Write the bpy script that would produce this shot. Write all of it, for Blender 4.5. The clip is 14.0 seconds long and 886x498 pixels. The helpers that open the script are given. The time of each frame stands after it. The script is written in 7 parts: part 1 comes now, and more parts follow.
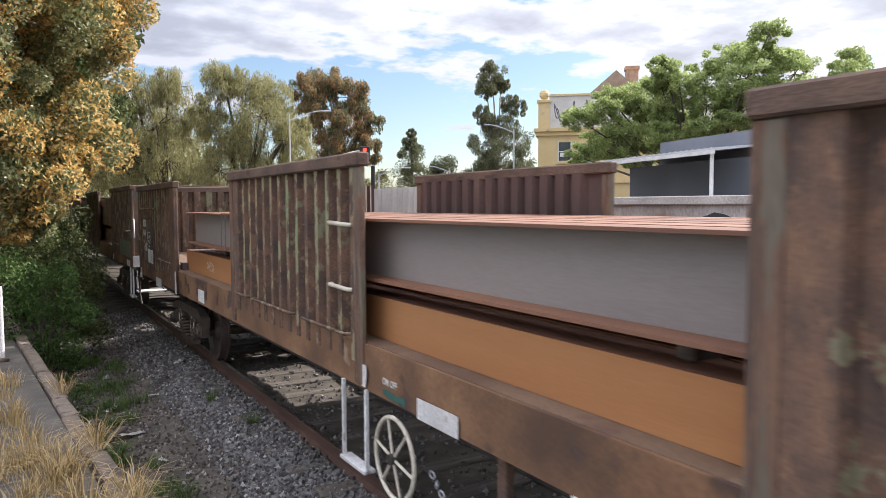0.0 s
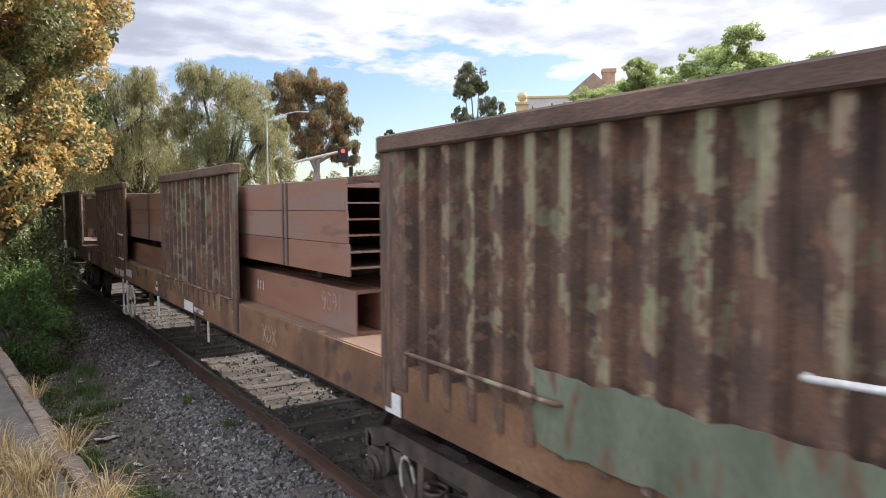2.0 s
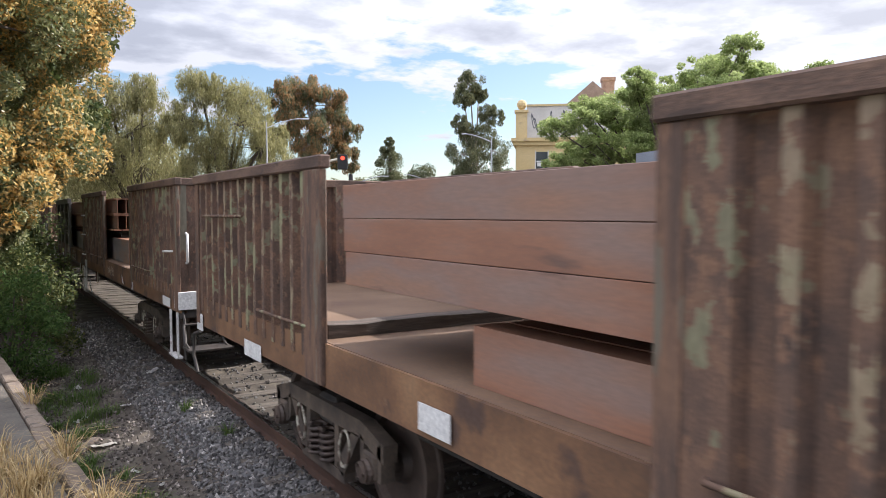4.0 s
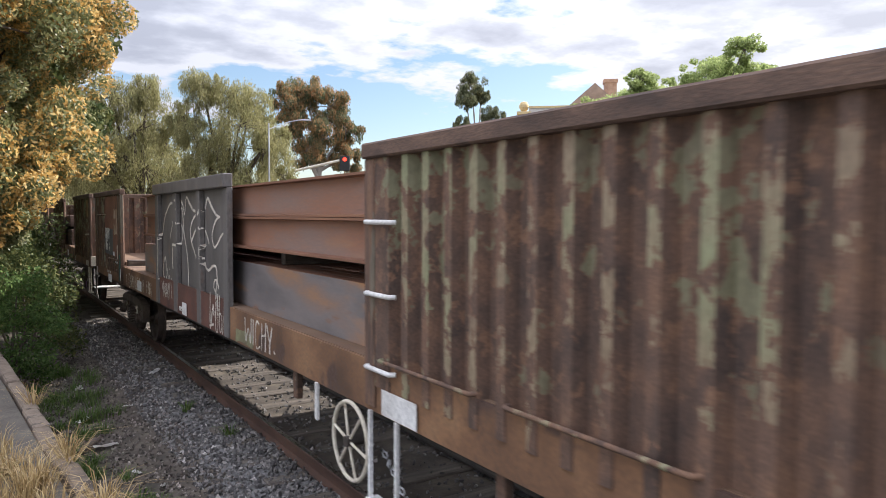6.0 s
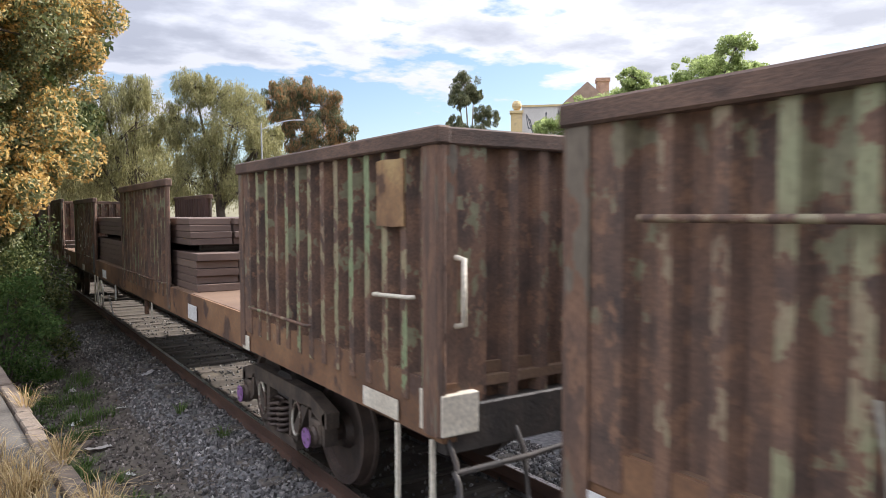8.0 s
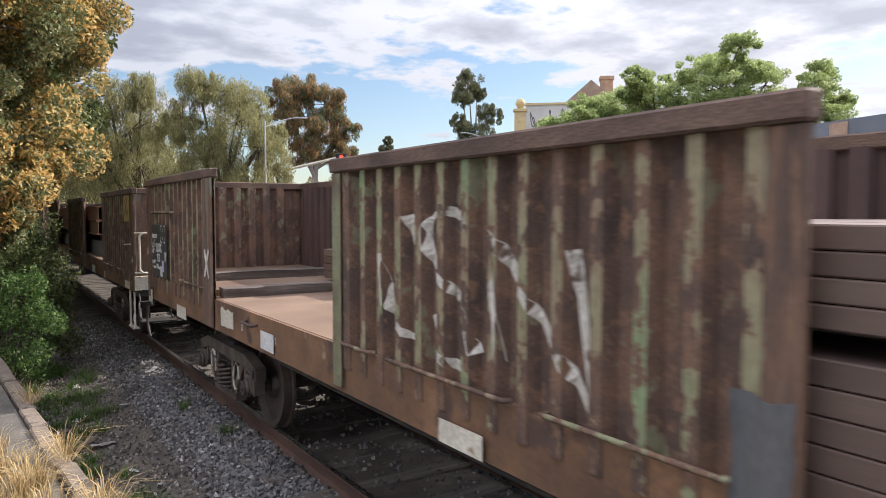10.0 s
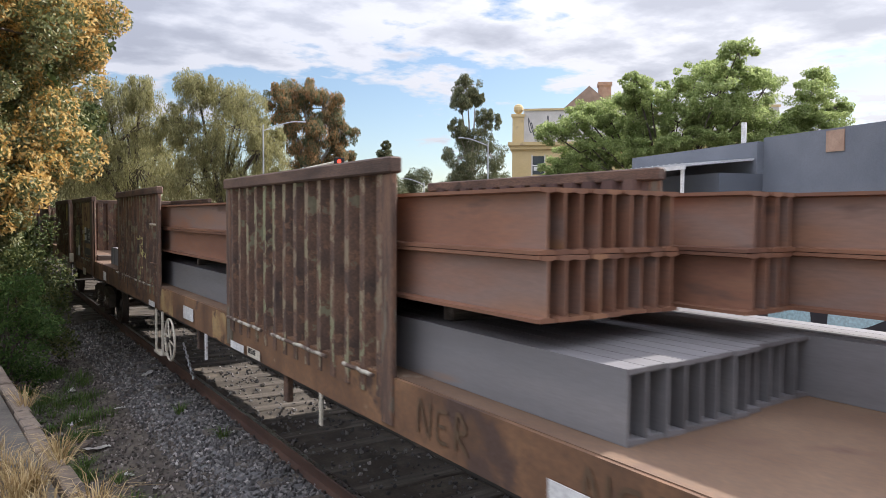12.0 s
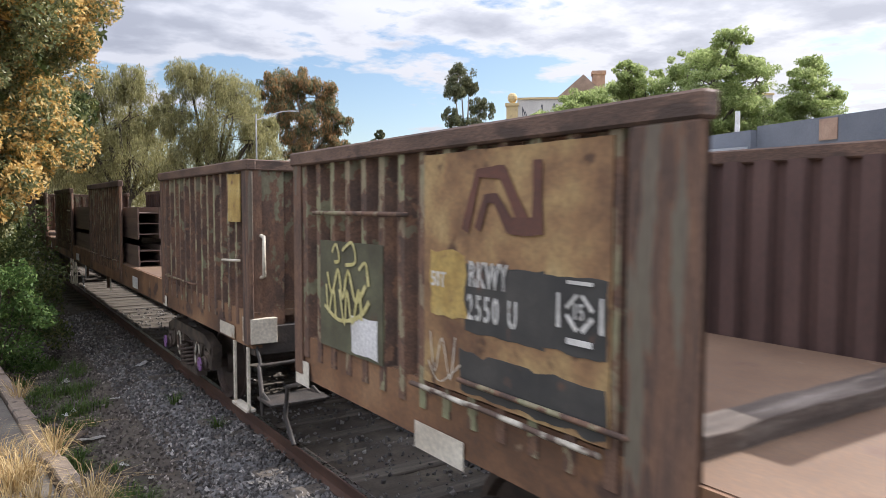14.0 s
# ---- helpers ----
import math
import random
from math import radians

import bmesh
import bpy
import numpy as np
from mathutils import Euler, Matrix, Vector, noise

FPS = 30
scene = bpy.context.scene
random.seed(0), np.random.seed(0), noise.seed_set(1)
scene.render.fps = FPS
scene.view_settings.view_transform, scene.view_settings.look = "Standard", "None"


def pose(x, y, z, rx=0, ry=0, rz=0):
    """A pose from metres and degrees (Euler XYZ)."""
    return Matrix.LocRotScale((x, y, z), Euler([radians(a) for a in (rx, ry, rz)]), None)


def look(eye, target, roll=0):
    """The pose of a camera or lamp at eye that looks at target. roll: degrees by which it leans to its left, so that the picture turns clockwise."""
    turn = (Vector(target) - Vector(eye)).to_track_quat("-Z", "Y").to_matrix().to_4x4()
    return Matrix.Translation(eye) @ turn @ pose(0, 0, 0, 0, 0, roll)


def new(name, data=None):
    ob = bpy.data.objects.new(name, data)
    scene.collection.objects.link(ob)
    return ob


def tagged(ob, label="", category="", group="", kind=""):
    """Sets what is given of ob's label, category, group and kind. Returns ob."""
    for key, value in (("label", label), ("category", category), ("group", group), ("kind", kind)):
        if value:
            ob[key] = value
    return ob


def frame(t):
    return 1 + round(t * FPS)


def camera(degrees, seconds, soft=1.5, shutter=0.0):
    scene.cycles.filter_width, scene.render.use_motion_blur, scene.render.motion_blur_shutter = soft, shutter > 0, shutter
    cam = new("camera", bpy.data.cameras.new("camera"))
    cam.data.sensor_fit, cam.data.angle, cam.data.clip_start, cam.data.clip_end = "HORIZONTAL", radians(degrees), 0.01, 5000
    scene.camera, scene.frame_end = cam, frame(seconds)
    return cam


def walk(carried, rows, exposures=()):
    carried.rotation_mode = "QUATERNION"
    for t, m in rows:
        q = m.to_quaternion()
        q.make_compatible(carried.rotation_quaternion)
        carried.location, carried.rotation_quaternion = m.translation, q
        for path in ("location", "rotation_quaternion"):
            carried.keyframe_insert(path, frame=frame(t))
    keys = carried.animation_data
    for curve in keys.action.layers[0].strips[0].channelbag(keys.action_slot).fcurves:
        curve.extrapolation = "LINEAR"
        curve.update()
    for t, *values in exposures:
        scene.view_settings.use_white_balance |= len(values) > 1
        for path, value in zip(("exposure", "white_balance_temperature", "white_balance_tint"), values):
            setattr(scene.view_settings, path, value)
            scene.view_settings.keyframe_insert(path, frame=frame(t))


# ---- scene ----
# camera: a hand-held phone on the old platform; it turns a little and stays in its place
cam = camera(64.0, 14.0, soft=0.45, shutter=0.12)
EYE = (0.0, 0.0, 2.406)
ROWS = [(0.0, -3.54, 0.22, -31.29), (0.5, -3.0, -0.12, -31.71), (1.0, -2.79, -0.48, -32.24), (1.5, -2.79, -0.19, -32.49), (2.0, -3.44, 0.18, -33.03), (2.5, -3.43, 0.16, -32.99), (3.0, -2.92, -0.14, -33.1), (5.5, -2.83, 0.12, -33.05), (6.0, -2.72, -0.17, -32.93), (6.5, -2.72, -0.13, -33.09), (7.0, -2.46, 0.06, -33.55), (7.5, -2.61, 0.13, -33.53), (10.0, -2.93, 0.01, -33.19), (10.5, -1.49, -0.6, -32.51), (11.0, -1.65, -0.76, -32.02), (11.5, -2.35, -0.43, -32.88), (12.0, -2.54, -0.33, -33.38), (12.5, -2.64, -0.52, -33.22), (13.0, -2.85, -0.44, -33.27), (13.5, -3.6, -0.3, -33.72), (14.0, -3.39, -0.17, -33.86)]
walk(cam, [(t, pose(*EYE, 90 + p, r, w)) for t, p, r, w in ROWS], exposures=[(0.0, 0.80, 6190, 12), (7.5, 0.80, 6190, 12), (10.0, 0.62, 6190, 12), (14.0, 0.62, 6190, 12)])

# the train: speed and the place of each wagon's leading end at the clip's start
SPEED = 7.97
TRACK_X = 3.47
HALF = 1.27
STARTS = (-8.88, 16.42, 41.75, 67.1, 92.65, 118.1, 143.5, 168.9)

# ---- light ----
SUN_EL, SUN_AZ = 35.5, 91.0   # azimuth from +y towards +x
sun = new("sun", bpy.data.lights.new("sun", "SUN"))
sun.data.energy, sun.data.angle, sun.data.color = 4.8, radians(0.6), (1.0, 0.93, 0.86)
sun.matrix_world = look((60 * math.sin(radians(SUN_AZ)), 60 * math.cos(radians(SUN_AZ)), 60 * math.tan(radians(SUN_EL))), (0, 0, 0))

world = bpy.data.worlds.new("sky")
scene.world = world
world.use_nodes = True
nt = world.node_tree
nt.nodes.clear()


def link(tree, a, b):
    tree.links.new(a, b)


def mathn(tree, op, a, b=None, clamp=False):
    n = tree.nodes.new("ShaderNodeMath")
    n.operation, n.use_clamp = op, clamp
    for i, v in enumerate((a, b)):
        if v is None:
            continue
        if isinstance(v, (int, float)):
            n.inputs[i].default_value = v
        else:
            link(tree, v, n.inputs[i])
    return n.outputs[0]


def ramp(tree, fac, stops):
    n = tree.nodes.new("ShaderNodeValToRGB")
    while len(n.color_ramp.elements) < len(stops):
        n.color_ramp.elements.new(0.5)
    for e, (p, c) in zip(n.color_ramp.elements, stops):
        e.position, e.color = p, (*c, 1) if len(c) == 3 else c
    link(tree, fac, n.inputs[0])
    return n.outputs[0]


def mixc(tree, fac, a, b, kind="MIX"):
    n = tree.nodes.new("ShaderNodeMix")
    n.data_type, n.blend_type = "RGBA", kind
    for sock, v in ((n.inputs["Factor"], fac), (n.inputs[6], a), (n.inputs[7], b)):
        if isinstance(v, (int, float)):
            sock.default_value = v
        elif isinstance(v, tuple):
            sock.default_value = (*v, 1)
        else:
            link(tree, v, sock)
    return n.outputs[2]


sky = nt.nodes.new("ShaderNodeTexSky")
sky.sky_type, sky.sun_disc = "NISHITA", False
sky.sun_elevation, sky.sun_rotation = radians(SUN_EL), radians(SUN_AZ)
sky.air_density, sky.dust_density = 1.0, 0.7
coord = nt.nodes.new("ShaderNodeTexCoord")
sep = nt.nodes.new("ShaderNodeSeparateXYZ")
link(nt, coord.outputs["Generated"], sep.inputs[0])
up = mathn(nt, "ADD", mathn(nt, "MAXIMUM", sep.outputs[2], 0.0), 0.10)
flat = nt.nodes.new("ShaderNodeCombineXYZ")
link(nt, mathn(nt, "DIVIDE", sep.outputs[0], up), flat.inputs[0])
link(nt, mathn(nt, "DIVIDE", sep.outputs[1], up), flat.inputs[1])


def world_noise(scale, detail, shift, rough=0.55):
    m = nt.nodes.new("ShaderNodeMapping")
    m.inputs[1].default_value = shift
    link(nt, flat.outputs[0], m.inputs[0])
    n = nt.nodes.new("ShaderNodeTexNoise")
    n.inputs["Scale"].default_value, n.inputs["Detail"].default_value, n.inputs["Roughness"].default_value = scale, detail, rough
    link(nt, m.outputs[0], n.inputs[0])
    return n.outputs[0]


lift = mathn(nt, "MULTIPLY", mathn(nt, "SUBTRACT", mathn(nt, "MINIMUM", sep.outputs[2], 0.28), 0.185), 1.5)
side_west = mathn(nt, "MULTIPLY", mathn(nt, "MAXIMUM", mathn(nt, "SUBTRACT", 0.33, sep.outputs[0]), 0.0), 0.9)
side_east = mathn(nt, "MULTIPLY", mathn(nt, "MAXIMUM", mathn(nt, "SUBTRACT", sep.outputs[0], 0.64), 0.0), 0.8)
cover = mathn(nt, "ADD", mathn(nt, "ADD", world_noise(1.5, 12, (1.7, 4.2, 0), 0.56), lift), mathn(nt, "ADD", mathn(nt, "MINIMUM", side_west, 0.12), mathn(nt, "MINIMUM", side_east, 0.12)))
cloud_mask = ramp(nt, cover, [(0.505, (0, 0, 0)), (0.565, (1, 1, 1))])
depth = mathn(nt, "ADD", cover, mathn(nt, "MULTIPLY", mathn(nt, "SUBTRACT", world_noise(2.6, 9, (5.1, 2.2, 0)), 0.5), 0.55))
shade = ramp(nt, depth, [(0.50, (1.0, 1.0, 1.0)), (0.60, (0.97, 0.975, 0.985)), (0.68, (0.76, 0.78, 0.82)), (0.78, (0.62, 0.64, 0.69))])
bright = ramp(nt, sep.outputs[0], [(0.0, (1.10, 1.09, 1.16)), (0.16, (0.86, 0.87, 0.93)), (0.9, (1.14, 1.12, 1.13))])
low_part = mathn(nt, "MULTIPLY", mathn(nt, "MAXIMUM", sep.outputs[2], 0.0), 2.0)
high_part = mathn(nt, "MULTIPLY", mathn(nt, "MAXIMUM", mathn(nt, "SUBTRACT", sep.outputs[2], 0.32), 0.0), 2.6)
rise = nt.nodes.new("ShaderNodeCombineColor")
for k in range(3):
    link(nt, mathn(nt, "MULTIPLY", mathn(nt, "ADD", mathn(nt, "ADD", low_part, high_part), 1.0), 0.43), rise.inputs[k])
cloud = mixc(nt, 1.0, mixc(nt, 1.0, shade, bright, "MULTIPLY"), rise.outputs[0], "MULTIPLY")
bg_sky = nt.nodes.new("ShaderNodeBackground")
bg_sky.inputs[1].default_value = 0.095
link(nt, sky.outputs[0], bg_sky.inputs[0])
bg_cloud = nt.nodes.new("ShaderNodeBackground")
bg_cloud.inputs[1].default_value = 1.0
link(nt, cloud, bg_cloud.inputs[0])
mix_bg = nt.nodes.new("ShaderNodeMixShader")
link(nt, cloud_mask, mix_bg.inputs[0])
link(nt, bg_sky.outputs[0], mix_bg.inputs[1])
link(nt, bg_cloud.outputs[0], mix_bg.inputs[2])
out_w = nt.nodes.new("ShaderNodeOutputWorld")
link(nt, mix_bg.outputs[0], out_w.inputs[0])


# ---- materials ----
def material(name, stops, scale=3.0, rough=0.75, metal=0.0, bump=0.15, fine=40.0, second=None, stretch=(1, 1, 1), vary=True, detail=6, speck=0.25):
    """stops: ramp of colours driven by a noise in the object's own space; second: (colour, threshold, scale) stains laid over it."""
    m = bpy.data.materials.new(name)
    m.use_nodes = True
    t = m.node_tree
    b = t.nodes["Principled BSDF"]
    tc = t.nodes.new("ShaderNodeTexCoord")
    info = t.nodes.new("ShaderNodeObjectInfo")
    mp = t.nodes.new("ShaderNodeMapping")
    mp.inputs[3].default_value = stretch
    link(t, tc.outputs["Object"], mp.inputs[0])
    if vary:
        off = t.nodes.new("ShaderNodeCombineXYZ")
        for i, k in enumerate((31.0, 57.0, 13.0)):
            link(t, mathn(t, "MULTIPLY", info.outputs["Random"], k), off.inputs[i])
        link(t, off.outputs[0], mp.inputs[1])

    def noise_at(s, d=detail):
        n = t.nodes.new("ShaderNodeTexNoise")
        n.inputs["Scale"].default_value, n.inputs["Detail"].default_value = s, d
        link(t, mp.outputs[0], n.inputs[0])
        return n.outputs[0]

    big, small = noise_at(scale), noise_at(fine, 4)
    col = ramp(t, big, stops)
    if speck:
        grain = ramp(t, small, [(0.3, (1 - speck,) * 3), (0.7, (1 + speck * 0.6,) * 3)])
        col = mixc(t, 1.0, col, grain, "MULTIPLY")
    if second:
        for c2, thr, sc in second:
            mask = ramp(t, noise_at(sc), [(thr, (0, 0, 0)), (min(thr + 0.07, 0.99), (1, 1, 1))])
            col = mixc(t, mask, col, c2)
    link(t, col, b.inputs["Base Color"])
    b.inputs["Metallic"].default_value = metal
    rr = ramp(t, small, [(0.3, (max(rough - 0.12, 0.05),) * 3), (0.7, (min(rough + 0.12, 1.0),) * 3)])
    link(t, rr, b.inputs["Roughness"])
    if bump:
        bp = t.nodes.new("ShaderNodeBump")
        bp.inputs["Strength"].default_value, bp.inputs["Distance"].default_value = bump, 0.02
        link(t, mixc(t, 0.5, small, big), bp.inputs["Height"])
        link(t, bp.outputs[0], b.inputs["Normal"])
    return m


def leaf_material(name, c1, c2, c3, through_light=0.35, rough=0.65, gloss=0.25):
    m = bpy.data.materials.new(name)
    m.use_nodes = True
    t = m.node_tree
    b = t.nodes["Principled BSDF"]
    geo = t.nodes.new("ShaderNodeNewGeometry")
    col = ramp(t, geo.outputs["Random Per Island"], [(0.0, c1), (0.55, c2), (1.0, c3)])
    link(t, col, b.inputs["Base Color"])
    b.inputs["Roughness"].default_value = rough
    b.inputs["Specular IOR Level"].default_value = gloss
    tr = t.nodes.new("ShaderNodeBsdfTranslucent")
    link(t, col, tr.inputs[0])
    mx = t.nodes.new("ShaderNodeMixShader")
    mx.inputs[0].default_value = through_light
    link(t, b.outputs[0], mx.inputs[1])
    link(t, tr.outputs[0], mx.inputs[2])
    link(t, mx.outputs[0], t.nodes["Material Output"].inputs[0])
    return m


def peeling(name, rust, paints, cover, scale=6.0, stretch=(1, 1.3, 0.85), patches=1.3):
    """Rust of several browns with old paint left on it in crisp flakes; cover: how much paint stays."""
    m = bpy.data.materials.new(name)
    m.use_nodes = True
    t = m.node_tree
    b = t.nodes["Principled BSDF"]
    tc, info = t.nodes.new("ShaderNodeTexCoord"), t.nodes.new("ShaderNodeObjectInfo")
    mp = t.nodes.new("ShaderNodeMapping")
    mp.inputs[3].default_value = stretch
    link(t, tc.outputs["Object"], mp.inputs[0])
    off = t.nodes.new("ShaderNodeCombineXYZ")
    for i, k in enumerate((31.0, 57.0, 13.0)):
        link(t, mathn(t, "MULTIPLY", info.outputs["Random"], k), off.inputs[i])
    link(t, off.outputs[0], mp.inputs[1])

    def noise_at(sc, d, rough=0.55):
        n = t.nodes.new("ShaderNodeTexNoise")
        n.inputs["Scale"].default_value, n.inputs["Detail"].default_value, n.inputs["Roughness"].default_value = sc, d, rough
        link(t, mp.outputs[0], n.inputs[0])
        return n.outputs[0]

    fine = noise_at(70.0, 4)
    bare = ramp(t, noise_at(3.4, 10, 0.62), rust)
    bare = mixc(t, ramp(t, noise_at(9.0, 8, 0.6), [(0.56, (0, 0, 0)), (0.62, (1, 1, 1))]), bare, rust[-1][1])
    bare = mixc(t, 1.0, bare, ramp(t, fine, [(0.3, (0.72, 0.72, 0.72)), (0.7, (1.25, 1.22, 1.18))]), "MULTIPLY")
    left = mathn(t, "ADD", mathn(t, "MULTIPLY", noise_at(scale, 12, 0.62), 0.72), mathn(t, "MULTIPLY", noise_at(patches, 3), 0.28))
    part_z = t.nodes.new("ShaderNodeSeparateXYZ")
    link(t, tc.outputs["Object"], part_z.inputs[0])
    left = mathn(t, "ADD", left, mathn(t, "MULTIPLY", mathn(t, "SUBTRACT", part_z.outputs[2], 2.0), 0.045))
    thr = 0.5 + (0.5 - cover) * 0.36
    coat = ramp(t, noise_at(1.3, 6), paints)
    coat = mixc(t, 1.0, coat, ramp(t, noise_at(22.0, 6), [(0.35, (0.78, 0.76, 0.74)), (0.65, (1.12, 1.12, 1.1))]), "MULTIPLY")
    rim = ramp(t, left, [(thr - 0.022, (0, 0, 0)), (thr - 0.012, (1, 1, 1))])
    mask = ramp(t, left, [(thr, (0, 0, 0)), (thr + 0.008, (1, 1, 1))])
    col = mixc(t, mask, mixc(t, rim, bare, (0.17, 0.098, 0.062)), coat)
    link(t, col, b.inputs["Base Color"])
    link(t, ramp(t, mask, [(0.0, (0.86, 0.86, 0.86)), (1.0, (0.62, 0.62, 0.62))]), b.inputs["Roughness"])
    bp = t.nodes.new("ShaderNodeBump")
    bp.inputs["Strength"].default_value, bp.inputs["Distance"].default_value = 0.35, 0.008
    link(t, mixc(t, 0.45, mask, fine), bp.inputs["Height"])
    link(t, bp.outputs[0], b.inputs["Normal"])
    return m


RUST_TONES = [(0.30, (0.060, 0.043, 0.036)), (0.45, (0.105, 0.068, 0.051)), (0.56, (0.150, 0.090, 0.062)), (0.68, (0.200, 0.115, 0.072))]
RUST_DARK = peeling("dark rusted steel with paint scraps", RUST_TONES, [(0.4, (0.17, 0.135, 0.09)), (0.6, (0.20, 0.19, 0.115))], 0.30)
INNER = material("dull maroon inner paint", [(0.3, (0.075, 0.046, 0.040)), (0.6, (0.115, 0.070, 0.059)), (0.8, (0.155, 0.098, 0.076))], 2.0, 0.85, bump=0.1, detail=9, stretch=(1, 1, 0.5), speck=0.2)
CREST = peeling("peeling green paint over rust", RUST_TONES, [(0.36, (0.25, 0.18, 0.115)), (0.50, (0.28, 0.24, 0.14)), (0.62, (0.225, 0.275, 0.145))], 0.50)
CREST_BROWN = peeling("worn brown paint over rust", RUST_TONES, [(0.36, (0.21, 0.15, 0.10)), (0.50, (0.27, 0.21, 0.135)), (0.64, (0.25, 0.255, 0.145))], 0.46)
POST_PAINT = peeling("scraped dark post paint", RUST_TONES, [(0.36, (0.12, 0.095, 0.072)), (0.55, (0.15, 0.122, 0.09)), (0.7, (0.165, 0.15, 0.108))], 0.34, 2.6, (1, 3.0, 0.4))
TIE = material("flaking pale paint on a bar", [(0.48, (0.11, 0.072, 0.052)), (0.54, (0.42, 0.38, 0.30)), (0.7, (0.62, 0.58, 0.48))], 7.0, 0.75, bump=0.1, detail=9)
MURAL_WALL = material("pale stained wall paint", [(0.3, (0.34, 0.29, 0.25)), (0.5, (0.50, 0.47, 0.44)), (0.75, (0.60, 0.60, 0.60))], 1.2, 0.9, bump=0.2, detail=9, stretch=(1, 1, 0.5), second=[((0.26, 0.17, 0.12), 0.60, 2.2)])
SILL = material("orange-brown rusted sill", [(0.3, (0.10, 0.056, 0.033)), (0.5, (0.19, 0.10, 0.052)), (0.62, (0.25, 0.135, 0.068)), (0.78, (0.32, 0.19, 0.10))], 1.8, 0.8, bump=0.15, detail=10, stretch=(1, 0.8, 0.9), second=[((0.085, 0.05, 0.036), 0.58, 3.2), ((0.30, 0.22, 0.14), 0.68, 5.0)])
RAIL_TOP = material("rusted top rail", [(0.3, (0.075, 0.048, 0.036)), (0.5, (0.135, 0.084, 0.060)), (0.65, (0.18, 0.112, 0.078)), (0.8, (0.22, 0.145, 0.10))], 3.0, 0.8, bump=0.3, detail=10, speck=0.42, fine=60.0, stretch=(1, 0.6, 1.5), second=[((0.07, 0.046, 0.035), 0.60, 5.0)])
DECK = material("tan rusted deck plate", [(0.3, (0.128, 0.074, 0.044)), (0.55, (0.180, 0.112, 0.068)), (0.75, (0.22, 0.143, 0.09))], 1.1, 0.85, bump=0.12, detail=9, second=[((0.125, 0.072, 0.048), 0.62, 1.9), ((0.29, 0.22, 0.155), 0.68, 3.3)])
OLIVE = material("flaking olive green paint", [(0.3, (0.13, 0.10, 0.065)), (0.48, (0.20, 0.19, 0.105)), (0.7, (0.26, 0.28, 0.15))], 3.0, 0.75, detail=10, second=[((0.12, 0.07, 0.045), 0.60, 5.0)])
TIMBER = material("weathered timber bearer", [(0.3, (0.05, 0.038, 0.03)), (0.55, (0.11, 0.085, 0.068)), (0.75, (0.22, 0.185, 0.155))], 5.0, 0.9, bump=0.6, stretch=(0.25, 2.5, 2.5), detail=9)
WHITE = material("dirty white paint", [(0.3, (0.60, 0.58, 0.55)), (0.6, (0.76, 0.75, 0.72)), (0.8, (0.82, 0.81, 0.79))], 3.0, 0.6, bump=0.08, second=[((0.33, 0.24, 0.18), 0.68, 8.0)])
CREAM = material("dirty cream paint", [(0.3, (0.52, 0.46, 0.36)), (0.6, (0.68, 0.62, 0.50)), (0.8, (0.74, 0.69, 0.58))], 3.0, 0.6, bump=0.08, second=[((0.30, 0.19, 0.12), 0.66, 8.0)])
STENCIL = material("faded white lettering", [(0.3, (0.55, 0.53, 0.47)), (0.7, (0.75, 0.73, 0.68))], 8.0, 0.7, bump=0.0, second=[((0.16, 0.12, 0.09), 0.66, 22.0)])
BLACKP = material("black painted patch", [(0.35, (0.042, 0.041, 0.038)), (0.7, (0.080, 0.074, 0.064))], 3.0, 0.7, second=[((0.13, 0.075, 0.05), 0.64, 5.0)])
BROWN_PLATE = material("red-brown sheet plate", [(0.3, (0.17, 0.075, 0.045)), (0.6, (0.25, 0.115, 0.07)), (0.8, (0.30, 0.15, 0.09))], 1.6, 0.75, second=[((0.07, 0.04, 0.03), 0.63, 4.0)])
TAN_PLATE = material("tan peeling plate", [(0.3, (0.15, 0.08, 0.045)), (0.48, (0.29, 0.17, 0.08)), (0.6, (0.40, 0.27, 0.12)), (0.8, (0.47, 0.36, 0.18))], 3.0, 0.75, detail=10, second=[((0.10, 0.055, 0.032), 0.60, 4.5)])
YELLOW_PLATE = material("yellow weathered plate", [(0.3, (0.32, 0.20, 0.06)), (0.5, (0.46, 0.32, 0.10)), (0.7, (0.54, 0.41, 0.16))], 4.0, 0.75, detail=9, second=[((0.22, 0.13, 0.06), 0.60, 6.0)])
GREEN_PAINT = material("dull green paint", [(0.3, (0.115, 0.135, 0.09)), (0.5, (0.16, 0.185, 0.12)), (0.7, (0.20, 0.215, 0.145))], 3.0, 0.7, detail=9, stretch=(1, 1.4, 0.5), second=[((0.15, 0.09, 0.055), 0.565, 5.0)])
GREY_PANEL = material("dark grey painted steel", [(0.3, (0.066, 0.067, 0.070)), (0.5, (0.098, 0.098, 0.099)), (0.7, (0.13, 0.125, 0.12))], 2.4, 0.65, bump=0.1, detail=10, stretch=(1, 1.5, 0.5), speck=0.3, second=[((0.15, 0.10, 0.075), 0.66, 4.0)])
FLAT_GREY = material("weathered warm grey painted steel", [(0.3, (0.092, 0.083, 0.077)), (0.5, (0.127, 0.115, 0.106)), (0.7, (0.16, 0.145, 0.132))], 2.4, 0.6, bump=0.1, detail=10, stretch=(1, 1.5, 0.5), speck=0.3, second=[((0.19, 0.125, 0.09), 0.63, 3.0)])
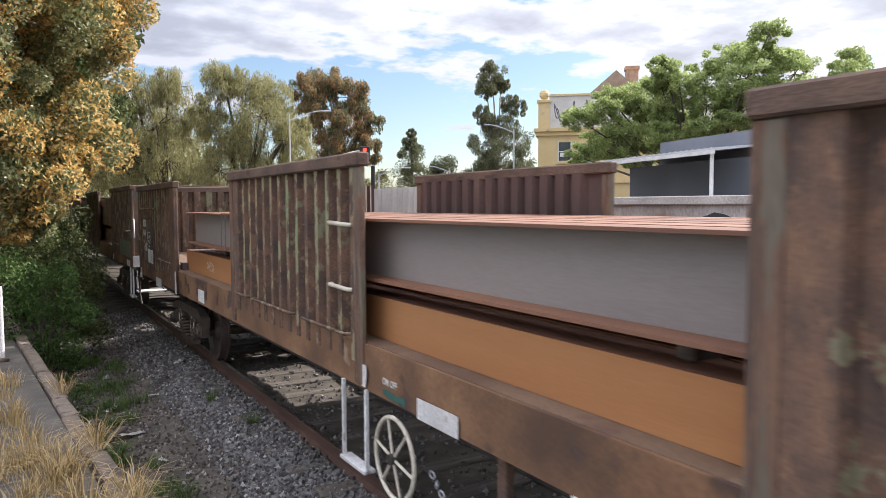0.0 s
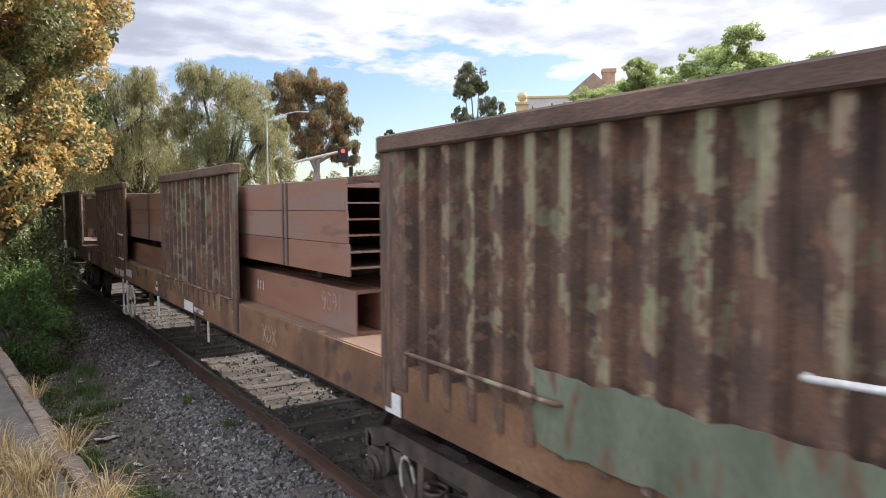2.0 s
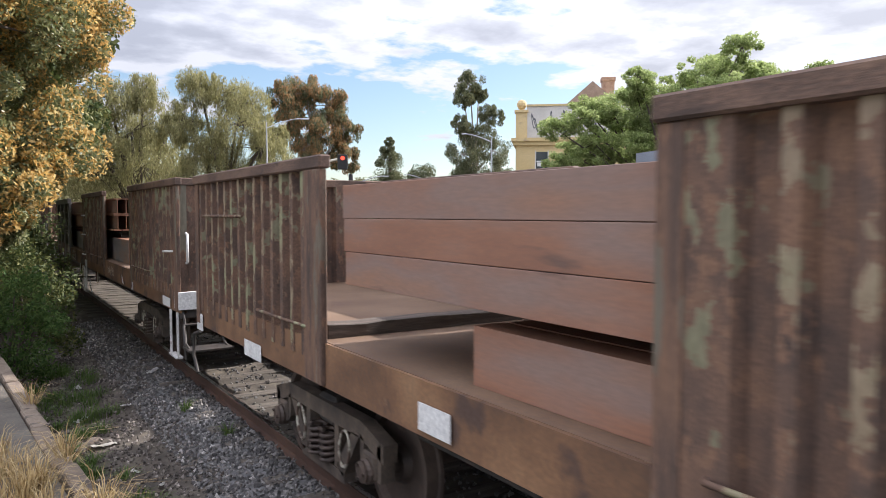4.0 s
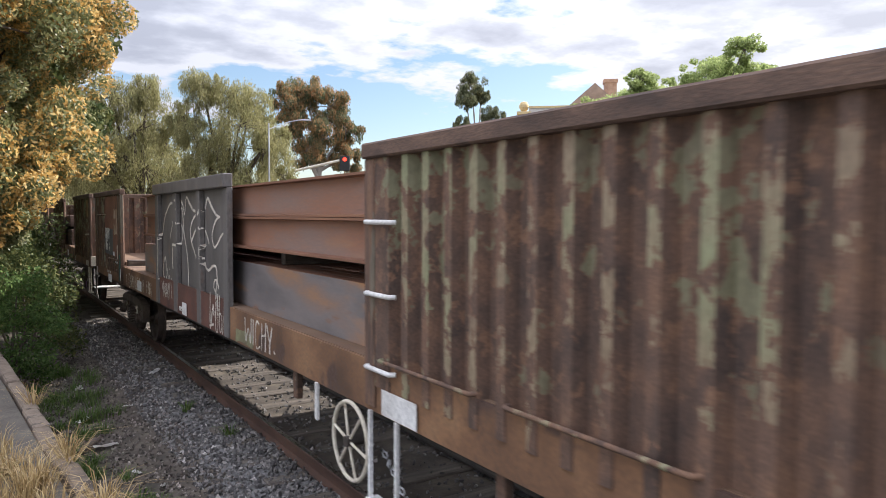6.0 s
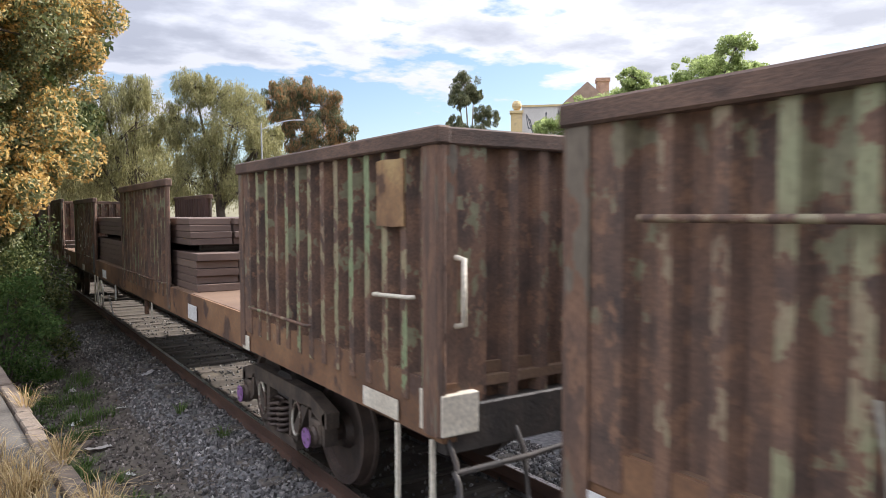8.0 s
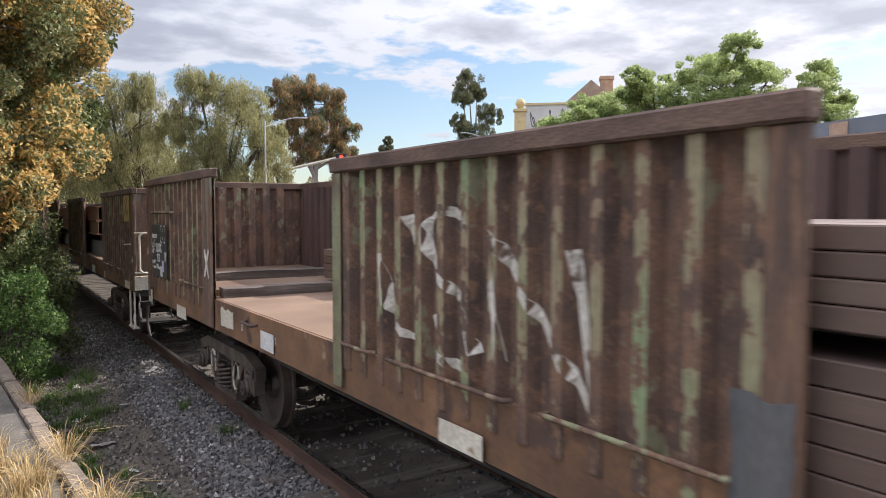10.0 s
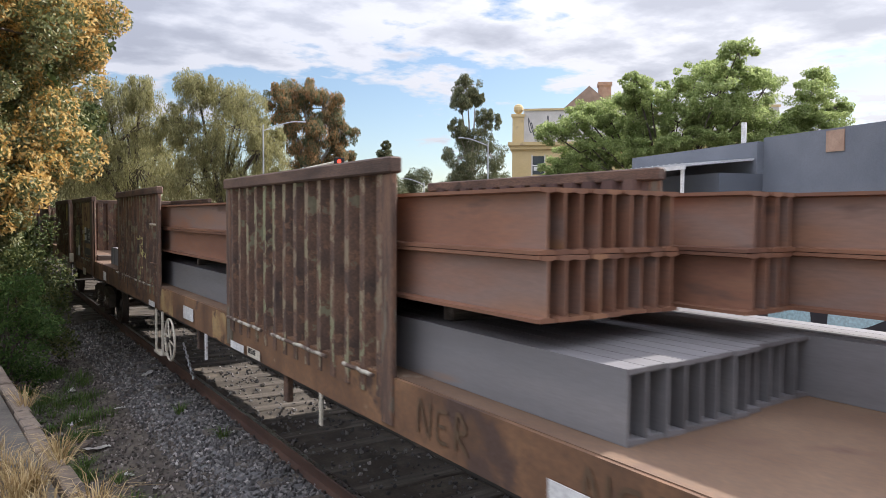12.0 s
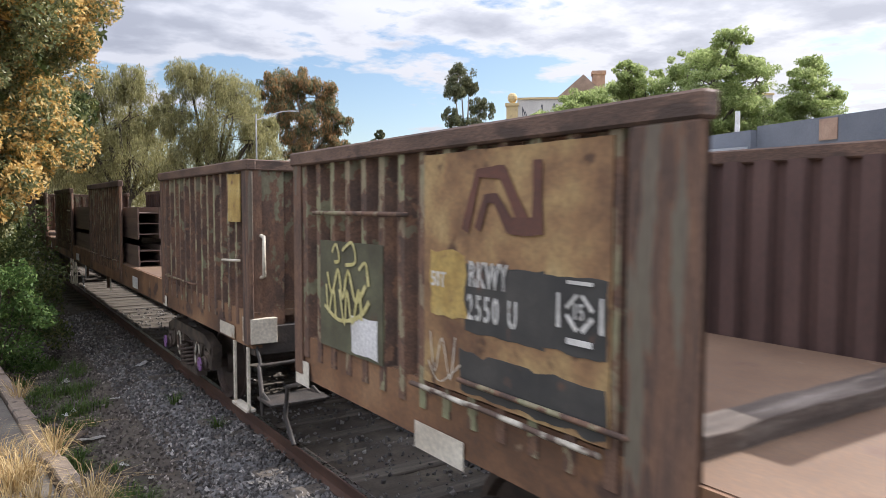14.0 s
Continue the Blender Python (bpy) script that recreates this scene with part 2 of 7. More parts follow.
RED_RUST = material("red-brown rust", [(0.3, (0.085, 0.042, 0.032)), (0.7, (0.165, 0.072, 0.048))], 2.4, 0.8)
BOGIE_CAST = material("brown dusty cast steel", [(0.3, (0.05, 0.039, 0.032)), (0.55, (0.10, 0.075, 0.056)), (0.8, (0.17, 0.125, 0.09))], 5.0, 0.8, bump=0.25, detail=8)
IRON = material("greasy black iron", [(0.3, (0.026, 0.023, 0.021)), (0.6, (0.058, 0.047, 0.039)), (0.8, (0.11, 0.078, 0.058))], 5.0, 0.65, bump=0.25)
WHEEL_STEEL = material("brown wheel steel", [(0.3, (0.06, 0.045, 0.038)), (0.7, (0.12, 0.085, 0.065))], 5.0, 0.6, metal=0.2)
RAIL_RUST = material("rusted rail", [(0.3, (0.075, 0.042, 0.030)), (0.7, (0.13, 0.072, 0.048))], 4.0, 0.8, stretch=(1, 0.3, 1))
RAIL_HEAD = material("worn rail head", [(0.3, (0.42, 0.40, 0.38)), (0.7, (0.55, 0.53, 0.50))], 6.0, 0.32, metal=1.0, bump=0.02)
SLEEPER = material("dark weathered timber sleeper", [(0.3, (0.075, 0.062, 0.050)), (0.55, (0.135, 0.115, 0.093)), (0.75, (0.22, 0.19, 0.155))], 4.0, 0.9, bump=0.5, stretch=(0.3, 3, 3))
BALLAST = material("crushed basalt", [(0.3, (0.085, 0.083, 0.083)), (0.55, (0.162, 0.157, 0.153)), (0.75, (0.246, 0.238, 0.225))], 14.0, 0.9, bump=0.8, vary=False)
SOIL_AND_SHADE = material("dark dirt, also standing for shade", [(0.3, (0.052, 0.044, 0.035)), (0.55, (0.098, 0.081, 0.062)), (0.75, (0.155, 0.13, 0.097))], 3.5, 0.95, bump=0.6, vary=False, detail=9)
GROUND = material("dry dusty ground", [(0.3, (0.10, 0.09, 0.075)), (0.7, (0.17, 0.155, 0.13))], 0.4, 0.95, bump=0.3, vary=False)
COPING = material("weathered brown coping", [(0.3, (0.062, 0.048, 0.037)), (0.55, (0.115, 0.088, 0.064)), (0.8, (0.19, 0.15, 0.11))], 4.0, 0.9, bump=0.6, detail=9, second=[((0.05, 0.042, 0.034), 0.57, 6.0)])
CAP = material("pale sunlit coping", [(0.3, (0.42, 0.39, 0.35)), (0.7, (0.58, 0.55, 0.50))], 3.0, 0.9)
COPING_STONE = material("worn tan coping", [(0.3, (0.11, 0.082, 0.060)), (0.55, (0.20, 0.155, 0.115)), (0.8, (0.29, 0.235, 0.175))], 5.0, 0.9, bump=0.6, detail=9, second=[((0.07, 0.055, 0.042), 0.58, 5.0)])
PLATFORM = material("gritty worn asphalt", [(0.3, (0.065, 0.056, 0.046)), (0.6, (0.12, 0.105, 0.085)), (0.8, (0.18, 0.158, 0.125))], 2.5, 0.95, bump=0.6, detail=9)
BARK = material("grey-brown bark", [(0.3, (0.06, 0.048, 0.038)), (0.7, (0.14, 0.11, 0.085))], 5.0, 0.9, bump=0.8, stretch=(2, 2, 0.4))
PALE_BARK = material("pale gum bark", [(0.3, (0.20, 0.17, 0.14)), (0.7, (0.38, 0.34, 0.29))], 3.0, 0.85, bump=0.3, stretch=(1, 1, 0.3))
RENDER_WALL = material("yellow ochre render", [(0.3, (0.56, 0.42, 0.20)), (0.6, (0.66, 0.51, 0.27)), (0.8, (0.72, 0.58, 0.34))], 0.4, 0.9, bump=0.1, second=[((0.40, 0.30, 0.18), 0.64, 0.8)])
PARAPET = material("pale weathered render", [(0.3, (0.52, 0.49, 0.45)), (0.7, (0.66, 0.63, 0.58))], 0.6, 0.9)
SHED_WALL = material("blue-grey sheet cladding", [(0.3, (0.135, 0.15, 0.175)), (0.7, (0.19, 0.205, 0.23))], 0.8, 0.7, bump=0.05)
SHED_DARK = material("darker blue-grey cladding", [(0.3, (0.075, 0.085, 0.10)), (0.7, (0.11, 0.12, 0.14))], 0.5, 0.7, bump=0.05)
ZINC = material("pale zinc roofing", [(0.3, (0.50, 0.51, 0.52)), (0.7, (0.64, 0.65, 0.66))], 0.7, 0.45, metal=0.3)
SLATE = material("brown slate roof", [(0.3, (0.20, 0.15, 0.125)), (0.7, (0.30, 0.23, 0.19))], 1.5, 0.8)
BRICK = material("pale red brick", [(0.3, (0.32, 0.20, 0.14)), (0.7, (0.45, 0.31, 0.22))], 3.0, 0.9)
MURAL = material("turquoise painted wall", [(0.3, (0.34, 0.56, 0.60)), (0.7, (0.48, 0.68, 0.72))], 1.0, 0.8)
POLE = material("galvanised pole", [(0.3, (0.42, 0.43, 0.44)), (0.7, (0.55, 0.56, 0.57))], 3.0, 0.5, metal=0.5)
GLASS_DARK = material("dark window glass", [(0.3, (0.03, 0.035, 0.04)), (0.7, (0.05, 0.055, 0.06))], 1.0, 0.1, bump=0)
VAN_WHITE = material("white vehicle paint", [(0.3, (0.70, 0.70, 0.70)), (0.7, (0.80, 0.80, 0.80))], 1.0, 0.3, bump=0)
RUBBER = material("black rubber", [(0.3, (0.02, 0.02, 0.02)), (0.7, (0.035, 0.035, 0.035))], 5.0, 0.8)
FLANGE = material("rust-red beam flange", [(0.3, (0.15, 0.072, 0.045)), (0.55, (0.24, 0.115, 0.065)), (0.78, (0.33, 0.17, 0.085))], 1.6, 0.75, bump=0.04, speck=0.12, stretch=(1, 0.25, 1), detail=9)
BEAM = {
    "orange": material("orange mill-rust steel", [(0.3, (0.30, 0.125, 0.045)), (0.55, (0.38, 0.17, 0.062)), (0.8, (0.45, 0.225, 0.09))], 1.2, 0.75, bump=0.03, speck=0.10, stretch=(1, 0.18, 2.2), detail=9, second=[((0.27, 0.12, 0.055), 0.63, 2.2)]),
    "grey": material("grey mill-scale steel", [(0.3, (0.20, 0.165, 0.15)), (0.55, (0.255, 0.225, 0.21)), (0.8, (0.29, 0.25, 0.225))], 1.0, 0.6, bump=0.03, speck=0.10, stretch=(1, 0.3, 2.2), detail=9, second=[((0.28, 0.16, 0.10), 0.64, 1.4)]),
    "red": material("red-brown rusted steel", [(0.34, (0.205, 0.098, 0.062)), (0.47, (0.285, 0.142, 0.088)), (0.58, (0.255, 0.172, 0.138)), (0.68, (0.30, 0.165, 0.105)), (0.8, (0.38, 0.195, 0.105))], 1.1, 0.75, bump=0.05, speck=0.14, stretch=(1, 0.3, 1.5), detail=9, second=[((0.34, 0.185, 0.10), 0.63, 1.3), ((0.15, 0.09, 0.068), 0.64, 3.0)]),
    "pale": material("pale grey mill-scale steel", [(0.3, (0.14, 0.132, 0.13)), (0.55, (0.195, 0.187, 0.188)), (0.8, (0.25, 0.235, 0.23))], 1.0, 0.6, bump=0.03, speck=0.10, stretch=(1, 0.3, 2.2), detail=9, second=[((0.25, 0.16, 0.11), 0.66, 1.6)]),
    "mixed": material("rusting grey steel", [(0.34, (0.13, 0.115, 0.112)), (0.50, (0.20, 0.175, 0.165)), (0.60, (0.235, 0.165, 0.13)), (0.70, (0.33, 0.18, 0.095))], 1.7, 0.7, bump=0.03, speck=0.14, stretch=(1, 0.4, 1.6), detail=11, second=[((0.37, 0.19, 0.085), 0.565, 1.1), ((0.21, 0.12, 0.08), 0.64, 4.0)]),
    "brown": material("dull brown steel", [(0.3, (0.085, 0.056, 0.044)), (0.55, (0.135, 0.09, 0.07)), (0.8, (0.19, 0.135, 0.10))], 1.4, 0.75, bump=0.03, speck=0.12, stretch=(1, 0.2, 3), detail=9),
}


# ---- mesh helpers ----
def finish(name, bm, mats):
    me = bpy.data.meshes.new(name)
    bm.normal_update()
    bm.to_mesh(me)
    bm.free()
    for m in mats if isinstance(mats, (list, tuple)) else [mats]:
        me.materials.append(m)
    return me


def place(name, me, parent=None, m=None, label=""):
    ob = new(name, me)
    ob.parent = parent
    if m is not None:
        ob.matrix_basis = m
    if label:
        ob["label"] = label
    return ob


def part(name, bm, mats, parent=None, label="", m=None):
    return place(name, finish(name, bm, mats), parent, m, label)


def box(bm, x0, x1, y0, y1, z0, z1, bevel=0.0):
    vs = [bm.verts.new((x, y, z)) for x in (x0, x1) for y in (y0, y1) for z in (z0, z1)]
    fs = [bm.faces.new([vs[i] for i in q]) for q in ((0, 1, 3, 2), (4, 6, 7, 5), (0, 4, 5, 1), (2, 3, 7, 6), (0, 2, 6, 4), (1, 5, 7, 3))]
    if bevel:
        es = list({e for f in fs for e in f.edges})
        bmesh.ops.bevel(bm, geom=es, offset=bevel, segments=1, affect="EDGES")
    return bm


def prism(bm, pts, axis, a, b):
    """A polygon drawn in the two other axes, extruded along axis from a to b."""
    def at(p, d):
        return {"x": (d, p[0], p[1]), "y": (p[0], d, p[1]), "z": (p[0], p[1], d)}[axis]
    lo, hi = [bm.verts.new(at(p, a)) for p in pts], [bm.verts.new(at(p, b)) for p in pts]
    n = len(pts)
    faces = [bm.faces.new(lo), bm.faces.new(hi[::-1])]
    for i in range(n):
        faces.append(bm.faces.new((lo[i], hi[i], hi[(i + 1) % n], lo[(i + 1) % n])))
    bmesh.ops.recalc_face_normals(bm, faces=faces)
    return bm


def cyl(bm, centre, axis, r, length, seg=16, r2=None):
    turn = {"x": Euler((0, radians(90), 0)), "y": Euler((radians(-90), 0, 0)), "z": Euler((0, 0, 0))}[axis].to_matrix().to_4x4()
    bmesh.ops.create_cone(bm, cap_ends=True, segments=seg, radius1=r, radius2=r if r2 is None else r2, depth=length, matrix=Matrix.Translation(centre) @ turn)
    return bm


def lathe(bm, profile, axis="x", seg=28, centre=(0, 0, 0)):
    """profile: (distance along the axis, radius)."""
    rings = []
    for d, r in profile:
        ring = []
        for k in range(seg):
            a = 2 * math.pi * k / seg
            c, s = r * math.cos(a), r * math.sin(a)
            p = {"x": (d, c, s), "y": (c, d, s), "z": (c, s, d)}[axis]
            ring.append(bm.verts.new(Vector(p) + Vector(centre)))
        rings.append(ring)
    for a, b in zip(rings, rings[1:]):
        for k in range(seg):
            bm.faces.new((a[k], a[(k + 1) % seg], b[(k + 1) % seg], b[k]))
    bm.faces.new(rings[0][::-1])
    bm.faces.new(rings[-1])
    bmesh.ops.recalc_face_normals(bm, faces=bm.faces)
    return bm


def tube_mesh(name, lines, r, mat, res=3):
    cu = bpy.data.curves.new(name, "CURVE")
    cu.dimensions, cu.bevel_depth, cu.bevel_resolution, cu.use_fill_caps = "3D", r, res, True
    for pts in lines:
        closed = pts[0] == pts[-1] and len(pts) > 3
        pts = pts[:-1] if closed else pts
        sp = cu.splines.new("POLY")
        sp.points.add(len(pts) - 1)
        sp.use_cyclic_u = closed
        for q, p in zip(sp.points, pts):
            q.co = (*p, 1)
    ob = bpy.data.objects.new(name, cu)
    me = bpy.data.meshes.new_from_object(ob)
    bpy.data.objects.remove(ob)
    me.materials.append(mat) if not me.materials else None
    me.name = name
    return me


def tube(name, pts, r, mat, parent=None, label=""):
    return place(name, tube_mesh(name, [pts], r, mat), parent, None, label)


def letters_mesh(text, size, mat, squeeze=0.72, space=1.1):
    cu = bpy.data.curves.new("lettering", "FONT")
    cu.body, cu.size, cu.extrude, cu.space_character, cu.offset = text, size, 0.002, space, size * 0.012
    cu.align_x, cu.align_y = "LEFT", "BOTTOM"
    ob = bpy.data.objects.new("lettering", cu)
    me = bpy.data.meshes.new_from_object(ob)
    bpy.data.objects.remove(ob)
    for v in me.vertices:
        v.co.x *= squeeze
    me.materials.clear()
    me.materials.append(mat)
    return me


# text lies on the near side: it reads towards -y, stands up along z and faces -x
SIDE = Matrix(((0, 0, -1, 0), (-1, 0, 0, 0), (0, 1, 0, 0), (0, 0, 0, 1)))


def lettering(parent, text, u, z, size, mat, x=-HALF - 0.006, squeeze=0.72, space=1.1, label=""):
    """Each letter of the line is a part of its own."""
    bm = bmesh.new()
    bm.from_mesh(letters_mesh(text, size, mat, squeeze, space))
    bmesh.ops.remove_doubles(bm, verts=bm.verts, dist=1e-5)
    todo = set(bm.verts)
    while todo:
        island, edge_verts = [], [todo.pop()]
        while edge_verts:
            v = edge_verts.pop()
            island.append(v)
            for e in v.link_edges:
                o = e.other_vert(v)
                if o in todo:
                    todo.remove(o)
                    edge_verts.append(o)
        faces = {f for v in island for f in v.link_faces}
        one, twin = bmesh.new(), {}
        for v in island:
            twin[v] = one.verts.new(v.co)
        for f in faces:
            one.faces.new([twin[v] for v in f.verts])
        lo, hi = min(v.co.x for v in one.verts), max(v.co.x for v in one.verts)
        if mat is STENCIL and size >= 0.15 and hi - lo > size * 0.2:
            mid, gap = (lo + hi) / 2, size * 0.022
            halves = bmesh.new()
            for sign in (-1, 1):
                half = one.copy()
                bmesh.ops.bisect_plane(half, geom=half.verts[:] + half.edges[:] + half.faces[:], plane_co=(mid + sign * gap, 0, 0), plane_no=(-sign, 0, 0), clear_outer=True)
                me = bpy.data.meshes.new("half")
                half.to_mesh(me)
                halves.from_mesh(me)
                half.free()
                bpy.data.meshes.remove(me)
            one.free()
            one = halves
        part("letter", one, mat, parent, label, Matrix.Translation((x, u, z)) @ SIDE)
    bm.free()


def stroke_mesh(lines, width, mat, depth):
    """Flat paint strokes in (u, z), laid at x = depth(u) on the near side."""
    bm = bmesh.new()
    for pts in lines:
        fine = []
        for a, b in zip(pts, pts[1:]):
            n = max(1, int(math.dist(a, b) / 0.022))
            fine += [(a[0] + (b[0] - a[0]) * k / n, a[1] + (b[1] - a[1]) * k / n) for k in range(n)]
        fine.append(pts[-1])
        prev = None
        for i, p in enumerate(fine):
            a, b = fine[max(i - 1, 0)], fine[min(i + 1, len(fine) - 1)]
            d = Vector((b[0] - a[0], b[1] - a[1]))
            d = d.normalized() if d.length else Vector((1, 0))
            w = width * (0.75 + 0.5 * noise.noise((p[0] * 3, p[1] * 3, 0))) / 2
            q = [bm.verts.new((depth(p[0] + s * -d.y * w) - 0.005, p[0] + s * -d.y * w, p[1] + s * d.x * w)) for s in (-1, 1)]
            if prev:
                bm.faces.new((prev[0], q[0], q[1], prev[1]))
            prev = q
    return finish("paint_stroke", bm, mat)


def strokes(name, parent, lines, width, mat, depth, label=""):
    """Each stroke a part of its own."""
    for line in lines:
        place(name, stroke_mesh([line], width, mat, depth), parent, None, label)


def smooth_line(pts, n=5):
    out = []
    for i in range(len(pts) - 1):
        p0, p1, p2, p3 = pts[max(i - 1, 0)], pts[i], pts[i + 1], pts[min(i + 2, len(pts) - 1)]
        for k in range(n):
            t = k / n
            out.append(tuple(0.5 * (2 * b + (c - a) * t + (2 * a - 5 * b + 4 * c - d) * t * t + (3 * b - a - 3 * c + d) * t ** 3) for a, b, c, d in zip(p0, p1, p2, p3)))
    return out + [pts[-1]]


# ---- the setting ----
def big_sheet(name, x0, x1, y0, y1, z, mat, label, category):
    bm = bmesh.new()
    bm.faces.new([bm.verts.new(p) for p in ((x0, y0, z), (x1, y0, z), (x1, y1, z), (x0, y1, z))])
    return tagged(part(name, bm, mat), label, category, kind="structure")


big_sheet("ground", -1500, 1500, -1500, 1500, -0.45, GROUND, "dry dusty ground of dirt and worn asphalt", "ground")


def ballast_height(x, y):
    prof = [(0.7, -0.36), (1.25, -0.36), (1.75, -0.29), (2.3, -0.17), (4.65, -0.17), (5.7, -0.34), (6.6, -0.40)]
    for (a, za), (b, zb) in zip(prof, prof[1:]):
        if x <= b:
            z = za + (zb - za) * max(0.0, (x - a) / (b - a))
            break
    else:
        z = prof[-1][1]
    return z + 0.03 * noise.noise((x * 2.1, y * 2.1, 0)) + 0.012 * noise.noise((x * 9, y * 9, 3))


def ballast_bed():
    bm = bmesh.new()
    xs = [0.1 + 0.1 * i for i in range(66)]
    ys = [-8 + 0.14 * i for i in range(250)] + [27 + 1.2 * i for i in range(150)]
    rows = [[bm.verts.new((x, y, ballast_height(x, y))) for x in xs] for y in ys]
    for a, b in zip(rows, rows[1:]):
        for i in range(len(xs) - 1):
            f = bm.faces.new((a[i], a[i + 1], b[i + 1], b[i]))
            f.smooth = True
            # dark dirt colour also stands for shade between the rails and far off
            f.material_index = 0 if xs[i] < 1.82 + 0.25 * noise.noise((a[i].co.y * 0.9, 5, 1)) + max(0.0, a[i].co.y - 10.5) * 0.25 or 2.78 < xs[i] < 4.1 else 1
    return tagged(part("ballast_bed", bm, [SOIL_AND_SHADE, BALLAST]), "grey crushed stone ballast bed with dark dirt and coloured-in shade", "ballast", kind="structure")


ballast_bed()


def stones(name, count, xr, yr, size, mat, label, seed, dense=None):
    """Loose stones: six-sided lumps, joined."""
    rng = np.random.default_rng(seed)
    base = np.array([(1, 0, 0), (-1, 0, 0), (0, 1, 0), (0, -1, 0), (0, 0, 1), (0, 0, -1)], float)
    tris = np.array([(0, 2, 4), (2, 1, 4), (1, 3, 4), (3, 0, 4), (2, 0, 5), (1, 2, 5), (3, 1, 5), (0, 3, 5)])
    verts, faces, k = [], [], 0
    while k < count:
        x, y = rng.uniform(*xr), yr[0] + (yr[1] - yr[0]) * rng.random() ** 1.5
        if dense and rng.random() > dense(x):
            continue
        if 2.66 < x < 2.8 or 4.14 < x < 4.28:
            continue
        s = size * rng.uniform(0.5, 1.35)
        q = Euler(rng.uniform(0, 6.28, 3)).to_matrix()
        p = base * rng.uniform(0.6, 1.25, (6, 1)) * np.array((1, rng.uniform(0.6, 0.95), rng.uniform(0.45, 0.8))) * s
        p = p @ np.array(q) + (x, y, ballast_height(x, y) + s * 0.25)
        verts.append(p)
        faces.append(tris + 6 * k)
        k += 1
    me = bpy.data.meshes.new(name)
    me.from_pydata(np.concatenate(verts).tolist(), [], np.concatenate(faces).tolist())
    me.materials.append(mat)
    return tagged(new(name, me), label, "stones", kind="stuff")


def stone_material(name, c1, c2, c3):
    m = material(name, [(0.3, (0.8, 0.8, 0.8)), (0.7, (1.1, 1.1, 1.1))], 20.0, 0.9, bump=0.4, vary=False)
    t = m.node_tree
    geo = t.nodes.new("ShaderNodeNewGeometry")
    tone = ramp(t, geo.outputs["Random Per Island"], [(0.0, c1), (0.5, c2), (0.93, c3), (1.0, tuple(min(1, 1.7 * v) for v in c3))])
    b = t.nodes["Principled BSDF"]
    old = b.inputs["Base Color"].links[0].from_socket
    link(t, mixc(t, 1.0, tone, old, "MULTIPLY"), b.inputs["Base Color"])
    return m


STONE = stone_material("loose basalt stones", (0.068, 0.064, 0.061), (0.142, 0.134, 0.126), (0.29, 0.272, 0.25))
STONE_DIRTY = stone_material("dirty loose stones", (0.062, 0.052, 0.044), (0.12, 0.10, 0.085), (0.27, 0.235, 0.205))
# thinned between the rails so the darkened bed shows
stones("ballast_stones", 24000, (1.72, 5.4), (2.5, 19.0), 0.034, STONE, "loose grey crushed stones beside the rails", 3, lambda x: 1.0 if x < 2.75 or x > 4.2 else 0.12)
stones("dirt_stones", 9000, (0.65, 2.05), (3.0, 20.0), 0.026, STONE_DIRTY, "small dirty stones strewn over dark dirt, also standing for shade", 4)


def railway_track():
    track = tagged(new("railway_track"), "single railway track with rusted rails on timber sleepers", "track", kind="structure")
    prof = [(-0.07, -0.16), (0.07, -0.16), (0.07, -0.148), (0.012, -0.125), (0.012, -0.042), (0.036, -0.03), (0.036, -0.004), (0.028, 0.0), (-0.028, 0.0), (-0.036, -0.004), (-0.036, -0.03), (-0.012, -0.042), (-0.012, -0.125), (-0.07, -0.148)]
    for x in (TRACK_X - 0.753, TRACK_X + 0.753):
        bm = prism(bmesh.new(), [(x + a, b) for a, b in prof], "y", -30, 230)
        for f in bm.faces:
            f.material_index = 1 if f.normal.z > 0.9 and f.calc_center_median().z > -0.002 else 0
        part("rail", bm, [RAIL_RUST, RAIL_HEAD], track, "rusted steel rail with a worn head")
    bm = bmesh.new()
    box(bm, -1.25, 1.25, -0.115, 0.115, -0.15, 0.0, 0.012)
    plank = finish("sleeper", bm, SLEEPER)
    rng = random.Random(7)
    for k in range(110):
        y = -6 + 0.66 * k + rng.uniform(-0.02, 0.02)
        place("sleeper", plank, track, pose(TRACK_X + rng.uniform(-0.03, 0.03), y, -0.155 + rng.uniform(-0.006, 0.006), 0, 0, rng.uniform(-1, 1)))
    bm = box(bmesh.new(), -0.09, 0.09, -0.07, 0.07, 0, 0.02, 0.004)
    for d in (-0.105, 0.105):
        cyl(bm, (d * 0.75, 0.04, 0.03), "z", 0.012, 0.04, 6)
    chair = finish("rail_fastening", bm, IRON)
    for k in range(45):
        for x in (-0.753, 0.753):
            place("rail_fastening", chair, track, pose(TRACK_X + x, -2 + 0.66 * k, -0.165))
    return track


railway_track()


